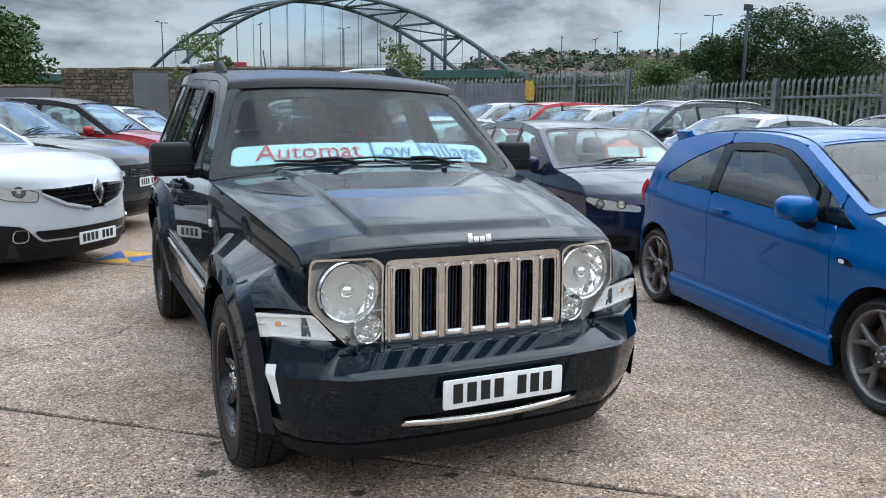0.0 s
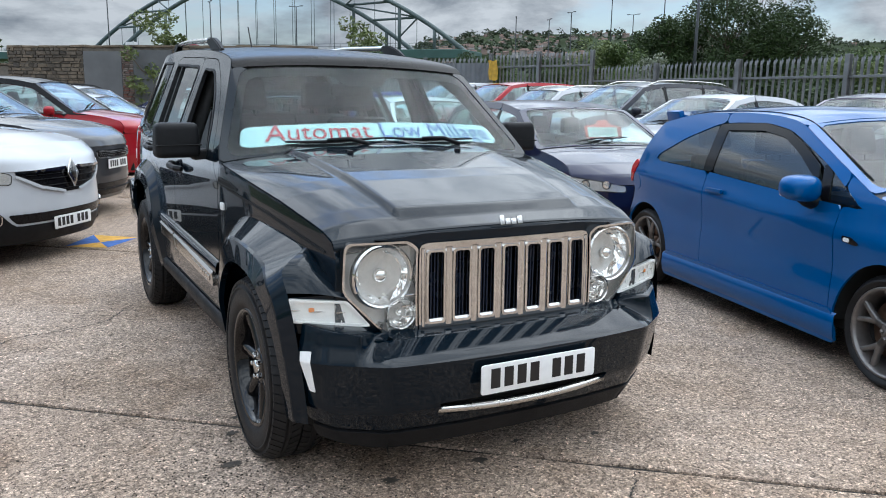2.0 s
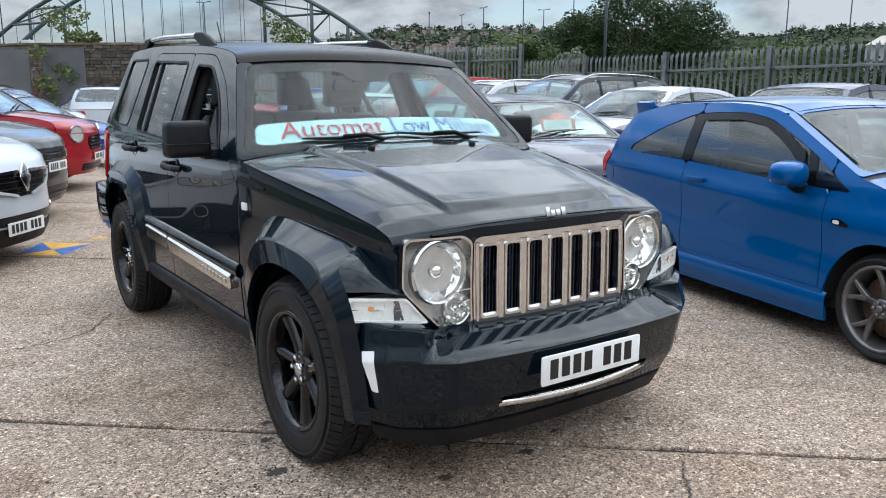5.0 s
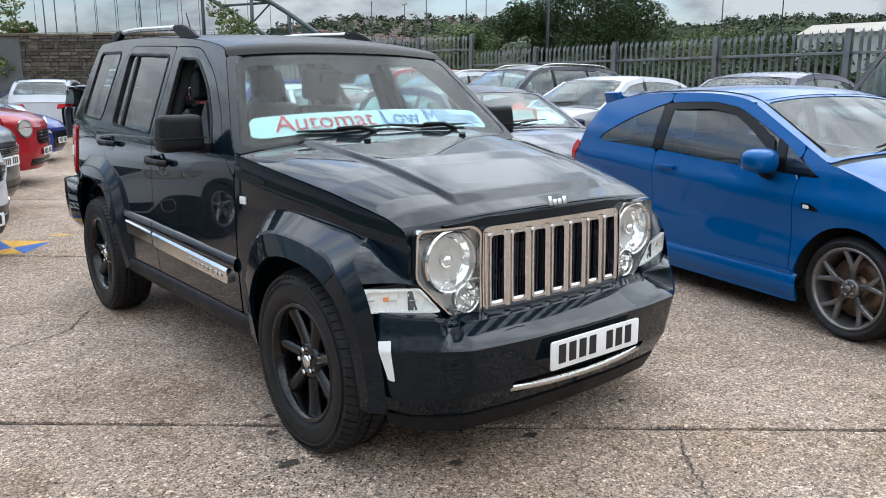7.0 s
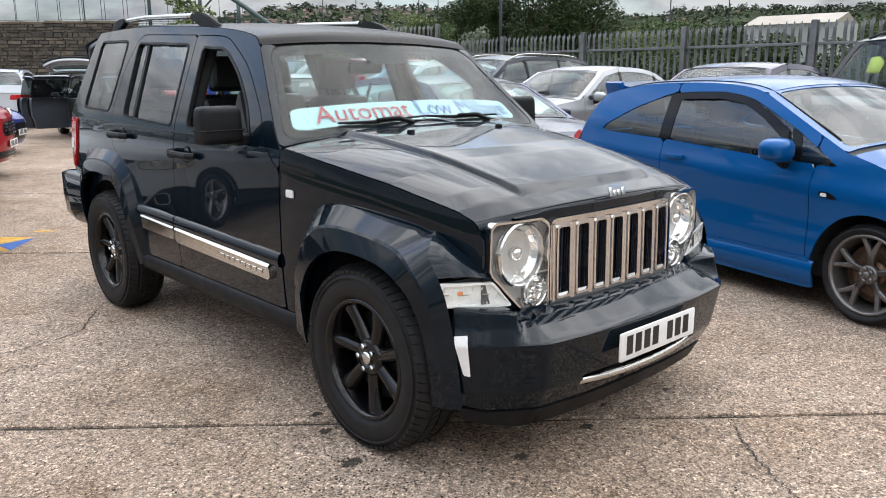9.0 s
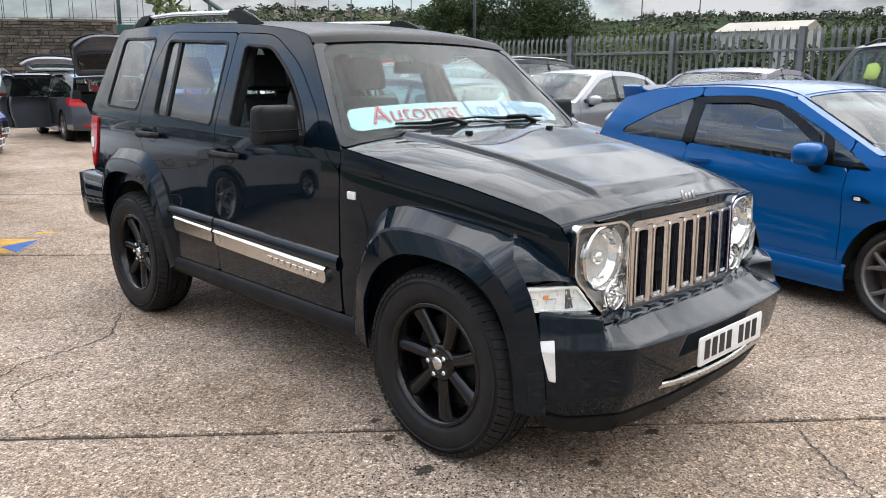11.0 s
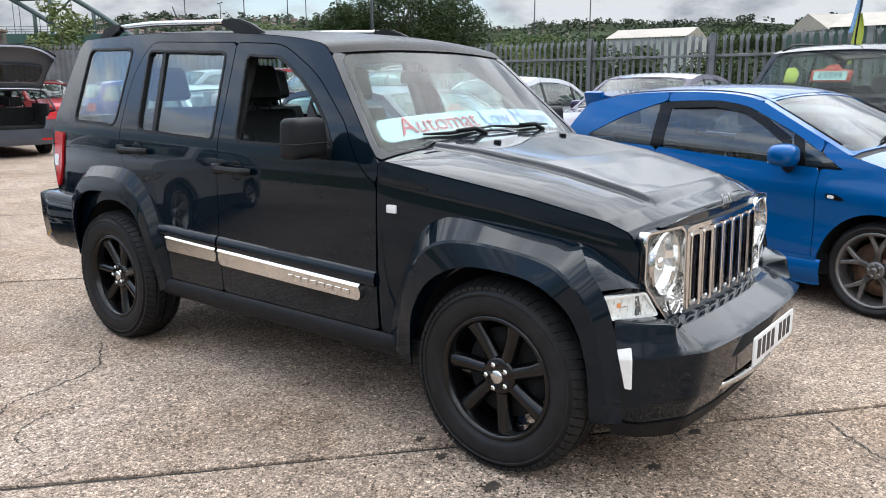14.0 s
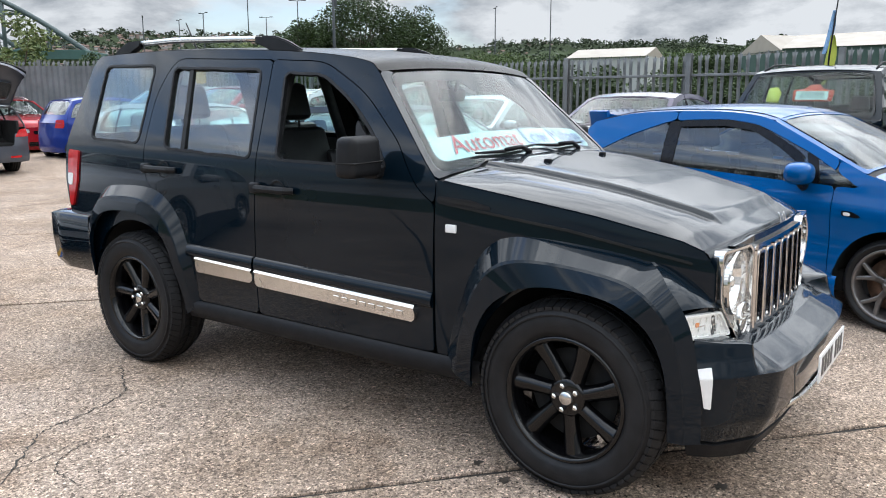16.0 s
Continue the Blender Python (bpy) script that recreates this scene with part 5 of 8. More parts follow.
def bridge():
    b = tagged(empty("arch_bridge"), "grey green steel tied-arch road bridge far beyond the yard", "bridge", kind="thing")
    A0, A1 = Vector((27, 235)), Vector((93, 160))
    off = Vector((-6, 14))
    DZ, RISE = 12.6, 18.6
    def pt(t, o, lift=0.0):
        p = A0.lerp(A1, t) + off * o
        return Vector((p.x, p.y, DZ + RISE * (1 - (2 * t - 1) ** 2) + lift))
    for o in (0, 1):
        bm = bmesh.new()
        tube(bm, [pt(t, o) for t in np.linspace(-0.02, 1.02, 41)], 0.55, 6)
        part("arch_rib", bm, mat_bridge, b)
        for t in np.linspace(0.06, 0.94, 17):
            p = pt(t, o)
            bm = bmesh.new()
            tube(bm, [p, (p.x, p.y, DZ)], 0.07, 5)
            part("hanger", bm, mat_bridge, b)
        for t in (0.16, 0.84, 0.93):
            p = pt(t, o)
            bm = bmesh.new()
            tube(bm, [p, (p.x, p.y, DZ - 1)], 0.42, 6)
            part("column", bm, mat_bridge, b)
    ts = list(np.linspace(0.1, 0.96, 13))
    for k, (t, u) in enumerate(zip(ts, ts[1:])):
        bm = bmesh.new()
        tube(bm, [pt(t, 0), pt(t, 1)], 0.3, 5)
        tube(bm, [pt(t, 0), pt(u, 1)] if k % 2 else [pt(t, 1), pt(u, 0)], 0.22, 5)
        part("cross_brace", bm, mat_bridge, b)
    d = (A1 - A0).normalized()
    c0, c1 = A0 - d * 90, A1 + d * 9
    mid = (c0 + c1) / 2 + off * 0.5
    L = (c1 - c0).length
    ang = math.degrees(math.atan2(d.y, d.x))
    bm = bmesh.new()
    rbox(bm, (L, 15, 2.0), pose(mid.x, mid.y, DZ - 1.3, 0, 0, ang), 0.1, 1)
    part("deck_girder", bm, mat_green, b)
    for q in (-7.6, 7.6):
        bm = bmesh.new()
        for zz in (0.5, 1.1):
            rbox(bm, (L, 0.08, 0.08), pose(mid.x, mid.y, DZ, 0, 0, ang) @ pose(0, q, zz), 0.0)
        for i in range(int(L / 3)):
            rbox(bm, (0.08, 0.08, 1.1), pose(mid.x, mid.y, DZ, 0, 0, ang) @ pose(-L / 2 + 3 * i, q, 0.55), 0.0)
        part("parapet_rail", bm, mat_bridge, b)
    for (s, c, hh) in ((60, (0.5, 0.5, 0.52), 1.5), (88, (0.2, 0.22, 0.25), 1.5), (103, (0.6, 0.6, 0.6), 2.2), (122, (0.35, 0.03, 0.05), 2.4)):
        bm = bmesh.new()
        rbox(bm, (4.6, 1.9, hh * 0.55), pose(mid.x, mid.y, DZ + hh * 0.35, 0, 0, ang) @ pose(-L / 2 + s, -4, 0), 0.15)
        rbox(bm, (2.9, 1.7, hh * 0.5), pose(mid.x, mid.y, DZ + hh * 0.8, 0, 0, ang) @ pose(-L / 2 + s, -4, 0), 0.2)
        v = part("vehicle", bm, mat_plain("far vehicle", c, 0.3), None)
        tagged(v, "small vehicle crossing the far bridge deck", "vehicle", kind="thing")
    return b


def lamp_post(az, d, el, ex=-1.5, ey=-4.6, twin=True):
    x, y = polar(az, d, ex, ey)
    h = 1.47 + d * math.tan(radians(el))
    lp = tagged(empty("street_lamp", pose(x, y, 0, 0, 0, az * 7)), "tall grey steel street lamp far beyond the fence", "street lamp", "far street lamps", "thing")
    bm = bmesh.new()
    tube(bm, [(0, 0, 0), (0, 0, h)], [0.22, 0.12], 6)
    part("pole", bm, mat_pole, lp)
    bm = bmesh.new()
    tube(bm, [(-1.4, 0, h + 0.1), (0, 0, h), (1.4, 0, h + 0.1)], 0.07, 5)
    for q in (-1, 1):
        rbox(bm, (0.9, 0.35, 0.18), pose(q * 1.5, 0, h + 0.12), 0.04)
    part("lamp_head", bm, mat_pole, lp)


bridge()
for az, d, el in ((-2.1, 190, 5.56), (6.2, 200, 5.86), (12.6, 205, 6.03), (18.3, 205, 5.95), (33.6, 220, 5.51), (35.9, 230, 5.39), (37.4, 210, 5.87), (41.6, 230, 5.71), (43.6, 190, 6.84), (57.4, 200, 6.45)):
    lamp_post(az, d, el)
x, y = polar(45.75, 140)
tp = tagged(empty("floodlight_mast", pose(x, y, 0)), "thick wooden pole with lamps before the dark trees", "mast", kind="thing")
bm = bmesh.new()
tube(bm, [(0, 0, 0), (0, 0, 19.2)], [0.30, 0.22], 8)
part("pole", bm, mat_pole, tp)
bm = bmesh.new()
rbox(bm, (1.6, 0.5, 1.0), pose(0, 0, 19.4), 0.1)
rbox(bm, (0.7, 0.5, 1.2), pose(0.3, 0, 18.0), 0.1)
part("lamp_head", bm, mat_pole, tp)

for az, d, h in ((40.1, 160, 31), (61.0, 150, 24)):
    x, y = polar(az, d)
    am = tagged(empty("antenna_mast", pose(x, y, 0)), "thin grey aerial mast far beyond the fence", "mast", "aerial masts", "thing")
    bm = bmesh.new()
    tube(bm, [(0, 0, 0), (0, 0, h)], [.14, .07], 6)
    part("pole", bm, mat_pole, am)

# yellow cover hung over the gate
yc = tagged(empty("hung_cover", pose(11.86, 17.1, 2.0, 0, 0, -62)), "crumpled yellow cover hung on the steel gate", "cover", kind="thing")
vs, fs = [], []
for i in range(9):
    for k in range(6):
        vs.append((-.16 + k * .064 + .05 * (i / 8), -.10 + .03 * math.sin(k * 2.1 + i * .9), .62 - i * .075 + .02 * math.sin(k * 1.7)))
for i in range(8):
    for k in range(5):
        a = i * 6 + k
        fs.append((a, a + 1, a + 7, a + 6))
mesh_object("cloth", vs, fs, mat_plain("yellow sheet", (.5, .30, .03), .6, var=.3, scale=9), yc)

# far trees: direction, distance, height, width
for i, (az, d, h, w, lf) in enumerate((
        (43.9, 150, 17.5, 13, "dark"), (45.4, 158, 18.5, 15, "dark"), (47.8, 150, 21.0, 17, "dark"), (50.4, 152, 19.5, 15, "dark"), (52.0, 150, 16.5, 12, "dark"), (42.3, 162, 13.5, 11, "dark"), (44.8, 165, 16.5, 14, "mid"), (49.4, 165, 17.5, 16, "dark"),
        (39.2, 135, 12.4, 10, "light"), (41.0, 132, 10.5, 9, "mid"), (37.2, 150, 8.6, 9, "mid"), (56.2, 170, 11.5, 16, "mid"), (59.0, 180, 11.5, 18, "mid"), (55.4, 130, 8, 11, "light"),
        (30.4, 170, 11.5, 11, "dark"), (32.2, 175, 10.5, 10, "mid"), (36.0, 190, 11.5, 11, "dark"), (62.0, 185, 11.5, 18, "dark"), (65.0, 190, 11.8, 14, "mid"), (67.8, 190, 11.0, 16, "mid"), (70.6, 170, 12.0, 15, "mid"), (72.6, 165, 12.4, 13, "dark"), (75.2, 180, 11.0, 15, "mid"), (79.0, 190, 11.0, 18, "mid"),
        (-3.4, 70, 9.0, 8, "mid"), (-7.4, 75, 7.2, 11, "dark"))):
    x, y = polar(az, d)
    tree("tree", x, y, h, w, LEAF[lf], "tall leafy %s green tree beyond the fence" % ("dark" if lf == "dark" else "pale" if lf == "light" else "mid"), 30 + i, 19000 if w > 12 else 12000, 0.27 if w > 12 else 0.23, -0.5, -0.04, 60, "far trees")
for i, (az, d, h, w, lf) in enumerate(((8.6, 33, 4.55, 2.3, "light"), (10.0, 34, 3.9, 1.6, "light"), (22.5, 33, 3.85, 2.2, "mid"), (21.4, 31, 3.5, 1.2, "light"), (42.6, 45, 4.0, 2.6, "grey"), (41.0, 60, 4.5, 5, "mid"), (27.0, 31, 3.3, 1.6, "light"), (21.75, 29.25, 4.3, 2.6, "light"))):
    x, y = polar(az, d)
    tree("bush", x, y, h, w, LEAF[lf], "straggly %s bush growing by the wall" % ("grey green" if lf == "grey" else "pale green"), 80 + i, 2600, 0.085, 0, 0.1, 22)


def hills():
    """The far side of the valley: a wooded ridge with rows of houses."""
    rng = random.Random(9)
    prof = lambda az: float(np.interp(az, [-25, 10, 24, 28, 33, 38, 45, 57, 63, 75, 105], [1.9, 1.9, 2.3, 4.1, 4.3, 4.35, 4.3, 3.85, 3.95, 3.7, 3.4])) + 0.15 * noise.noise(Vector((az * 0.2, 3.3, 0)))
    vs, fs = [], []
    azs = np.linspace(-25, 105, 261)
    for a in azs:
        top = math.tan(radians(prof(a)))
        for d, k in ((330, 0.0), (450, 0.3), (650, 0.62), (900, 0.9), (1000, 1.0), (1200, 0.85)):
            x, y = polar(a, d)
            vs.append((x, y, (1.5 + d * top) * k - (3 if k == 0 else 0) + (noise.noise(Vector((x * 0.012, y * 0.012, 0))) * 9 if 0 < k else 0)))
    for i in range(len(azs) - 1):
        for j in range(5):
            a = i * 6 + j
            fs.append((a, a + 6, a + 7, a + 1))
    tagged(mesh_object("backdrop", vs, fs, mat_plain("far fields", (0.040, 0.050, 0.030), 0.95, var=0.5, scale=0.012, spec=0.0), None), "hazy green valley side far beyond the bridge", "hill", kind="structure")
    bl = []
    for i in range(2300):
        a = rng.uniform(-24, 104)
        k = rng.random() ** 0.5
        d = 420 + 600 * k
        x, y = polar(a, d)
        kk = np.interp(d, [330, 450, 650, 900, 1000, 1200], [0, .3, .62, .9, 1.0, .85])
        z = (1.5 + d * math.tan(radians(prof(a)))) * kk + noise.noise(Vector((x * 0.012, y * 0.012, 0))) * 9
        s = rng.uniform(2.5, 6.5)
        bl += [(x + rng.gauss(0, s), y + rng.gauss(0, s), z + rng.uniform(0.2, 0.9) * s, s * 0.7) for _ in range(2)]
    v, f = leaves(rng, bl, 70000, 2.0)
    tagged(mesh_object("far_woods", v, f, mat_leaf("far woodland leaves", (0.030, 0.044, 0.024), (0.056, 0.074, 0.038)), None, smooth=False), "dense belts of woodland on the far hillside", "woodland", kind="stuff")
    hv, hf, rv, rf = [], [], [], []
    for i in range(420):
        a = rng.uniform(25, 40) if i < 330 else rng.uniform(40, 62)
        d = rng.uniform(640, 980)
        x, y = polar(a, d)
        kk = np.interp(d, [330, 450, 650, 900, 1000, 1200], [0, .3, .62, .9, 1.0, .85])
        z = (1.5 + d * math.tan(radians(prof(a)))) * kk + noise.noise(Vector((x * 0.012, y * 0.012, 0))) * 9
        L, Dp, hh = rng.uniform(2.5, 5), 3, rng.uniform(1.6, 2.4)
        mt = pose(x, y, z, 0, 0, -a + rng.uniform(-25, 25))
        n = len(hv)
        hv += [mt @ Vector((q * L / 2, p * Dp / 2, w)) for w in (-3, hh) for q, p in ((-1, -1), (1, -1), (1, 1), (-1, 1))]
        hf += [(n, n + 1, n + 5, n + 4), (n + 1, n + 2, n + 6, n + 5), (n + 2, n + 3, n + 7, n + 6), (n + 3, n, n + 4, n + 7)]
        n = len(rv)
        rv += [mt @ Vector(p) for p in ((-L / 2 - .4, -Dp / 2 - .4, hh - .2), (L / 2 + .4, -Dp / 2 - .4, hh - .2), (L / 2 + .4, Dp / 2 + .4, hh - .2), (-L / 2 - .4, Dp / 2 + .4, hh - .2), (-L / 2, 0, hh + 1.1), (L / 2, 0, hh + 1.1))]
        rf += [(n, n + 1, n + 5, n + 4), (n + 2, n + 3, n + 4, n + 5), (n + 1, n + 2, n + 5), (n + 3, n, n + 4)]
    tagged(mesh_object("far_houses", hv, hf, island_mat("house fronts", [(0, (0.26, 0.19, 0.16)), (0.5, (0.33, 0.29, 0.26)), (1, (0.48, 0.47, 0.46))]), None, smooth=False), "rows of small brick houses on the hillside", "houses", kind="stuff")
    tagged(mesh_object("far_roofs", rv, rf, island_mat("house roofs", [(0, (0.14, 0.10, 0.09)), (1, (0.22, 0.15, 0.12))]), None, smooth=False), "tiled roofs of the hillside houses", "roofs", kind="stuff")


hills()


def hedge(name, az0, az1, d, h, seed, label, count=60000, ex=-3.4, ey=-2.6):
    """An overgrown bank of scrub along the far side of the fence."""
    rng = random.Random(seed)
    bl = []
    for i in range(90):
        az = rng.uniform(az0, az1)
        dd = d * rng.uniform(.9, 1.1)
        x, y = polar(az, dd, ex, ey)
        hh = h * rng.uniform(.45, 1.0)
        bl += [(x, y, hh * k, h * rng.uniform(.22, .34)) for k in (.15, .5, .8)]
    v, f = leaves(rng, bl, count, .17)
    tagged(mesh_object(name, v, f, LEAF["dark"], None, smooth=False), label, "hedge", kind="stuff")


hedge("scrub_bank", 48, 92, 62, 4.1, 41, "low scrub growing on the bank beyond the fence")


def shed(az0, az1, d0, d1, el_eave, el_ridge, wall, roof, label, gable=False, depth=16):
    """A low industrial building beyond the fence."""
    p0, p1 = Vector(polar(az0, d0, -3.4, -2.6)), Vector(polar(az1, d1, -3.4, -2.6))
    dm = (d0 + d1) / 2
    e, r = 1.47 + dm * math.tan(radians(el_eave)), 1.47 + dm * math.tan(radians(el_ridge))
    L = (p1 - p0).length
    ang = math.degrees(math.atan2(p1.y - p0.y, p1.x - p0.x))
    s = tagged(empty("warehouse", pose(p0.x, p0.y, 0, 0, 0, ang)), label, "building", kind="thing")
    bm = bmesh.new()
    rbox(bm, (L, depth, e), pose(L / 2, depth / 2, e / 2), 0.0)
    part("wall", bm, wall, s, smooth=False)
    bm = bmesh.new()
    if gable:
        prism(bm, [(-0.4, e - 0.3), (L + 0.4, e - 0.3), (L / 2, r)], depth, pose(0, depth, 0, 90))
    else:
        prism(bm, [(-0.4, e - 0.1), (depth / 2, r), (depth + 0.4, e - 0.1)], L, pose(0, 0, 0, 90, 0, 90))
    part("roof", bm, roof, s, smooth=False)
    n = max(1, int(L / 7))
    for i in range(n):
        bm = bmesh.new()
        rbox(bm, (2.6, 0.1, 2.6), pose(L * (i + 0.5) / n, -0.03, e * 0.5), 0.02)
        part("door", bm, mat_pole, s)
    return s


mat_cream = mat_plain("pale cladding", (0.36, 0.37, 0.36), 0.6, var=0.1, scale=0.3)
mat_tan = mat_plain("tan sheet roof", (0.33, 0.29, 0.24), 0.6, var=0.12, scale=0.4)
mat_olive = mat_plain("green cladding", (0.04, 0.075, 0.06), 0.6, var=0.15, scale=0.4)
shed(63.2, 68.6, 120, 116, 3.1, 3.75, mat_cream, mat_tan, "low pale warehouse with a tan sheet roof", depth=9)
shed(74.6, 77.2, 130, 122, 3.2, 4.3, mat_olive, mat_tan, "green clad gabled warehouse beyond the fence", True, 20)
shed(77.2, 88, 122, 118, 3.5, 4.55, mat_olive, mat_tan, "long green warehouse with a tan roof")


# ---- the black off-roader ----
class OffroadShell(Shell):
    def width(self, y, z):
        y, z = np.asarray(y, float), np.asarray(z, float)
        w = 0.868 - 0.165 * np.clip((-0.75 - y) / 1.1, 0, 1.2) ** 1.3 - 0.05 * np.clip((y - 1.3) / 0.85, 0, 1.2) ** 2
        b = np.interp(y, [-1.9, -0.75, 0, 2.2], [0.99, 1.20, 1.2, 1.22])
        d = z - b
        up = 0.5 * (d + np.sqrt(d * d + 0.03 ** 2))
        w = w - 0.43 * up
        w = w - 0.03 * np.clip((0.75 - z) / 0.45, 0, 1.2) ** 2
        return w - 0.018 * np.clip((z - (b - 0.3)) / 0.3, 0, 1) ** 2

    def narrow_nose(self, w):
        a = self.fa
        self.fu = np.concatenate([[0], np.cumsum(np.hypot(np.diff(a * w), np.diff(self.bow * a ** self.nb)))])

    def top(self):
        base = Shell.top(self)
        m1 = self.marks[1]

        def f(u, s):
            x, y, z = base(u, s)
            xc = np.interp(s, [0, m1], [0.40, 0.52])
            t = np.clip((xc + 0.022 - np.abs(x)) / 0.022, 0, 1)
            fade = np.clip((s - 0.085) / 0.045, 0, 1) * np.clip((m1 + 0.1 - s) / 0.1, 0, 1)
            A = np.clip(np.abs(u) / self.W2, 0, 1.02)
            flat = self.crown[0] * (A ** 2.4 - A ** 5) * np.clip(s / 0.2, 0, 1) * np.clip((m1 - s) / 0.25, 0, 1)
            return x, y, z + flat + 0.02 * t * t * (3 - 2 * t) * fade
        return f


def off_road_car():
    car = tagged(empty("off_roader", pose(0, 0, 0)), "glossy black five-door off-road car with chrome grille, parked on concrete", "car", kind="thing")
    sh = OffroadShell(1.736, [(-1.83, .95), (-1.74, .982), (-1.40, 1.052), (-1.065, 1.107), (-.735, 1.16)], [(-.735, 1.16), (-.72, 1.175), (-.30, 1.60)],
                   [(-.30, 1.60), (-.22, 1.648), (.05, 1.69), (.5, 1.725), (1.25, 1.752), (1.98, 1.745)], [(1.98, 1.745), (2.04, 1.70), (2.10, 1.2), (2.13, 1.0), (2.13, .80)],
                   [(0.3, -1.78), (0.55, -1.83), (0.62, -1.875), (0.95, -1.868)], [(0.3, 2.1), (0.5, 2.13), (.80, 2.13)], [(-2, 1.0), (2.1, 1.2)], 2.694,
                   bow=(0.05, 2.4), rbow=(0.08, 4.0), crown=(0.062, 0.045, 0.03, 0.03), low=0.42)
    sh.narrow_nose(.70)
    paint, trim = M["black"], M["trim"]
    top = sh.top()
    W2, mk = sh.W2, sh.marks
    ST = 0.026
    # outlines on the side, as (y, z)
    fwin = fillet([(.292, 1.609), (.03, 1.592), (-.194, 1.468), (-.378, 1.313), (-.47, 1.19), (.20, 1.202)], [.04, .05, .1, .1, .02, .03])
    rwin = fillet([(1.174, 1.654), (.468, 1.627), (.385, 1.199), (1.069, 1.229)], .04)
    qwin = fillet([(1.871, 1.682), (1.353, 1.674), (1.306, 1.246), (1.806, 1.261)], .05)
    fdoor = fillet([(.355, .43), (-.725, .43), (-.735, 1.06), (-.65, 1.11), (-.51, 1.30), (-.255, 1.51), (.04, 1.655), (.402, 1.675), (.335, 1.2)], [.01, .02, .03, .06, .05, .1, .08, .02, .1])
    rdoor = fillet([(.355, .43), (.335, 1.2), (.402, 1.675), (1.18, 1.705), (1.272, 1.52), (1.232, 1.11), (1.19, 1.02), (.97, .90), (.87, .72), (.82, .43)], [.01, .1, .02, .08, .1, .1, .08, .08, .08, .02])
    ya, yb = -1.347, 1.347
    arches = [arch(ya, .37, .44), arch(yb, .37, .45)]
    out = sh.side_outline()
    for sg in (-1, 1):
        sf, fl = sh.side(sg), sg < 0
        panel("front_wing", out, sf, paint, car, ST, 0, .02, 0, arches, lambda y, z: y + .739, fl)
        panel("body_side", out, sf, paint, car, ST, 0, .02, .0015, arches[1:] + [fdoor, rdoor, qwin], lambda y, z: -.7345 - y, fl)
        panel("inner_side", out, sf, M["under"], car, .06, -.035, 0, .02, arches + [fwin, rwin, qwin], None, fl)
        fd = panel("front_door", fdoor, sf, paint, car, ST, 0, .02, .003, [fwin], None, fl)
        rd = panel("rear_door", rdoor, sf, paint, car, ST, 0, .02, .003, [rwin], None, fl)
        for w, host in ((fwin, fd), (rwin, rd), (qwin, car)):
            panel("window_seal", w, sf, trim, host, .013, .003, .02, -.007, [w], None, fl)
        if sg > 0:
            panel("front_window", fwin, sf, M["glass"], fd, .05, -.012, .004, 0, (), None, fl, "closed tinted glass")
        bar = lambda y, z: np.interp(z, [1.2, 1.66], [.905, 1.03])
        panel("rear_window_pane", rwin, sf, M["glass"], rd, .05, -.012, .004, 0, (), None, fl)
        panel("window_bar", rwin, sf, trim, rd, .02, -.002, .02, 0, (), lambda y, z: np.abs(y - bar(y, z)) - .016, fl)
        panel("quarter_window", qwin, sf, M["glass"], car, .05, -.006, .004, 0, (), None, fl)
        # mirror corner
        panel("mirror_corner", fillet([(-.24, 1.40), (-.47, 1.185), (-.30, 1.185)], .01), sf, trim, fd, .02, .004, .02, 0, (), None, fl)
        # handles
        for host, y0, y1, z in ((fd, .065, .335, 1.062), (rd, .94, 1.205, 1.117)):
            x = float(sh.width((y0 + y1) / 2, z))
            bm = bmesh.new()
            lathe(bm, [(.002, .045), (.005, .042), (-.012, .02), (-.014, .001)], 20)
            for v in bm.verts:
                v.co = Vector((sg * (x + v.co.x), (y0 + y1) / 2 - .02 + v.co.y * 1.15, z + v.co.z * 1.05))
            part("handle_cup", bm, M["gloss"], host)
            bm = bmesh.new()
            tube(bm, [(sg * (x + .012), y0, z), (sg * (x + .04), y0 + .03, z + .002), (sg * (x + .045), (y0 + y1) / 2, z + .003), (sg * (x + .04), y1 - .05, z + .004), (sg * (x + .012), y1 - .03, z + .004)], [.016, .018, .017, .018, .018], 8)
            lathe_c = Vector((sg * (x + .02), y1 - .02, z + .003))
            rbox(bm, (.04, .06, .055), Matrix.Translation(lathe_c), .02, 3)
            part("door_handle", bm, trim, host)
        # rubbing strip: painted ledge with a bright lower band, on both doors
        for host, y0, y1 in ((fd, -.644, .345), (rd, .362, .80)):
            zt = lambda y: np.interp(y, [-.65, .80], [.622, .672])
            poly = fillet([(y0, zt(y0) - .066), (y1, zt(y1) - .075), (y1, zt(y1)), (y0, zt(y0))], .008)
            panel("bright_strip", poly, sf, M["satin"], host, .03, .02, .02, 0, (), None, fl, "brushed metal strip")
            rows = []
            for dz, dx in ((.009, .006), (.008, .014), (-.005, .0265), (-.008, .0265)):
                rows.append([(sg * (float(sh.width(y, zt(y) + dz)) + dx), y, float(zt(y)) + dz) for y in np.linspace(y0 + .003, y1 - .003, 14)])
            strip_loft("strip_edge", rows if sg > 0 else rows[::-1], M["chrome"], host, creases=(1, 2))
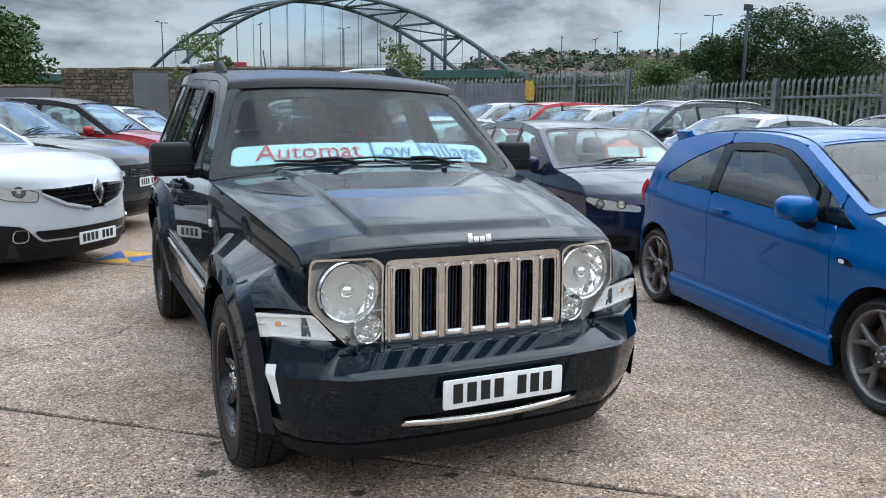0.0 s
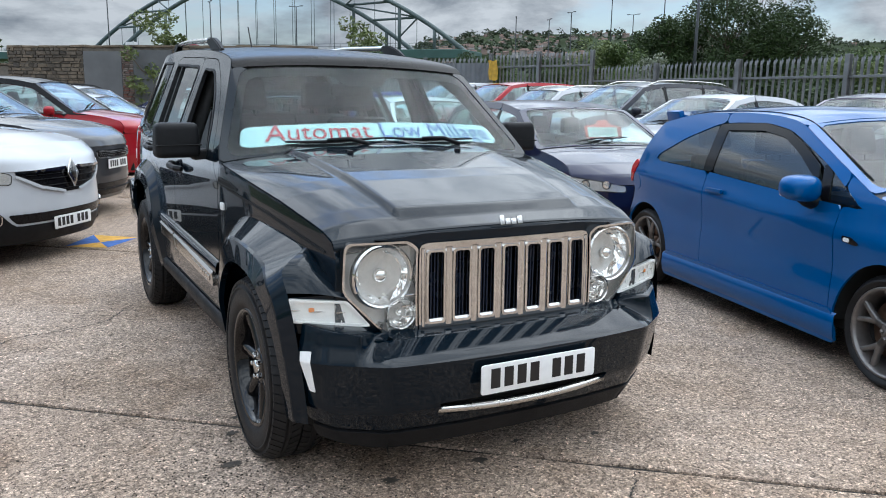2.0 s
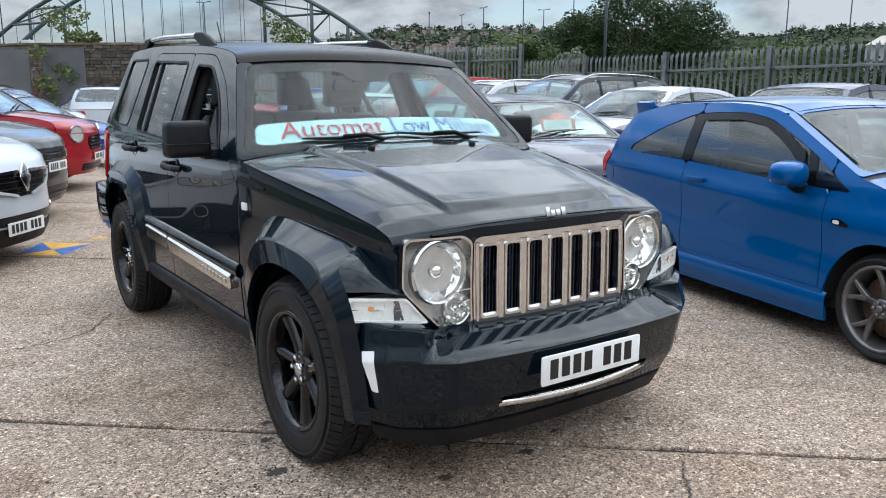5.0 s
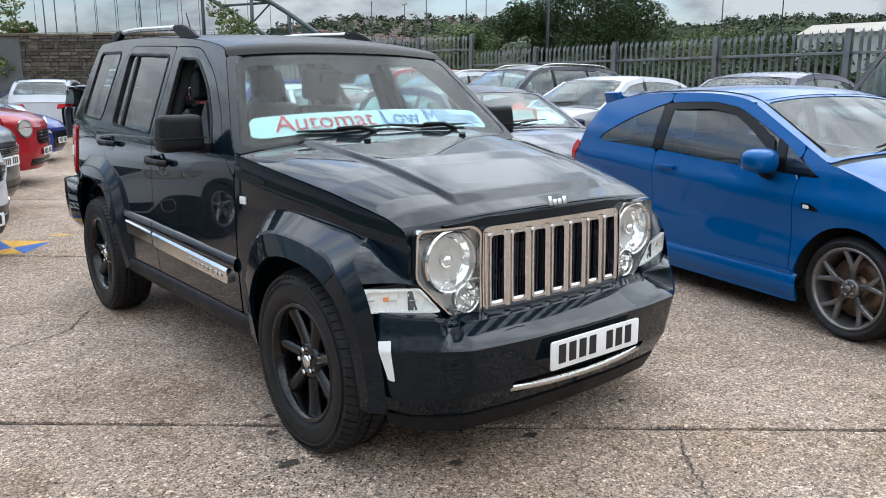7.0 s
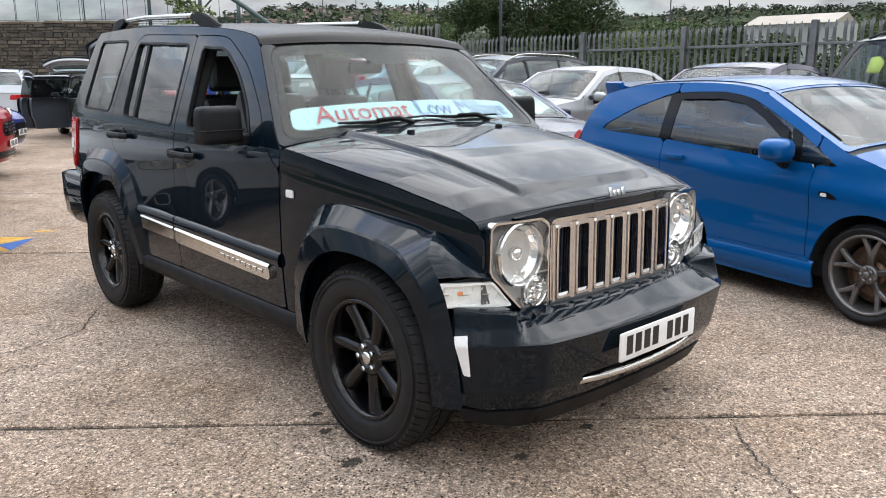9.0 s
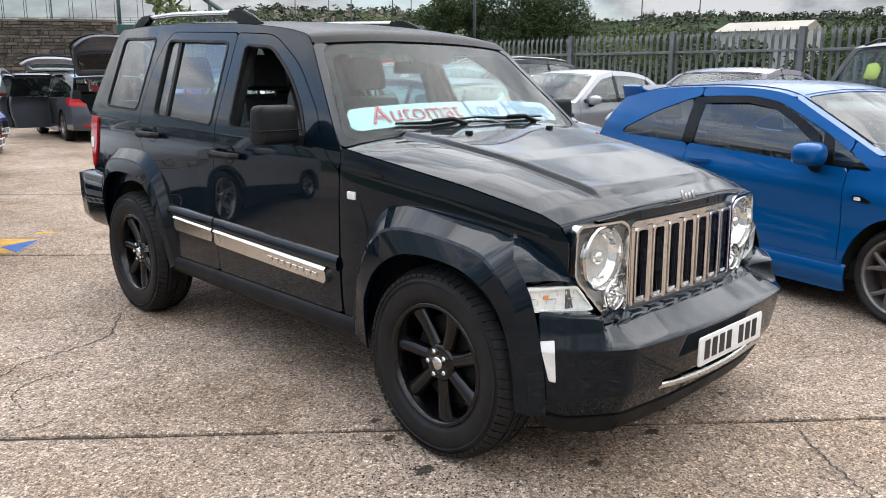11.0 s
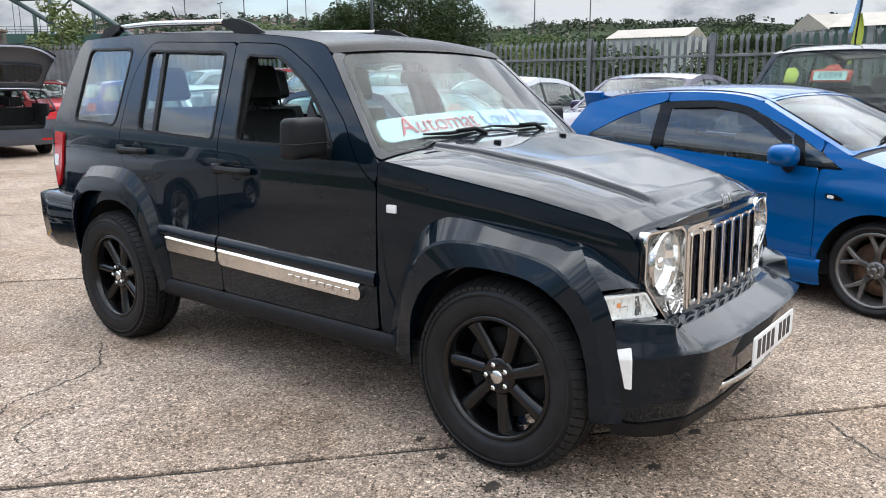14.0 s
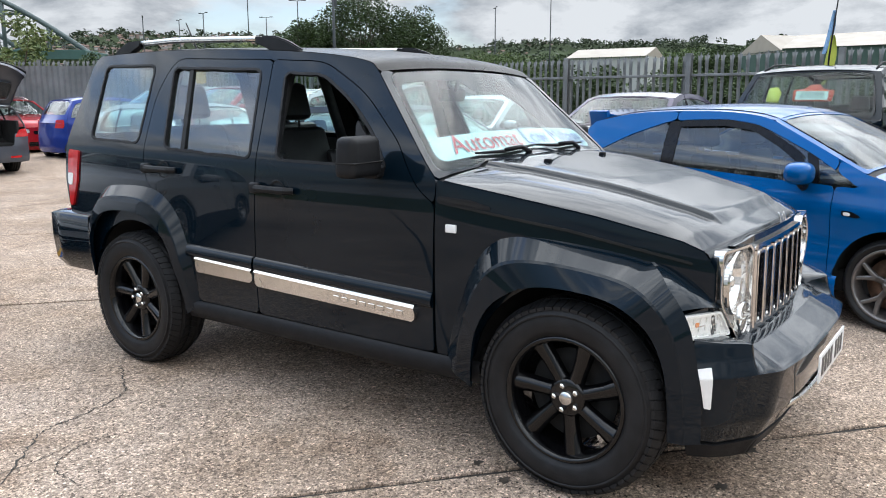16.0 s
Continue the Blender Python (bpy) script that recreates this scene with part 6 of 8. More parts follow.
        for host, y0, y1 in ((fd, -.728, .347), (rd, .361, .87)):
            zt = lambda y: np.interp(y, [-.82, .89], [.672, .716])
            rows = []
            for dz, dx in ((.02, 0.0), (.012, .014), (-.022, .022), (-.04, .018), (-.05, .0)):
                rows.append([(sg * (float(sh.width(y, zt(y) + dz)) + dx), y, float(zt(y)) + dz) for y in np.linspace(y0, y1, 16)])
            strip_loft("body_moulding", rows if sg > 0 else rows[::-1], paint, host)
        if sg < 0:
            for i in range(8):                       # raised maker's lettering as plain bars
                bm = bmesh.new()
                y = -.20 - i * .052
                rbox(bm, (.004, .036, .022), pose(-(float(sh.width(y, .6)) + .022), y, .605 + .0345 * (y + .2) - .006), .0015, 1)
                part("raised_bar", bm, M["chrome"], fd)
        # sill
        rows = []
        for z, dx in ((.43, .004), (.415, .022), (.36, .022), (.335, .01), (.33, -.08)):
            rows.append([(sg * (float(sh.width(y, z)) + dx), y, z) for y in np.linspace(-.95, .90, 24)])
        strip_loft("sill", rows if sg > 0 else rows[::-1], trim, car)
        # side repeater and vent
        bm = bmesh.new()
        rbox(bm, (.012, .052, .034), pose(sg * (float(sh.width(-.82, .97)) + .004), -.818, .968), .006)
        part("side_repeater", bm, M["plate"], car, "clear side repeater")
        panel("wing_vent", fillet([(-.748, 1.066), (-.748, 1.096), (-.90, 1.085), (-.99, 1.062), (-.99, 1.05)], .006), sf, trim, car, .015, .004, .006, 0, (), None, fl)
        panel("vent_slot", fillet([(-.755, 1.076), (-.755, 1.088), (-.90, 1.077), (-.97, 1.062), (-.96, 1.056)], .004), sf, M["seam"], car, .012, .006, .004, 0, (), None, fl)
        # the shut line of the bonnet along the wing
        panel("bonnet_seam", [(-.76, 1.064), (-1.30, .990), (-1.745, .903), (-1.745, .914), (-1.30, 1.001), (-.76, 1.075)], sf, M["seam"], car, .009, .0035, .003, 0, (), None, fl)
        # wheel arch flares
        for kind, (outer, inner, full) in dict(
                front=([(-.775, .40), (-.80, .50), (-.845, .64), (-.905, .80), (-.975, .91), (-1.08, .960), (-1.285, .955), (-1.56, .915), (-1.70, .860), (-1.785, .74), (-1.822, .58), (-1.838, .42), (-1.838, .30)],
                       [(-.925, .33), (-.935, .42), (-.965, .55), (-1.02, .67), (-1.10, .745), (-1.20, .79), (-1.33, .805), (-1.50, .792), (-1.605, .750), (-1.678, .68), (-1.722, .57), (-1.737, .44), (-1.737, .30)], .93),
                rear=([(.81, .40), (.835, .55), (.87, .72), (.96, .90), (1.08, .99), (1.2, 1.018), (1.4, 1.02), (1.60, .995), (1.70, .91), (1.76, .80), (1.80, .62), (1.81, .45)],
                      [(.905, .35), (.905, .47), (.93, .60), (.985, .72), (1.07, .81), (1.18, .86), (1.36, .878), (1.54, .86), (1.645, .80), (1.71, .70), (1.75, .58), (1.765, .45)], .925)).items():
            n = 44
            O, I = resample(outer, n), resample(inner, n)
            rows = []
            for k, (t, fx) in enumerate(((0.0, None), (0.43, .80), (0.49, .865), (0.75, .955), (1.0, 1.03), (1.0, .70))):
                row = []
                for i, (o, q) in enumerate(zip(O, I)):
                    p = o + (q - o) * t
                    push = full - (.06 * max(0, i / (n - 1) - .68) / .32 if kind == "front" else .05 * max(0, i / (n - 1) - .82) / .18) - .05 * max(0, 1 - i / (.16 * n))
                    wb_ = float(sh.width(o[0], o[1]))
                    if kind == "front":           # at the nose the flare stands clear of the body
                        wb_ += (push - .045 - wb_) * min(1, max(0, (-1.60 - o[0]) / .12))
                    x = wb_ - .004 if fx is None else wb_ + (push - wb_) * fx
                    row.append((sg * x, p[0], p[1]))
                rows.append(row)
            strip_loft("arch_flare", rows if sg < 0 else rows[::-1], paint, car, creases=(1, 2, 4) if sg < 0 else (1, 3, 4))
            if kind == "front":                   # the flare's top runs on over the indicator to the lamp
                edge = [Vector(p) for p, o in zip(rows[0], O) if o[0] < -1.50 and o[1] > .752]
                first, lamp = edge[0], Vector((sg * .668, -1.845, .752))
                wing = Vector((sg * (float(sh.width(-1.74, .86)) - .004), -1.74, .862))
                m_ = len(edge) - 1
                inner_ = [first * (1 - t) ** 2 + wing * 2 * t * (1 - t) + lamp * t * t for t in (i / m_ for i in range(m_ + 1))]
                rows = []
                for k in range(7):
                    t = k / 6
                    rows.append([tuple(a.lerp(b, t) + Vector((0, -.012, .010)) * math.sin(math.pi * t) * min(1, i / 3)) for i, (a, b) in enumerate(zip(edge, inner_))])
                strip_loft("flare_nose", rows if sg > 0 else rows[::-1], paint, car)
        well(car, sg * .82, sg * .50, ya, .37, .462, .36)
        well(car, sg * .83, sg * .50, yb, .37, .468, .36)
        for yc, turn in ((ya, 0.0), (yb, 0.0)):
            wheel(car, sg * .797, yc, .374, .225, .240, "blade", M["blackrim"], sg, turn, 7, M["chrome"])
        # tail lamp, rear bumper end
        panel("tail_lamp", fillet([(2.0, .85), (2.035, .86), (2.03, 1.19), (1.905, 1.185), (1.93, 1.0)], .012), sf, M["tail"], car, .02, .012, .03, 0, (), None, fl, "red tail lamp")
        panel("reverse_lens", fillet([(1.985, .98), (2.033, .98), (2.033, 1.05), (1.965, 1.05)], .008), sf, M["plate"], car, .02, .015, .01, 0, (), None, fl)
        # roof rails
        bm = bmesh.new()
        rx = lambda y: sg * (float(sh.width(y, np.interp(y, [0, 2], [1.70, 1.75]))) - .055)
        rz = lambda y: float(np.interp(y, [.05, .5, 1.25, 2.0], [1.70, 1.73, 1.757, 1.75]))
        prof = [(y, rz(y) + .052) for y in np.linspace(.55, 1.66, 10)]
        tube(bm, [(rx(y), y, z) for y, z in prof], .016, 8)
        rail = part("roof_rail", bm, M["satin"], car, "silver roof rail")
        for ys in ((.27, .36, .46, .60), (1.90, 1.82, 1.74, 1.60)):
            bm = bmesh.new()
            rows = []
            for y, h0, h1, hw in zip(ys, (-.01, -.01, -.01, .035), (.008, .045, .068, .070), (.016, .022, .022, .02)):
                x, z = rx(y), rz(y)
                rows.append([bm.verts.new((x + q * hw * (1 if b == 0 else .7), y, z + (h0 if b == 0 else h1))) for q, b in ((-1, 0), (1, 0), (1, 1), (-1, 1))])
            for a, b in zip(rows, rows[1:]):
                for k in range(4):
                    bm.faces.new((a[k], a[(k + 1) % 4], b[(k + 1) % 4], b[k]))
            bm.faces.new(rows[0])
            bm.faces.new(rows[-1][::-1])
            bmesh.ops.recalc_face_normals(bm, faces=bm.faces)
            bmesh.ops.bevel(bm, geom=list(bm.edges), offset=.006, segments=2, affect="EDGES")
            part("rail_foot", bm, trim, rail, "black plastic foot")
        # mirror
        mi = empty("door_mirror")
        mi.parent = fd
        mi.matrix_local = pose(sg * .985, -.44, 1.247, 0, 0, -6 * sg)
        bm = bmesh.new()
        vs = rbox(bm, (.215, .105, .168), pose(0, 0, 0), .034, 4, (.94, .86))
        part("mirror_shell", bm, trim, mi, angle=50)
        bm = bmesh.new()
        rbox(bm, (.213, .1, .006), pose(0, -.004, -.022), .002, 1)
        part("mirror_groove", bm, M["seam"], mi)
        bm = bmesh.new()
        rbox(bm, (.14, .075, .05), pose(-sg * .14, .0, -.068, 0, sg * 4), .016, 3)
        rbox(bm, (.05, .11, .06), pose(-sg * .175, -.01, -.075), .015, 2)
        part("mirror_arm", bm, trim, mi)
        bm = bmesh.new()
        rbox(bm, (.165, .004, .11), pose(0, .045, -.01), .0)
        part("mirror_glass", bm, M["reflector"], mi)

    # bonnet, screen, roof
    def band(s0, s1, k0=1.0, k1=None, r=0.0):
        k1 = k0 if k1 is None else k1
        a, b = W2 * k0 - .004, W2 * k1 - .004
        return fillet([(-a, s0), (a, s0), (b, s1), (-b, s1)], r)
    bon = panel("bonnet", band(-.004, mk[1] - .03), top, paint, car, .011, .002, .03, .002)
    panel("cowl", band(mk[1] - .06, mk[1] + .05, .98), top, trim, car, .03, -.014, .01)
    sc = fillet([(-W2 * .955, mk[1] + .025), (W2 * .955, mk[1] + .025), (W2 * .93, mk[2] - .012), (-W2 * .93, mk[2] - .012)], [.06, .06, .07, .07])
    ft = mk[2] - .072
    inn = fillet([(-W2 * .905, mk[1] + .075), (W2 * .905, mk[1] + .075), (W2 * .875, ft), (.19, ft), (.13, ft - .075), (-.13, ft - .075), (-.19, ft), (-W2 * .875, ft)], [.07, .07, .07, .05, .04, .04, .05, .07])
    panel("screen_pillar", band(mk[1], mk[2]), top, paint, car, ST, 0, .03, 0, [sc])
    panel("screen_border", sc, top, M["frit"], car, .02, -.007, .004, 0, [inn])
    panel("windscreen", sc, top, M["screen"], car, ST, -.003, .004)
    panel("roof", band(mk[2], mk[3]), top, M["dullroof"], car, ST, .001, .03, label="weathered black roof skin")
    panel("headlining", band(mk[2] + .05, mk[3] - .03, .94), top, M["lining"], car, .08, -.06, 0)
    rg = fillet([(-W2 * .82, mk[3] + .10), (W2 * .82, mk[3] + .10), (W2 * .84, mk[3] + .50), (-W2 * .84, mk[3] + .50)], .06)
    panel("tailgate", band(mk[3], mk[4]), top, paint, car, .04, 0, .02, .002, [rg])
    panel("rear_window", rg, top, M["glass"], car, .05, -.004, .004)
    for sx in (-1, 1):                                # washer jets
        bm = bmesh.new()
        x, y, z = [float(np.ravel(q)[0]) for q in top(np.array([sx * .30]), np.array([mk[1] - .2]))]
        rbox(bm, (.024, .03, .016), pose(x, y, z + .007), .005, 2)
        part("washer_jet", bm, trim, bon)
    # front lip of the bonnet
    nf = sh.nose()
    rows = []
    for dz, dy, k in ((.004, .012, 1.0), (-.006, -.004, 1.0), (-.024, -.012, 1.0), (-.048, -.006, .997), (-.056, .02, .99)):
        row = []
        for a in np.linspace(-1, 1, 41):
            zc = .95 + .062 * .6 * (1 - abs(a) ** 2.4)
            row.append((a * .702 * k, -1.868 + .05 * abs(a) ** 2.4 + dy + .03, zc + dz))
        rows.append(row)
    strip_loft("bonnet_lip", rows, paint, bon)
    for i, (cx, w, h) in enumerate(((-.041, .022, .040), (-.014, .024, .026), (.013, .024, .026), (.041, .024, .034))):   # maker's badge as plain bars
        bm = bmesh.new()
        rbox(bm, (w, .006, h), pose(cx + .004, -1.872, 1.0 + (h - .03) * .5, -18), .004, 2)
        part("badge_bar", bm, M["chrome"], bon)

    # nose panel with grille and lamp openings
    gr = fillet([(-.392, .612), (.392, .612), (.392, .928), (.365, .938), (-.365, .938), (-.392, .928)], .01)
    hl = lambda s: fillet([(s * x, z) for x, z in ([(-.680, .952), (-.440, .950), (-.398, .922), (-.398, .604), (-.530, .610), (-.682, .772)] if s > 0 else [(-.682, .772), (-.530, .610), (-.398, .604), (-.398, .922), (-.440, .950), (-.680, .952)])], [.03, .02, .02, .02, .03, .03])
    fe = sh.fu[-1] - .004
    panel("nose_panel", [(-fe, .50), (fe, .50), (fe, .945), (.35, .972), (-.35, .972), (-fe, .945)], nf, paint, car, ST, -.004, .03, 0, [gr, hl(1), hl(-1)])
    slots = [fillet([(k * .1085 - .036, .632), (k * .1085 + .036, .632), (k * .1085 + .036, .908), (k * .1085 - .036, .908)], .016) for k in range(-3, 4)]
    grille = panel("grille", gr, nf, M["chrome"], car, .013, .012, .03, 0, slots, label="chrome seven-slot grille")
    for s in slots:
        panel("slot_rim", s, nf, M["chrome"], grille, .008, .02, .03, -.0055, [s])
    for k in range(-3, 5):                            # rounded chrome bars between the slots
        bm = bmesh.new()
        x = max(-.381, min(.381, (k - .5) * .1085))
        w_ = .0165 if -3 < k < 4 else .008
        rows = []
        for zz in np.linspace(.622, .918, 9):
            y_ = float(sh.nose_y(zz)) + .05 * (abs(x) / .7) ** 2.4
            rows.append([(x + w_ * math.cos(a), y_ - .0115 - .008 * math.sin(a), zz) for a in np.linspace(0, math.pi, 9)])
        bm.free()
        strip_loft("grille_bar", rows[::-1], M["chrome"], grille)
    for k, s in zip(range(-3, 4), slots):
        panel("slot_back", s, nf, M["seam"], grille, .03, -.05, 0, -.01)
        bm = bmesh.new()
        xs_ = k * .1085
        ys_ = float(sh.nose_y(.64)) + .05 * (abs(xs_) / .7) ** 2.4
        rbox(bm, (.064, .034, .016), pose(xs_, ys_ + .002, .636, -24), .003, 1)
        part("slot_sill", bm, M["chrome"], grille)
        for q in (-.021, -.007, .007, .021):
            bm = bmesh.new()
            x = k * .1085 + q
            rbox(bm, (.006, .03, .28), pose(x, float(sh.nose_y(.77)) + .05 * (abs(x) / .7) ** 2.4 + .028, .77), .002, 1)
            part("slot_vane", bm, M["vane"], grille)
    # headlamps
    for s in (1, -1):
        h = panel("headlamp", hl(s), nf, M["lampbody"], car, .02, -.045, .0, 0, label="clear square headlamp with chrome rim")
        panel("lamp_rim", hl(s), nf, M["chrome"], h, .009, .014, .07, -.001, [fillet([((x - s * -.54) * .95 + s * -.54, (z - .79) * .955 + .79) for x, z in hl(s)], 0)])
        for (cx, cz, r, dep) in ((-.532, .822, .112, .085), (-.462, .678, .056, .05)):
            yb_ = float(sh.nose_y(cz)) + .05 * (abs(cx) / .7) ** 2.4
            at = lambda v, d=0.0: Vector((s * cx + v[1], yb_ + d + v[0], cz + v[2]))
            rngl = random.Random(int(r * 1000))
            bm = bmesh.new()
            rings = lathe(bm, [(.010 + dep * (1 - t * t), r * .95 * t + .010 * (1 - t)) for t in np.linspace(1, .14, 7)], 20)
            for ring in rings[1:]:
                for v in ring:
                    v.co.x += rngl.uniform(-.0085, .0085)
            for v in bm.verts:
                v.co = at(v.co)
            bmesh.ops.recalc_face_normals(bm, faces=bm.faces)
            part("reflector_bowl", bm, M["reflector"], h, smooth=False)
            bm = bmesh.new()
            lathe(bm, [(.016, r * .94), (-.006, r * .97), (-.010, r * 1.03), (-.004, r * 1.09), (.014, r * 1.12)], 32)
            for v in bm.verts:
                v.co = at(v.co)
            bmesh.ops.recalc_face_normals(bm, faces=bm.faces)
            part("bowl_ring", bm, M["chrome"], h)
            bm = bmesh.new()
            lathe(bm, [(.004, .001), (.006, r * .13), (.014, r * .22), (.034, r * .24), (.036, r * .16), (dep, r * .15)], 16)
            for v in bm.verts:
                v.co = at(v.co)
            part("bulb_shield", bm, M["reflector"], h)
        for zz in (.66, .70, .74):
            bm = bmesh.new()
            rbox(bm, (.06, .01, .008), pose(s * -.425, float(sh.nose_y(zz)) + .03, zz), .002, 1)
            part("lamp_rib", bm, M["chrome"], h)
        panel("lens", hl(s), nf, M["lens"], h, .03, .006, .004, .004)

    # wing noses with the indicators
    for s in (-1, 1):
        def wn_(u, v, s=s):
            # u across from the lamp out to the flare, v height
            t = (u - .56) / .36
            return s * u, -1.835 + .10 * np.clip(t, 0, 1.3) ** 1.6 + 0 * v, v + 0 * u
        body = fillet([(.54, .625), (.862, .625), (.868, .757), (.70, .765), (.685, .755)], .01)
        panel("wing_nose", body, wn_, paint, car, .02, .0, .02, 0, (), None, s < 0)
        ind = fillet([(.866, .757), (.664, .742), (.578, .640), (.858, .670)] if s > 0 else [(.858, .670), (.578, .640), (.664, .742), (.866, .757)], .012)
        cen = np.mean(ind, 0)
        inner = [tuple(cen + (np.array(p) - cen) * (.91, .80)) for p in ind]
        h = panel("indicator", ind, wn_, M["clearwhite"], car, .012, .006, .006, 0, (), None, s < 0, "clear indicator lamp")
        panel("indicator_rim", ind, wn_, M["clearwhite"], h, .007, .017, .012, 0, [inner], None, s < 0)
        for q in np.linspace(.64, .85, 7):
            panel("rib", inner, wn_, M["clearwhite"], h, .007, .011, .005, .0, (), lambda u, v, q=q: np.abs(u - q + (v - .7) * .25) - .0022, s < 0)
        panel("rib", inner, wn_, M["chrome"], h, .007, .011, .005, .0, (), lambda u, v: np.abs(v - .702 - (u - .72) * .09) - .002, s < 0)
        panel("bulb", fillet([(.776, .704), (.796, .704), (.796, .722), (.776, .721)], .006), wn_, M["amber"], h, .008, .008, .002, 0, (), None, s < 0)
        panel("lens", ind, wn_, M["lens"], h, .03, .019, .004, .002, (), None, s < 0)

    # front bumper
    plan = resample([(0, -2.082), (.3, -2.075), (.54, -2.049), (.60, -2.034), (.645, -2.006), (.72, -1.955), (.80, -1.892), (.862, -1.80), (.885, -1.70)], 90)
    pu = np.concatenate([[0], np.cumsum(np.linalg.norm(np.diff(plan, axis=0), axis=1))])
    tang = np.gradient(plan, axis=0)
    tang /= np.linalg.norm(tang, axis=1, keepdims=True)
    UE = pu[-1]
    BE = UE - .118                                   # where the bumper meets the flare

    def bump_surf(u, z):
        U = np.abs(u)
        zs = [.18, .24, .30, .36, .541, .545, .602, .65, .70]
        d0 = np.interp(z, zs, [.13, .098, .066, .034, 0, .004, .135, .17, .20])
        d1 = np.interp(z, zs, [.13, .098, .066, .034, 0, .001, .020, .030, .046])
        k = np.clip((U - .66) / .05, 0, 1)
        d = d0 + (d1 - d0) * k * k * (3 - 2 * k)
        x, y = np.interp(U, pu, plan[:, 0]), np.interp(U, pu, plan[:, 1])
        tx, ty = np.interp(U, pu, tang[:, 0]), np.interp(U, pu, tang[:, 1])
        return np.sign(u) * (x - ty * d), y + tx * d, z + 0 * u
    mid = fillet([(-.36, .318), (.36, .318), (.40, .375), (-.40, .375)], .015)
    top_u, top_z = [0, .64, .70, .74, .95, UE], [.602, .602, .640, .648, .668, .674]
    half = [(u, float(np.interp(u, top_u, top_z))) for u in (BE, .85, .74, .70, .67, .64)]
    ends = [(-BE, .30)] + [(-u, z) for u, z in half] + half[::-1] + [(BE, .30), (.8, .275), (-.8, .275)]
    bp = panel("front_bumper", ends, bump_surf, paint, car, .014, 0, .03, 0, [mid], lambda u, z: z - .5415)
    panel("bumper_ledge", ends, bump_surf, paint, bp, .011, 0, .02, 0, (), lambda u, z: .5415 - z)
    panel("intake", mid, bump_surf, M["seam"], bp, .04, -.04, 0, -.01)
    # raised end blocks under the indicators
    for s in (-1, 1):
        rows = []
        us = np.linspace(.64, BE, 26)
        F = [np.array([float(np.ravel(q)[0]) for q in bump_surf(np.array([u]), np.array([np.interp(u, top_u, top_z) - .002]))]) for u in us]
        for t in (0, .04, .5, 1.0):
            row = []
            for u, f in zip(us, F):
                k = (u - .64) / (UE - .64)
                bx = .575 + .31 * k
                back = np.array((bx, -1.83 + .10 * max(0, (bx - .56) / .36) ** 1.6, np.interp(u, [.64, .68, UE], [.602, .643, .678])))
                p = f + (back - f) * t
                row.append((s * p[0], p[1], p[2] + (.003 if 0 < t < 1 else 0)))
            rows.append(row)
        strip_loft("bumper_end", rows if s < 0 else rows[::-1], paint, bp)
    bm = bmesh.new()
    tube(bm, [(x, -2.046 + .10 * abs(x / .42) ** 2.2 * .42, .334 + .012 * abs(x / .42) ** 2) for x in np.linspace(-.385, .385, 19)], .016, 8)
    part("bright_bar", bm, M["satin"], bp)
    lip = [(-BE, .225), (-.7, .19), (.7, .19), (BE, .225), (BE, .285), (.8, .262), (-.8, .262), (-BE, .285)]
    panel("lower_lip", lip, bump_surf, trim, bp, .025, .004, .05)
    # shelf between bumper and grille
    rows = []
    for t in np.linspace(0, 1, 6):
        row = []
        for a in np.linspace(-1, 1, 31):
            x = a * (.65 - .02 * t)
            yf = -1.950 + (np.interp(abs(x), plan[:, 0], plan[:, 1]) + 2.082)
            yb2 = -1.855
            row.append((x, yf + (yb2 - yf) * t, .601 + .016 * t - .003 * math.sin(math.pi * t) ** 2))
        rows.append(row)
    strip_loft("bumper_shelf", rows[::-1], paint, bp)
    for s in (-1, 1):
        q = UE - .155
        poly = [(s * (q - .034), .425), (s * (q - .008), .430), (s * (q + .026), .574), (s * (q - .024), .580)]
        panel("side_reflector", fillet(poly if s > 0 else poly[::-1], .003), bump_surf, M["plate"], bp, .005, .002, .004, label="white side reflector")
    plate(car, (.006, -2.096, .459), .52, .113)
    # underside, rear bumper
    bm = bmesh.new()
    rbox(bm, (1.5, 3.5, .14), pose(0, .1, .40), .03)
    rbox(bm, (1.1, .3, .16), pose(0, -1.75, .34), .03)
    tube(bm, [(-.72, ya, .36), (.72, ya, .36)], .04, 8)
    tube(bm, [(-.72, yb, .36), (.72, yb, .36)], .05, 8)
    part("chassis", bm, M["under"], car)
    rplan = lambda y: 0
    rows = []
    for z, d in ((.46, .05), (.52, .01), (.66, 0), (.80, .0), (.815, .03), (.815, .12)):
        row = []
        for t in np.linspace(-1, 1, 33):
            a = abs(t)
            x = np.sign(t) * min(.885, a * 1.35 * .885)
            y = 2.235 - .03 * (abs(x) / .885) ** 4 if a < .74 else 2.205 - (a - .74) / .26 * .42
            row.append((x - np.sign(x) * d * (1 if a > .7 else 0), y - d * (1 if a < .8 else 0), z))
        rows.append(row)
    strip_loft("rear_bumper", rows[::-1], paint, car)
    bm = bmesh.new()
    tube(bm, [(.03, 1.84, 1.77), (.03, 1.86, 1.80), (.03, 1.97, 1.99)], [.016, .007, .004], 6)
    part("aerial", bm, trim, car)

    # inside
    bm = bmesh.new()
    rbox(bm, (1.5, .46, .26), pose(0, -.44, 1.04), .06, 3)
    rbox(bm, (.36, .22, .08), pose(-.37, -.33, 1.17), .03, 3)
    part("dashboard", bm, trim, car)
    sw = bmesh.new()
    q = pose(-.37, -.10, 1.09, 66)
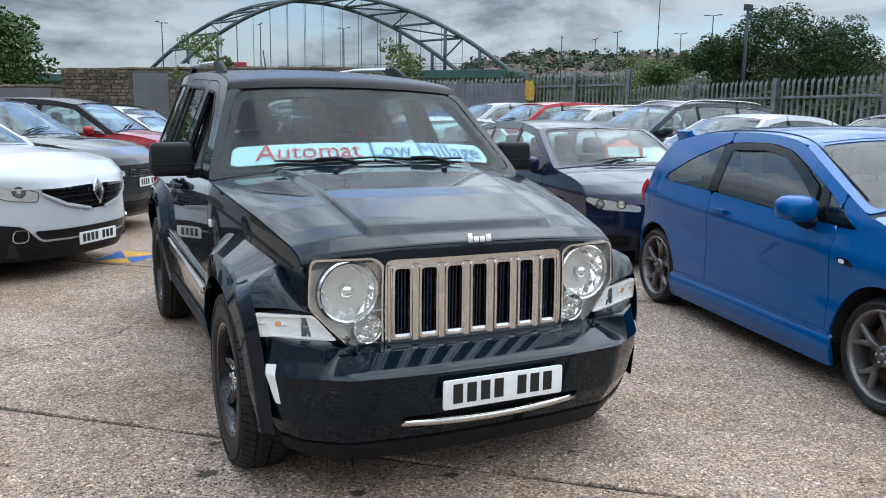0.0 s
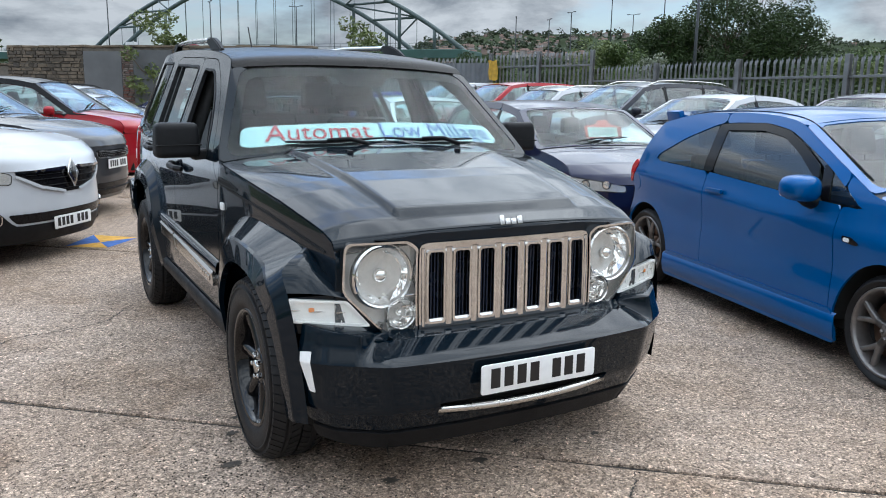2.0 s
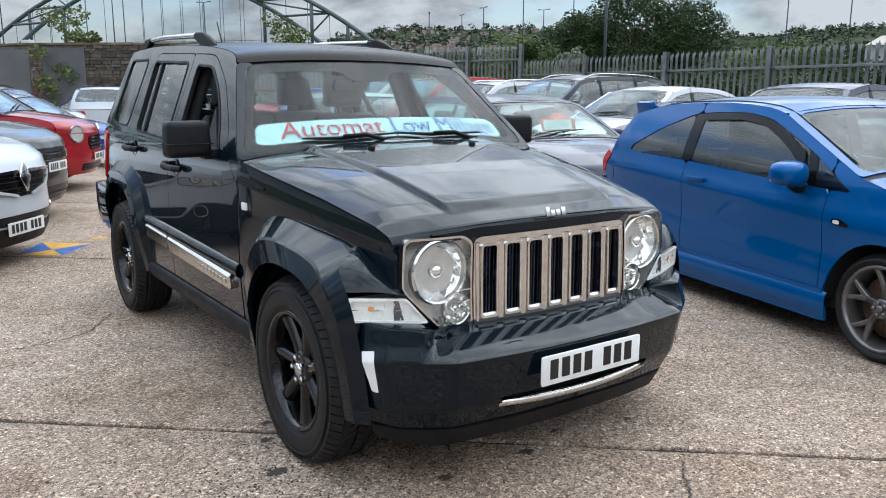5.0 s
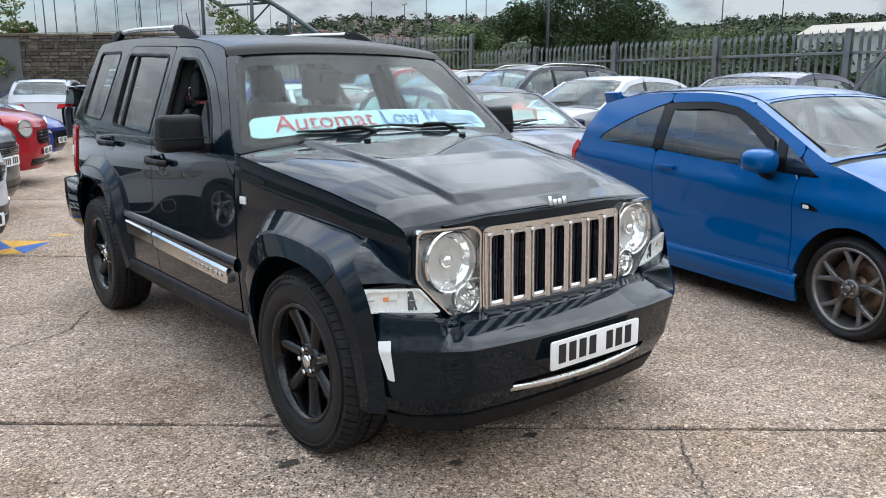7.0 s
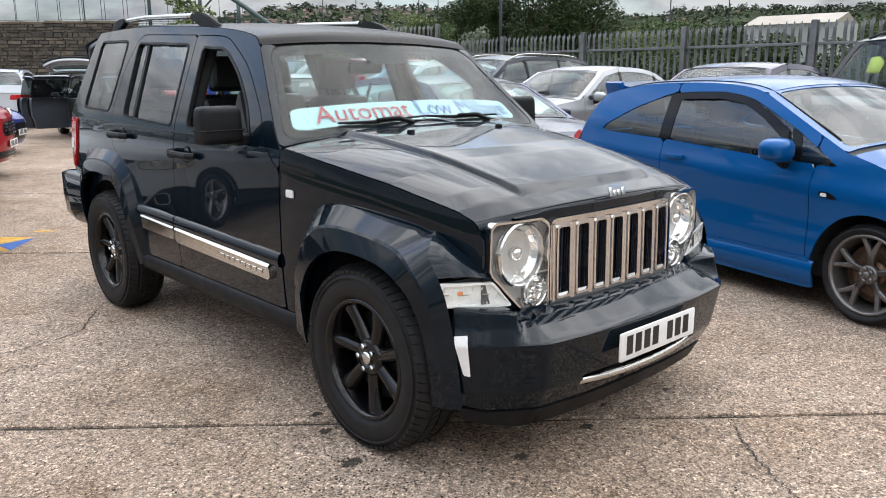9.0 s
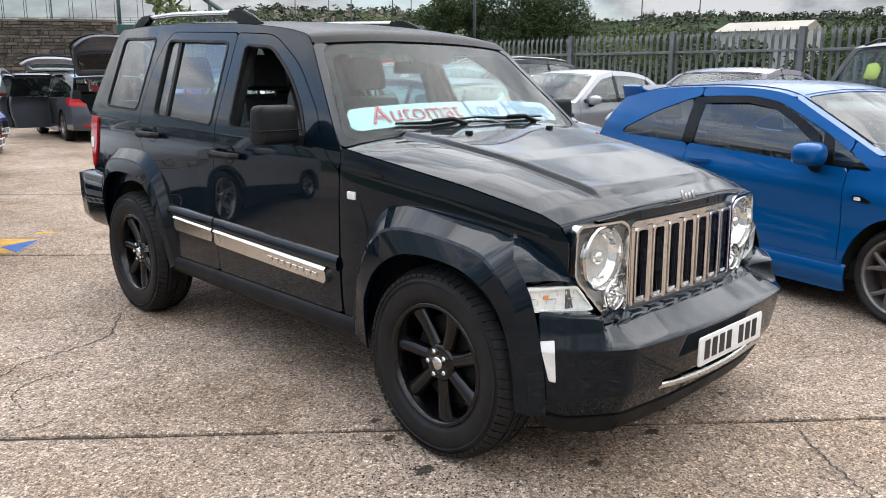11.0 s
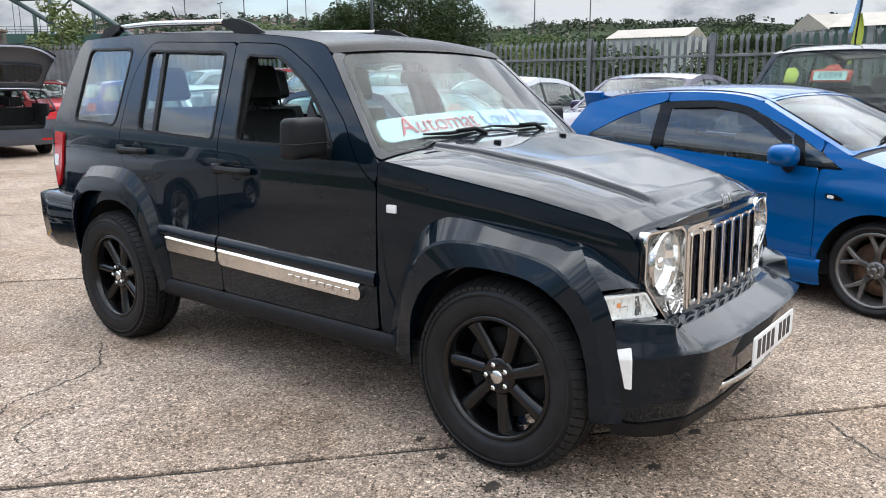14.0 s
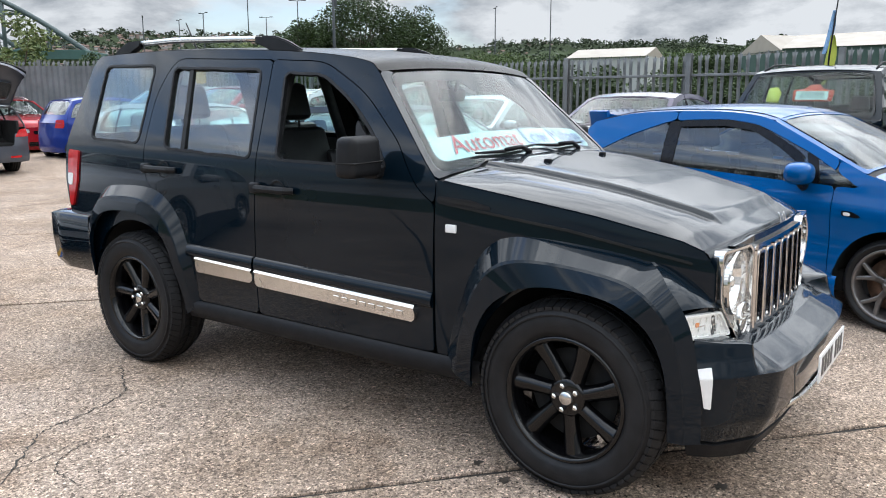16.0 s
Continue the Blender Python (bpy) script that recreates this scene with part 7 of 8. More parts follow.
    tube(sw, [q @ Vector((.185 * math.cos(t), .185 * math.sin(t), 0)) for t in np.linspace(0, 2 * math.pi, 29)], .015, 6, False)
    tube(sw, [q @ Vector((-.17, 0, 0)), q @ Vector((.17, 0, 0))], .018, 6)
    rbox(sw, (.15, .12, .05), q, .02)
    part("steering_wheel", sw, trim, car)
    for x, y in ((-.37, .20), (.37, .20), (-.40, 1.02), (.40, 1.02)):
        seat(car, x, y, .70, M["seat"])
    seat(car, 0, 1.02, .70, M["seat"], head=False)
    bm = bmesh.new()
    rbox(bm, (.22, .03, .065), pose(0, -.22, 1.50, 10), .02)
    tube(bm, [(0, -.24, 1.52), (0, -.27, 1.60)], .01)
    part("rear_view_mirror", bm, trim, car)
    for s in (-1, 1):
        for y in (.35, 1.25):
            bm = bmesh.new()
            tube(bm, [(s * .76, y - .02, 1.15), (s * .675, y, 1.4), (s * .575, y + .01, 1.66)], .035, 8)
            part("inner_pillar", bm, M["cloth"], car)
    # wipers
    tp = lambda u, s: Vector([float(np.ravel(q)[0]) for q in top(np.array([u]), np.array([s]))])
    n = Vector((0, -.7, .7))
    for (u0, u1) in ((-.12, -.55), (.42, -.02)):
        bm = bmesh.new()
        a, b = tp(u0, mk[1] + .03), tp(u1, mk[1] + .075)
        c = a.lerp(b, .52)
        tube(bm, [a + n * .005, a.lerp(b, .25) + n * .04, c + n * .028], [.012, .011, .009], 6)
        tube(bm, [tp(u0 + .10, mk[1] + .075) + n * .012, c + n * .016, b + n * .012], [.005, .009, .005], 6)
        part("wiper", bm, trim, car)
    # banners behind the screen
    for (u0, u1, txt, ink, sx) in ((-.77, .01, "Automat", "redink", 1.08), (-.01, .72, "Low Millage", "blueink", .97)):
        s0, s1 = mk[1] + .082, mk[1] + .212
        bn = panel("screen_banner", fillet([(u0, s0), (u1, s0), (u1, s1), (u0, s1)], [.025, .004, .004, .025] if len(txt) < 9 else [.004, .02, .02, .004]), top, M["banner"], None, .04, -.015 if len(txt) < 9 else -.012, .001, label="pale blue paper banner lettered %s behind the windscreen" % txt)
        tagged(bn, category="banner", kind="thing")
        a, b = tp((u0 + u1) / 2 - .3, (s0 + s1) / 2), tp((u0 + u1) / 2 + .3, (s0 + s1) / 2)
        ex = (b - a).normalized()
        up = (tp((u0 + u1) / 2, s1) - tp((u0 + u1) / 2, s0)).normalized()
        nz = ex.cross(up).normalized()
        up = nz.cross(ex)
        c = tp((u0 + u1) / 2 + (.025 if len(txt) < 9 else -.02), (s0 + s1) / 2)
        m = Matrix.Translation(c - nz * .008) @ Matrix((ex, up, nz)).transposed().to_4x4()
        tx = text_mesh("lettering", txt, .150, M[ink], bn, Matrix.Identity(4), .0004, 1.0, sx)
        me = tx.data
        # follow the curve of the glass
        for v in me.vertices:
            u, w = v.co.x + (u0 + u1) / 2 + (.025 if len(txt) < 9 else -.02), v.co.y + (s0 + s1) / 2 + .004
            p = tp(u, w)
            v.co = p - nz * .009 + nz * v.co.z
    return car


off_road_car()


# ---- the fleet ----
def placed(nose, deg, fo, wb, z=0.0):
    """The pose of a car from the middle of its nose and its heading."""
    f = Vector((math.sin(radians(deg)), -math.cos(radians(deg))))
    c = Vector(nose) - f * (fo + wb / 2)
    return car_pose(c.x, c.y, deg, z)


def fleet(kind, name, nose, deg, paint, label, L=4.3, W=1.8, H=1.46, wb=2.6, fo=0.85, z=0.0, shell=None, **kw):
    sh = shell_of(kind, L, W, H, wb, fo, **(shell or {}))
    return build_car(name, placed(nose, deg, fo, wb, z), sh, M[paint], label, **kw)


def on_nose(sh, u, z, off=0.0):
    f = sh.nose()
    p = np.array([float(np.ravel(q)[0]) for q in f(np.array([u]), np.array([z]))])
    return Vector(p) + Vector((0, -off, 0))


def price_card(car_name, m, text, card, label):
    """A price card behind a windscreen, facing along local -y."""
    c = tagged(empty("price_card", m), label, "price card", kind="thing")
    bm = bmesh.new()
    prism(bm, fillet([(-.24, -.11), (.24, -.11), (.26, .04), (.12, .06), (.07, .13), (-.05, .12), (-.10, .07), (-.25, .05)], .02), .004, pose(0, 0, 0, 90))
    part("card", bm, M[card], c)
    bm = bmesh.new()
    rbox(bm, (.40, .004, .12), pose(-.01, -.008, -.03), 0)
    part("number_field", bm, M["field"], c)
    text_mesh("lettering", text, .115, M["ink"], c, pose(-.01, -.011, -.03, 90), .0005, 1.05, 1.0)
    return c


def fuel_cap(car, sh, y, z, sg, paint):
    panel("fuel_flap", circle(y, z, .075, 20), sh.side(sg), paint, car, .02, .003, .006, 0, (), None, sg < 0)


def upper_band(car, sh, mat):
    """Pillars and roof edge in a second colour."""
    for sg in (-1, 1):
        panel("roof_arch", sh.side_outline(), sh.side(sg), mat, car, .05, .003, .006, 0, [sh.dlo()], lambda y, z: sh.bz(y) + .025 - z, sg < 0)


# bright blue hot hatch
def hatch_extra(car, sh):
    for sg in (-1, 1):
        sf, fl = sh.side(sg), sg < 0
        bar = lambda y, z: np.interp(z, [.9, 1.15], [-.735, -.665])
        panel("quarter_pillar", HATCH_DLO, sf, M["gloss"], car, .025, .0, .012, .001, (), lambda y, z: np.abs(y - bar(y, z)) - .035, fl)
        panel("wind_deflector", [(.385, 1.318), (0, 1.332), (-.24, 1.298), (-.43, 1.215), (-.61, 1.115), (-.645, 1.03), (-.60, 1.045), (-.41, 1.165), (-.22, 1.255), (0, 1.285), (.385, 1.272)][::-1], sf, M["gloss"], car, .02, .012, .01, 0, (), None, fl, "smoked plastic wind deflector")
        panel("wing_indicator", fillet([(-1.03, .725), (-.93, .735), (-.93, .765), (-.99, .765), (-1.06, .735)], .008), sf, M["gloss"], car, .015, .005, .006, 0, (), None, fl)
        panel("indicator_lens", fillet([(-.99, .736), (-.945, .738), (-.945, .758), (-.985, .757)], .004), sf, M["plate"], car, .012, .009, .004, 0, (), None, fl)
        fuel_cap(car, sh, 1.42, .815, sg, M["blue"])
        rows = []
        for z, dx in ((.315, .0), (.30, .016), (.235, .026), (.17, .022), (.145, .0)):
            rows.append([(sg * (float(sh.width(y, z)) + dx), y, z + .015 * math.cos(y)) for y in np.linspace(-.93, .92, 20)])
        strip_loft("side_skirt", rows if sg > 0 else rows[::-1], M["blue"], car)
        panel("tail_lamp", fillet([(1.42, .97), (1.50, .82), (1.54, .80), (1.54, .94), (1.47, 1.0)], .02), sf, M["tail"], car, .02, .008, .02, 0, (), None, fl)
    top = sh.top()
    for sg in (-1, 1):
        line = []
        for q in np.linspace(sh.marks[1] + .12, sh.marks[3] - .05, 26):
            x, y, z = [float(np.ravel(v)[0]) for v in top(np.array([sg * sh.W2 * .90]), np.array([q]))]
            line.append((x, y, z + .001))
        bm = bmesh.new()
        tube(bm, line, .0045, 6)
        part("roof_gutter", bm, M["seam"], car)
    bm = bmesh.new()
    rows = []
    for t in np.linspace(-1, 1, 17):
        x = t * .60
        y = 1.46 - .13 * abs(t) ** 3
        rows.append([bm.verts.new((x, y - .30, 1.375 - .03 * t * t)), bm.verts.new((x, y - .06, 1.40 - .02 * t * t)), bm.verts.new((x, y, 1.385 - .03 * t * t)), bm.verts.new((x, y - .03, 1.335 - .04 * t * t)), bm.verts.new((x, y - .22, 1.33 - .05 * t * t))])
    for a, b in zip(rows, rows[1:]):
        for i in range(5):
            bm.faces.new((a[i], a[(i + 1) % 5], b[(i + 1) % 5], b[i]))
    bm.faces.new(rows[0][::-1])
    bm.faces.new(rows[-1])
    for q in (0, -1):
        sgn = -1 if q == 0 else 1
    for sgn in (-1, 1):
        rbox(bm, (.05, .20, .15), pose(sgn * .605, 1.27, 1.325, 0, sgn * 18), .02, 2)
    part("roof_spoiler", bm, M["blue"], car)


HATCH_DLO = fillet([(-1.03, .912), (-.44, .935), (.43, .985), (1.10, 1.008), (1.175, 1.035), (.84, 1.20), (.51, 1.315), (.30, 1.332), (0, 1.338), (-.24, 1.305), (-.43, 1.225), (-.68, 1.115)][::-1], [.05, .08, .08, .05, .05, .05, .08, .02, .02, .0, .0, .01])
hatch_shell = Shell(1.713, [(-2.06, .64), (-2.0, .70), (-1.75, .80), (-1.45, .885), (-1.22, .955), (-1.04, 1.005)], [(-1.04, 1.005), (-.70, 1.165), (-.34, 1.335)], [(-.34, 1.335), (-.20, 1.368), (.05, 1.392), (.4, 1.395), (.85, 1.372), (1.22, 1.30)],
              [(1.22, 1.30), (1.42, 1.05), (1.60, .86), (1.70, .74)], [(0.12, -1.96), (.3, -2.06), (.45, -2.07), (.64, -2.06)], [(.15, 1.72), (.4, 1.80), (.55, 1.79), (.74, 1.70)],
              [(-2.1, .86), (-1.0, .905), (0, .955), (1.2, 1.02), (1.8, 1.03)], 2.511, bow=(.34, 3.0), rbow=(.22, 3.0), tum=.36, sill=.05, taper=(.06, .07), crown=(.035, .06, .055, .06), low=.17)
build_car("hatchback", car_pose(3.31, -1.06, -14.1), hatch_shell, M["blue"], "bright blue three-door hot hatch with grey alloys and roof spoiler", wheels=(.305, .215, .238, "twin", "alloy", 5), doors=[-.86, .44], step=.035,
          window_cut=HATCH_DLO, mirror_size=(.225, .15, .155), lamp=[[(.42, .58), (.98, .64), (1.1, .78), (.9, .78), (.5, .66)]], grille=[[(-.4, .3), (.4, .3), (.45, .5), (-.45, .5)]], plate_z=.42, extra=hatch_extra, glass="darkglass", arch_k=1.17,
          seats=[(-.36, -.02, False), (.36, -.02, False), (-.34, .72, True), (.34, .72, True)])


# white crossover
def crossover_extra(car, sh):
    bm = bmesh.new()
    p = on_nose(sh, 0, .765, .02)
    outer = [(0, .125), (.078, 0), (0, -.125), (-.078, 0)]
    prism(bm, [(x, z) for x, z in outer], .02, Matrix.Translation(p) @ pose(0, 0, 0, 84), .006)
    part("diamond_badge", bm, M["chrome"], car)
    bm = bmesh.new()
    prism(bm, [(x * .42, z * .42) for x, z in outer], .004, Matrix.Translation(p + Vector((0, -.021, 0))) @ pose(0, 0, 0, 84))
    part("badge_core", bm, M["ink"], car)
    nf = sh.nose()
    for s in (-1, 1):
        c = panel("fog_lamp", circle(s * .80, .42, .072, 20, .062), nf, M["chrome"], car, .02, .022, .03, 0, [circle(s * .80, .42, .058, 20, .048)])
        panel("fog_lens", circle(s * .80, .42, .058, 20, .048), nf, M["lampbody"], c, .03, .006, 0)
        st = [(s * .07, .80), (s * .61, .795), (s * .61, .812), (s * .07, .83)]
        panel("bright_strip", st if s > 0 else st[::-1], nf, M["chrome"], car, .02, .022, .012)
        st = [(s * .10, .600), (s * .40, .660), (s * .61, .765), (s * .60, .785), (s * .38, .682), (s * .10, .622)]
        panel("grille_edge", st if s > 0 else st[::-1], nf, M["white"], car, .015, .02, .012)


fleet("cuv", "crossover", (-1.24, 3.34), 52, "white", "white crossover with diamond badge and black lower bumper", L=4.45, W=1.84, H=1.61, wb=2.65, fo=.93, cladding=True, step=.04, wheels=(.345, .225, .235, "five", "brightalloy", 5),
      shell=dict(bow=(.40, 2.8), low=.2),
      lamp=[[(.64, .70), (.85, .715), (1.14, .80), (1.22, .88), (.98, .865), (.72, .82), (.62, .79)]],
      grille=[[(-.60, .770), (-.40, .67), (-.12, .605), (.12, .605), (.40, .67), (.60, .770), (.59, .805), (-.59, .805)], [(-.62, .375), (.62, .375), (.70, .455), (-.70, .455)]],
      lower=[(-1.15, .20), (1.15, .20), (1.15, .50), (.98, .525), (.78, .50), (.68, .40), (.62, .355), (-.62, .355), (-.68, .40), (-.78, .50), (-.98, .525), (-1.15, .50)], plate_z=.345, extra=crossover_extra)


def mesh_grille_extra(car, sh):
    nf = sh.nose()
    tgt = [(-.44, .705), (-.12, .69), (.12, .69), (.44, .705), (.46, .79), (.10, .765), (-.10, .765), (-.46, .79)]
    g = panel("grille_rim", tgt, nf, M["chrome"], car, .015, .02, .02, -.006, [tgt])
    for i in range(-11, 12):
        for j in range(4):
            u, z = i * .038 + (.019 if j % 2 else 0), .708 + j * .021
            bm = bmesh.new()
            p = on_nose(sh, u, z, .014)
            rbox(bm, (.022, .006, .008), Matrix.Translation(p), 0)
            part("mesh_link", bm, M["chrome"], g)


fleet("cuv", "crossover", (-.55, 6.06), 60, "grey", "dark grey crossover with a chrome-edged mesh grille", L=4.45, W=1.84, H=1.66, wb=2.65, fo=.9, step=.045,
      shell=dict(bow=(.38, 2.8)), lamp=[[(.48, .70), (.85, .71), (1.15, .77), (1.2, .83), (.9, .82), (.5, .78)]], grille=[[(-.44, .70), (.44, .70), (.46, .79), (-.46, .79)], [(-.62, .25), (.62, .25), (.66, .40), (-.66, .40)]], plate_z=.62, extra=mesh_grille_extra)


def round_lamp_extra(car, sh):
    upper_band(car, sh, M["gloss"])
    nf = sh.nose()
    for s in (-1, 1):
        h = panel("headlamp", circle(s * .64, .80, .135, 26, .125), nf, M["lampbody"], car, .025, .004, .02, label="round clear headlamp")
        panel("lamp_rim", circle(s * .64, .80, .14, 26, .13), nf, M["chrome"], h, .015, .016, .02, 0, [circle(s * .64, .80, .12, 26, .11)])
        panel("lens", circle(s * .64, .80, .13, 26, .12), nf, M["lens"], h, .03, .012, 0)
    for z in (.58, .63, .68, .73):
        panel("grille_bar", [(-.36, z), (.36, z), (.36, z + .016), (-.36, z + .016)], nf, M["chrome"], car, .03, .022, .012)


fleet("suv", "crossover", (.50, 9.05), 66, "deepred", "deep red small crossover with black roof and round headlamps", L=4.1, W=1.79, H=1.60, wb=2.595, fo=.78, z=.06, roofmat=M["gloss"], cladding=True, wheels=(.335, .205, .22, "five", "alloy", 5), step=.045,
      shell=dict(bow=(.36, 2.8)), grille=[[(-.36, .565), (.36, .565), (.40, .66), (.36, .765), (-.36, .765), (-.40, .66)], [(-.55, .26), (.55, .26), (.55, .36), (-.55, .36)]], plate_z=.45, extra=round_lamp_extra)
fleet("hatch", "hatchback", (1.62, 12.85), 60, "royal", "royal blue small hatchback with silver roof arches", L=3.95, W=1.74, H=1.42, wb=2.47, fo=.8, roofmat=M["silver"], step=.05,
      shell=dict(bow=(.34, 2.8)), lamp=[[(.40, .56), (.80, .57), (1.05, .64), (1.08, .69), (.5, .65)]], grille=[[(-.38, .28), (.38, .28), (.42, .60), (-.42, .60)], [(.55, .26), (.85, .28), (.85, .38), (.55, .36)]], plate_z=.42, extra=lambda car, sh: upper_band(car, sh, M["silver"]))
fleet("suv", "crossover", (1.6, 16.5), 50, "silver", "silver crossover with dark roof rails", L=4.4, H=1.6, rails=True, step=.06, lamp=[[(.45, .70), (1.0, .74), (1.05, .82), (.45, .78)]], grille=[[(-.4, .6), (.4, .6), (.42, .76), (-.42, .76)]])
fleet("hatch", "hatchback", (1.3, 21.6), 60, "white", "white hatchback parked near the stone wall", L=4.2, step=.07, lamp=[[(.45, .6), (.95, .63), (1.0, .72), (.45, .68)]], grille=[[(-.4, .5), (.4, .5), (.4, .64), (-.4, .64)]])


def navy_extra(car, sh):
    top = sh.top()
    hy, hz = [float(q) for q in sh.prof(sh.marks[1] - .1)]
    a = radians(52)

    def up(u, s):
        x, y, z = top(u, s)
        dy, dz = y - hy, z - hz
        return x, hy + dy * math.cos(a) - dz * -math.sin(a) * 1.0, hz - dy * math.sin(a) + dz * math.cos(a)
    W = sh.W2
    panel("raised_bonnet", [(-W * .9, .08), (W * .9, .08), (W * .9, sh.marks[1] - .1), (-W * .9, sh.marks[1] - .1)], up, M["navy"], car, .08, 0, .03, back=True)


fleet("hatch", "hatchback", (.9, 22.4), -104, "navy", "navy hatchback with its bonnet raised", L=4.1, H=1.45, step=.07, extra=navy_extra, tails=[[(.45, .78), (.9, .78), (.95, .95), (.5, .93)]])
fleet("suv", "crossover", (4.55, 24.4), 158, "white", "white off-roader with roof rails and red lamps", L=4.4, H=1.62, rails=True, step=.06, tails=[[(.42, .82), (.95, .82), (1.0, .95), (.45, .95)]])


# slate grey estate with everything open
def turned(surf, ox, oy, deg):
    c, s = math.cos(radians(deg)), math.sin(radians(deg))

    def f(u, v):
        x, y, z = surf(u, v)
        dx, dy = x - ox, y - oy
        return ox + c * dx - s * dy, oy + s * dx + c * dy, z
    return f


def estate_extra(car, sh):
    sf = sh.side(1)
    out = sh.side_outline()
    dl = sh.dlo()
    r = .33
    arches = [arch(-sh.wb / 2, r, r * 1.13), arch(sh.wb / 2, r, r * 1.13)]
    for nm, a, b, deg in (("front_door", -sh.wb / 2 + .42, .12, -60), ("rear_door", .12, sh.wb / 2 - .3, -64)):
        hx = float(sh.width(a, .7))
        tf = turned(sf, hx, a, deg)
        clip = lambda y, z, a=a, b=b: np.maximum(a - y, y - b) + .003
        d = panel(nm, out, tf, M["midgrey"], car, .05, 0, .07, 0, arches + [dl], clip, False, "open grey door")
        panel("door_lining", out, tf, M["trim"], d, .05, -.07, .02, .02, arches + [dl], lambda y, z, a=a, b=b: np.maximum(np.maximum(a - y, y - b) + .003, z - sh.bz(y) - .01), True)
        panel("door_glass", dl, tf, M["privacy"], d, .06, -.03, 0, .0, (), clip, False)
    top = sh.top()
    m3, m4 = sh.marks[3], sh.marks[4]
    hy, hz = [float(q) for q in sh.prof(m3)]
    a = radians(112)

    def up(u, s):
        x, y, z = top(u, s)
        dy, dz = (y - hy) * 1.5, (z - hz) * 1.5
        return x, hy + dy * math.cos(a) - dz * math.sin(a), hz + dy * math.sin(a) + dz * math.cos(a) + .02
    W = sh.W2
    gate = [(-W * .92, m3 + .02), (W * .92, m3 + .02), (W * .96, m4), (-W * .96, m4)]
    g2 = fillet([(-W * .8, m3 + .1), (W * .8, m3 + .1), (W * .8, m3 + .38), (-W * .8, m3 + .38)], .05)
    t = panel("tailgate", fillet(gate, .05), up, M["midgrey"], car, .05, 0, .06, 0, [g2], None, False, "raised grey tailgate")
    panel("gate_lining", fillet(gate, .05), up, M["trim"], t, .06, -.06, .02, .02, [g2], None, True)
    panel("gate_window", g2, up, M["gateglass"], t, .06, -.03, 0)
    panel("gate_lamp", [(-.28, m3 + .44), (.28, m3 + .44), (.28, m3 + .47), (-.28, m3 + .47)], up, M["tail"], t, .05, -.085, .01, 0, (), None, True)
    bm = bmesh.new()
    rbox(bm, (W * 1.6, .9, .05), pose(0, sh.y1 - .6, .62), .01)
    rbox(bm, (W * 1.6, .06, .45), pose(0, sh.y1 - 1.0, .8), .01)
    for sx in (-1, 1):
        rbox(bm, (.05, .95, .5), pose(sx * W * .74, sh.y1 - .62, .86), .01)
    part("boot_floor", bm, M["under"], car)
    for s in (-1, 1):
        bm = bmesh.new()
        tube(bm, [(s * W * .72, hy - .1, hz - .15), (s * W * .74, hy + .02, hz + .35)], .012, 6)
        part("gas_strut", bm, M["trim"], car)


es = shell_of("estate", 4.77, 1.815, 1.47, 2.77, .95, low=.22)
build_car("estate_car", car_pose(4.50, 16.44, 173), es, M["midgrey"], "slate grey estate car with side doors and tailgate wide open", wheels=(.33, .215, .225, "five", "alloy", 5), rear_open=True, step=.05,
          no_side=(("front_door", 1), ("rear_door", 1)), tails=[[(.58, .78), (1.0, .78), (1.25, .90), (1.2, .97), (.75, .93)], [(.45, .36), (.72, .36), (.72, .40), (.45, .40)]], extra=estate_extra)


def open_gate_extra(car, sh):
    top = sh.top()
    m3, m4 = sh.marks[3], sh.marks[4]
    hy, hz = [float(q) for q in sh.prof(m3)]
    a = radians(80)

    def up(u, s):
        x, y, z = top(u, s)
        dy, dz = y - hy, z - hz
        return x, hy + dy * math.cos(a) - dz * math.sin(a), hz + dy * math.sin(a) + dz * math.cos(a) + .02
    W = sh.W2
    g2 = fillet([(-W * .78, m3 + .1), (W * .78, m3 + .1), (W * .8, m3 + .42), (-W * .8, m3 + .42)], .05)
    t = panel("tailgate", [(-W * .94, m3 + .02), (W * .94, m3 + .02), (W * .96, m4), (-W * .96, m4)], up, M["white"], car, .06, 0, .06, 0, [g2], None, False, "raised white tailgate")
    panel("gate_lining", [(-W * .94, m3 + .02), (W * .94, m3 + .02), (W * .96, m4), (-W * .96, m4)], up, M["cloth"], t, .06, -.06, .02, .01, [g2], None, True)
    panel("gate_window", g2, up, M["glass"], t, .06, -.03, 0)


fleet("suv", "crossover", (6.85, 24.75), 158, "white", "white off-roader with its tailgate raised", L=4.4, H=1.62, step=.06, rear_open=True, extra=open_gate_extra)
fleet("suv", "people_carrier", (8.1, 19.05), 2, "red", "red people carrier with roof rails and large headlamps", L=4.4, W=1.8, H=1.6, rails="bright", step=.05, shell=dict(bow=(.36, 2.8)),
      lamp=[[(.46, .66), (.80, .68), (1.15, .86), (1.1, .92), (.75, .84), (.46, .76)]], grille=[[(-.35, .62), (.35, .62), (.38, .72), (-.38, .72)], [(-.5, .3), (.5, .3), (.5, .42), (-.5, .42)]], plate_z=.5)
fleet("hatch", "hatchback", (10.9, 16.75), 84, "royal", "blue small hatchback beside the red carrier", L=3.9, W=1.7, H=1.6, wb=2.6, fo=.75, step=.05, tails=[[(.5, .85), (.8, .85), (.8, 1.05), (.55, 1.05)]])


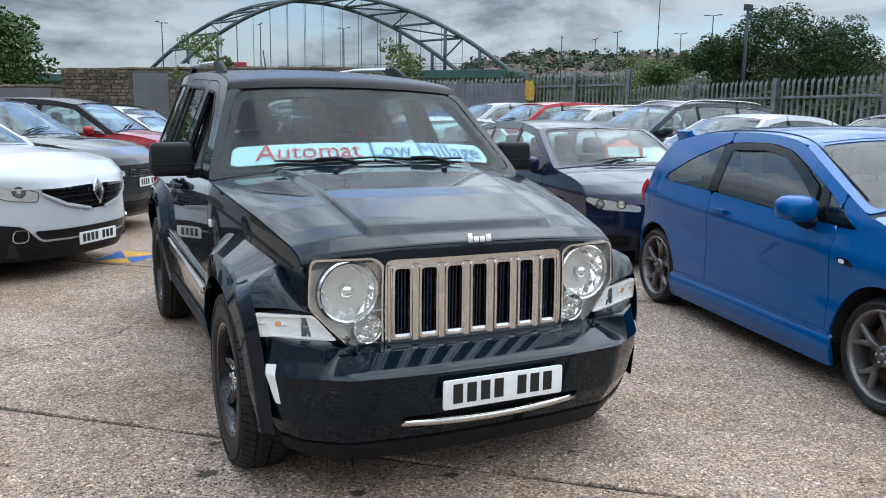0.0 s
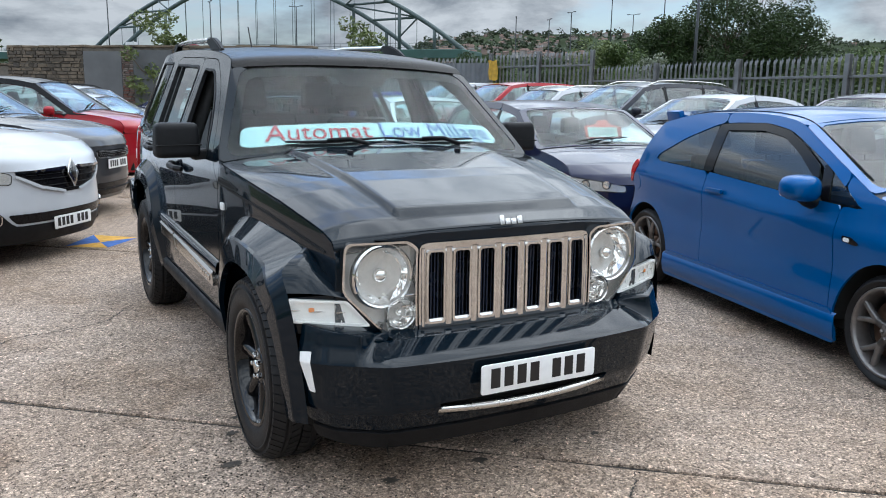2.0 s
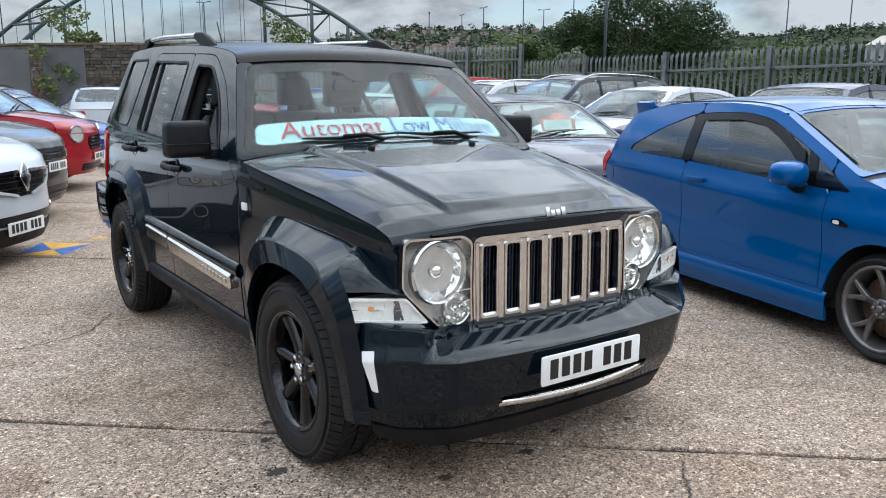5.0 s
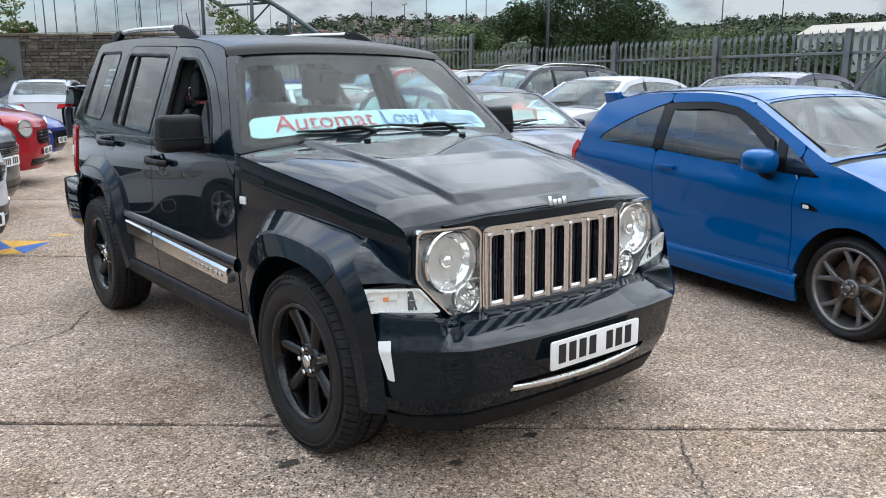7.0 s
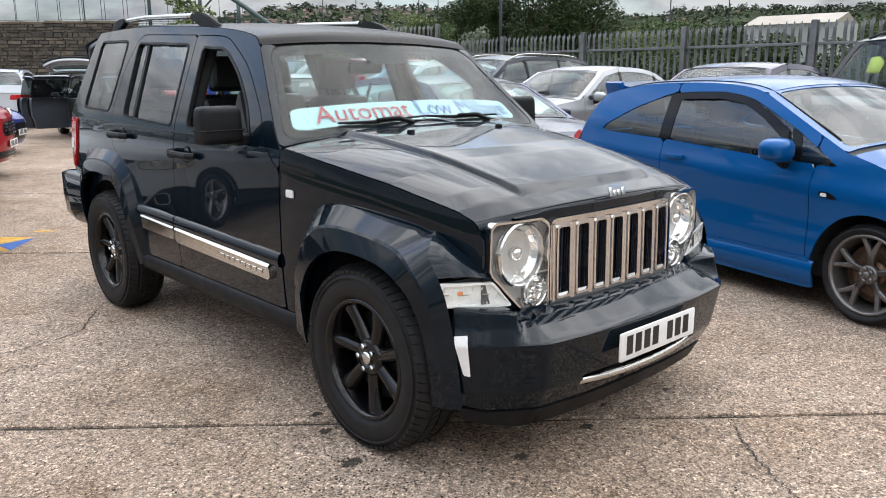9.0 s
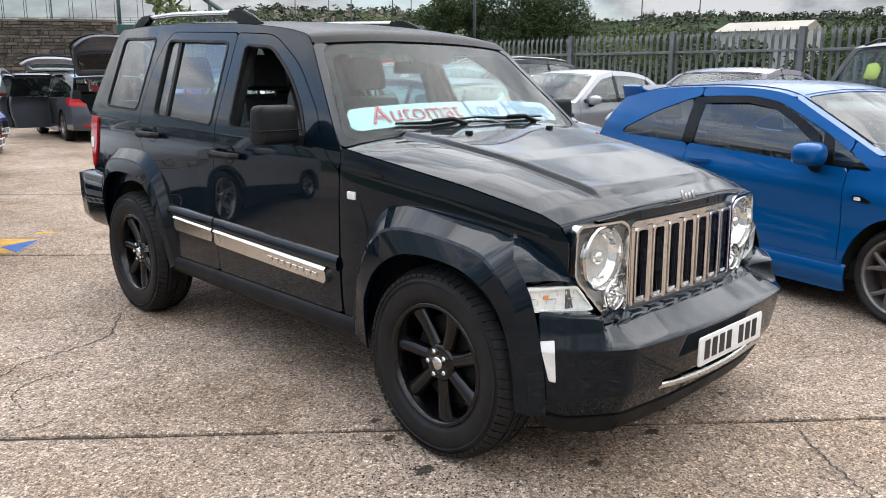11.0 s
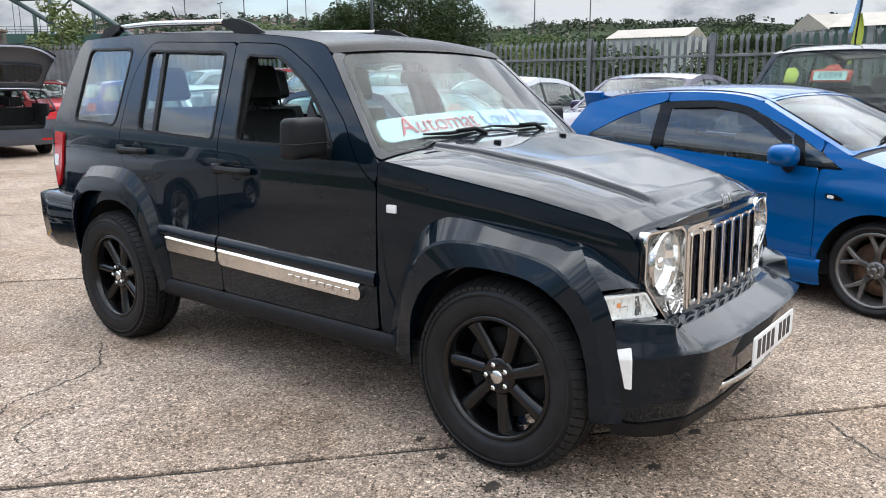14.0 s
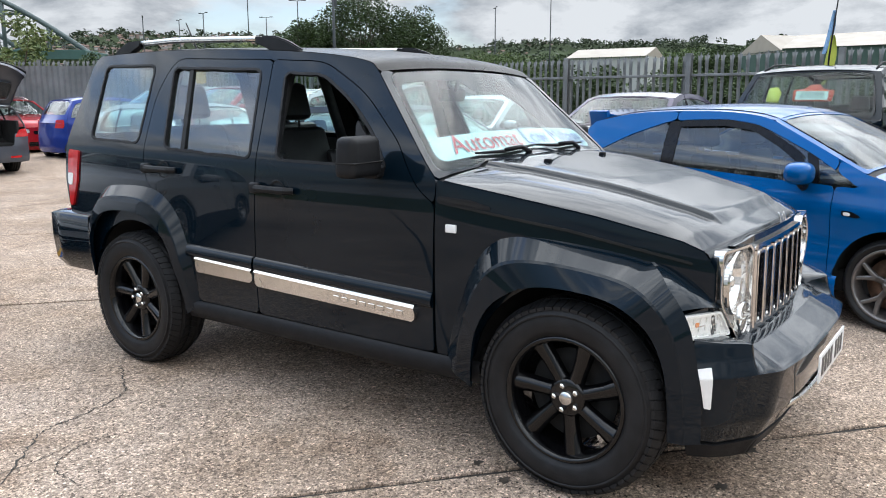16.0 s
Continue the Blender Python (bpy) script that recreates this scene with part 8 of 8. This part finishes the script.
# middle row
def tall_grille_extra(car, sh):
    nf = sh.nose()
    g = [(-.30, .26), (.30, .26), (.36, .45), (.33, .64), (-.33, .64), (-.36, .45)]
    panel("grille_rim", g, nf, M["chrome"], car, .015, .022, .025, -.008, [g])


fleet("hatch", "hatchback", (3.90, 1.30), -8, "navy", "navy hatchback with a tall chrome-rimmed grille", L=4.29, W=1.77, H=1.42, wb=2.578, fo=.87, step=.035, shell=dict(bow=(.32, 2.8)),
      lamp=[[(.42, .585), (.80, .60), (.98, .68), (.96, .73), (.70, .70), (.42, .655)]], grille=[[(-.30, .26), (.30, .26), (.36, .45), (.33, .64), (-.33, .64), (-.36, .45)], [(.5, .24), (.85, .26), (.85, .36), (.5, .36)], [(-.85, .26), (-.5, .24), (-.5, .36), (-.85, .36)]], plate_z=.45, extra=tall_grille_extra)
price_card("", pose(4.47, 2.93, 1.12, -24, 0, -8), "£3399", "orange", "orange price card with black figures behind the windscreen")
fleet("hatch", "hatchback", (4.55, 6.2), -8, "silver", "pale silver hatchback parked behind the navy one", L=4.2, H=1.45, step=.06)

# row with its back to the fence
ROW = dict(z=.16)
fleet("estate", "estate_car", (7.05, 8.0), -92, "darkblue", "dark estate car with chrome window trim and roof rails", L=4.85, W=1.87, H=1.60, wb=2.82, fo=.95, rails="bright", step=.04, chrome_dlo=True, glass="glass", z=.2,
      tails=[[(.62, .9), (.98, .9), (.90, 1.38), (.78, 1.38)]], lamp=[[(.5, .62), (.95, .64), (1.0, .74), (.5, .72)]], grille=[[(-.35, .5), (.35, .5), (.38, .7), (-.38, .7)]])
fleet("saloon", "saloon_car", (6.40, 5.2), -92, "silver", "pale silver saloon with dark windows", L=4.7, W=1.83, H=1.46, wb=2.72, fo=.92, step=.045, z=.1, lamp=[[(.5, .58), (.95, .6), (1.0, .7), (.5, .67)]], grille=[[(-.35, .45), (.35, .45), (.38, .62), (-.38, .62)]])
fleet("saloon", "saloon_car", (6.70, 2.45), -92, "purple", "dark plum saloon with glossy roof", L=4.7, W=1.83, H=1.46, wb=2.75, fo=.92, step=.045, z=.13, lamp=[[(.5, .58), (.95, .6), (1.0, .7), (.5, .67)]], grille=[[(-.35, .45), (.35, .45), (.38, .62), (-.38, .62)]])
fleet("box", "off_roader", (6.45, -.30), -94, "black", "black boxy off-roader with roof rails and a price card", L=4.83, W=1.92, H=1.84, wb=2.885, fo=.85, rails=True, step=.045, z=.1, shell=dict(tum=.16, bow=(.15, 3)), lamp=[[(.5, .78), (.9, .78), (.92, .98), (.5, .98)]], grille=[[(-.42, .8), (.42, .8), (.42, .98), (-.42, .98)]])
price_card("", pose(8.0, -.43, 1.57, -24, 0, -94), "£9599", "orange", "orange price card with large black figures behind glass")
bm = bmesh.new()
prism(bm, fillet([(-.09, -.11), (.07, -.12), (.10, .02), (.03, .11), (-.08, .09)], .03), .004, pose(0, 0, 0, 90))
tagged(part("swing_ticket", bm, M["lime"], None), "yellow green ticket hung behind the windscreen", "ticket", kind="thing").matrix_world = pose(8.02, .06, 1.56, -24, 0, -94)
fleet("estate", "estate_car", (7.2, 10.6), -92, "silver", "silver estate car with roof rails", L=4.6, H=1.52, rails="bright", step=.05, z=.2, wb=2.7, fo=.9)
fleet("suv", "crossover", (7.5, 12.9), -90, "red", "red off-roader parked with its back to the gate", L=4.5, H=1.66, step=.06, z=.2)
fleet("suv", "crossover", (7.3, 15.1), -90, "white", "white double-cab off-roader by the gate", L=4.5, H=1.66, step=.06, z=.2)

# flag beyond the fence
fb = tagged(empty("feather_flag", pose(11.3, .0, .2)), "yellow and blue feather flag on a bent pole", "flag", kind="thing")
bm = bmesh.new()
tube(bm, [(0, 0, 0), (.02, 0, 2.0), (.10, -.1, 3.6)], [.02, .015, .008], 6)
part("pole", bm, M["trim"], fb)
for nm, z0, z1, mt in (("yellow_cloth", 1.55, 2.35, M["lime"]), ("blue_cloth", 2.05, 2.75, mat_plain("pale blue cloth", (.2, .35, .55), .7))):
    vs, fs = [], []
    for i in range(13):
        t = i / 12
        z = z0 + (z1 - z0) * t
        w = (.13 if "yellow" in nm else .07) * math.sin(math.pi * (.12 + .8 * t)) + .03
        for k in range(5):
            vs.append((.02 + .03 * t + .02 * math.sin(k * 1.4 + t * 5) + (.012 if "blue" in nm else 0), -w * k / 4 + .12 * (1 - t), z))
    for i in range(12):
        for k in range(4):
            a = i * 5 + k
            fs.append((a, a + 1, a + 6, a + 5))
    mesh_object(nm, vs, fs, mt, fb)

# marks on the yard
mat_crack = mat_plain("dirt-filled crack", (0.045, 0.04, 0.034), 0.95, var=0.4, scale=30)
mat_oil = mat_plain("old oil stain", (0.040, 0.031, 0.023), 0.7, var=0.5, scale=40)
mat_yel = mat_plain("worn yellow paint", (0.55, 0.30, 0.035), 0.8, var=0.25, scale=14)
mat_blu = mat_plain("worn blue paint", (0.03, 0.10, 0.33), 0.8, var=0.3, scale=14)
for pts, w in (
        ([(-.97, 1.44), (-1.02, 1.34), (-1.17, 1.07), (-1.27, .95), (-1.5, .87), (-1.71, .84), (-1.85, .73), (-2.10, .46), (-2.4, .2)], .020),
        ([(-1.50, .62), (-1.62, .55), (-1.75, .54), (-1.90, .42), (-1.92, .17)], .014),
        ([(-1.55, .52), (-1.71, .59), (-1.95, .55), (-2.3, .62)], .010),
        ([(.44, -2.18), (.33, -2.30), (.21, -2.42), (.06, -2.60), (-.05, -2.78)], .016),
        ([(-1.81, .04), (-1.95, -.02), (-2.2, .05)], .010),
        ([(.6, 9.2), (.96, 9.08), (1.46, 9.17), (2.2, 8.9), (3.0, 9.1)], .045),
        ([(1.2, 12.0), (1.89, 11.83), (3.06, 11.37), (4.4, 11.4)], .05),
        ([(-.2, 6.0), (.4, 5.6), (.9, 5.75), (1.6, 5.3)], .03)):
    ribbon("crack", pts, w * .6, mat_crack, "ragged dirt-filled crack in the concrete")


def stain(x, y, r, mat, seed, label, n=26):
    """An irregular blot with droplets round it."""
    rng = random.Random(seed)
    vs, fs = [(x, y, .0025)], []
    rs = [r * (1 + .9 * noise.noise(Vector((math.cos(2 * math.pi * i / n) * 2.4, math.sin(2 * math.pi * i / n) * 2.4, seed)))) for i in range(n)]
    vs += [(x + rs[i] * math.cos(2 * math.pi * i / n), y + .75 * rs[i] * math.sin(2 * math.pi * i / n), .0025) for i in range(n)]
    fs += [(0, 1 + i, 1 + (i + 1) % n) for i in range(n)]
    for k in range(14):
        a, d = rng.uniform(0, 6.3), r * rng.uniform(1.1, 2.6)
        cx, cy, q = x + d * math.cos(a), y + d * math.sin(a), r * rng.uniform(.05, .16)
        b = len(vs)
        vs += [(cx + q * math.cos(t) * rng.uniform(.7, 1.2), cy + q * math.sin(t), .0025) for t in np.linspace(0, 2 * math.pi, 7, endpoint=False)]
        fs.append(tuple(range(b, b + 7)))
    tagged(mesh_object("oil_stain", vs, fs, mat, None, smooth=False), label, "stain", kind="structure")


for i, (x, y, r) in enumerate(((-.09, -1.84, .055), (-.49, -1.83, .05), (.51, -1.84, .035), (-.93, -1.12, .05), (-1.0, -1.42, .06), (-.86, -.95, .04), (.15, -1.75, .03))):
    stain(x, y, r * .6, mat_oil, i, "small dark oil stain with droplets on concrete")
rngg = random.Random(77)
gv, gf = [], []
for cx, cy, sx, sy, cnt in ((-1.10, -1.65, .32, .28, 950), (-1.5, -2.5, .6, .5, 260), (-.6, -2.4, .7, .25, 200), (-1.6, .6, .6, .6, 220), (-2.0, -1.2, .5, .5, 160)):
    for _ in range(cnt):
        x, y, q = rngg.gauss(cx, sx), rngg.gauss(cy, sy), rngg.uniform(.0025, .0075)
        n = len(gv)
        a = rngg.uniform(0, 3.1)
        ca, sa = math.cos(a) * q, math.sin(a) * q
        gv += [(x + ca, y + sa, .001), (x - sa * .7, y + ca * .7, .001), (x - ca, y - sa, .001), (x + sa * .7, y - ca * .7, .001), (x + rngg.uniform(-.3, .3) * q, y, .002 + q * .5)]
        gf += [(n, n + 1, n + 4), (n + 1, n + 2, n + 4), (n + 2, n + 3, n + 4), (n + 3, n, n + 4)]
tagged(mesh_object("grit", gv, gf, island_mat("dark grit", [(0, (.02, .018, .016)), (.7, (.06, .05, .04)), (1, (.2, .17, .13))]), None, smooth=False), "fine dark grit scattered over the concrete", "grit", kind="stuff")
quad = [(-1.30, 3.87), (-.99, 4.44), (-.60, 4.10), (-.94, 3.64)]
mid_ = (-.972, 3.97)
for i, mt in enumerate((mat_blu, mat_yel, mat_blu, mat_yel)):
    a, b = quad[i], quad[(i + 1) % 4]
    g = .004
    pts = [Vector(a), Vector(b), Vector(mid_)]
    tagged(mesh_object("painted_marking", [(p.x, p.y, .003) for p in pts], [(0, 2, 1)], mt, None, smooth=False), "worn %s painted triangle of a yard marking" % ("blue" if mt is mat_blu else "yellow"), "marking", kind="structure")
tagged(mesh_object("painted_marking", [(-.53, 4.44, .003), (-.40, 4.38, .003), (-.36, 4.30, .003), (-.55, 4.36, .003)], [(0, 3, 2, 1)], mat_yel, None, smooth=False), "worn yellow painted scrap of a yard marking", "marking", kind="structure")
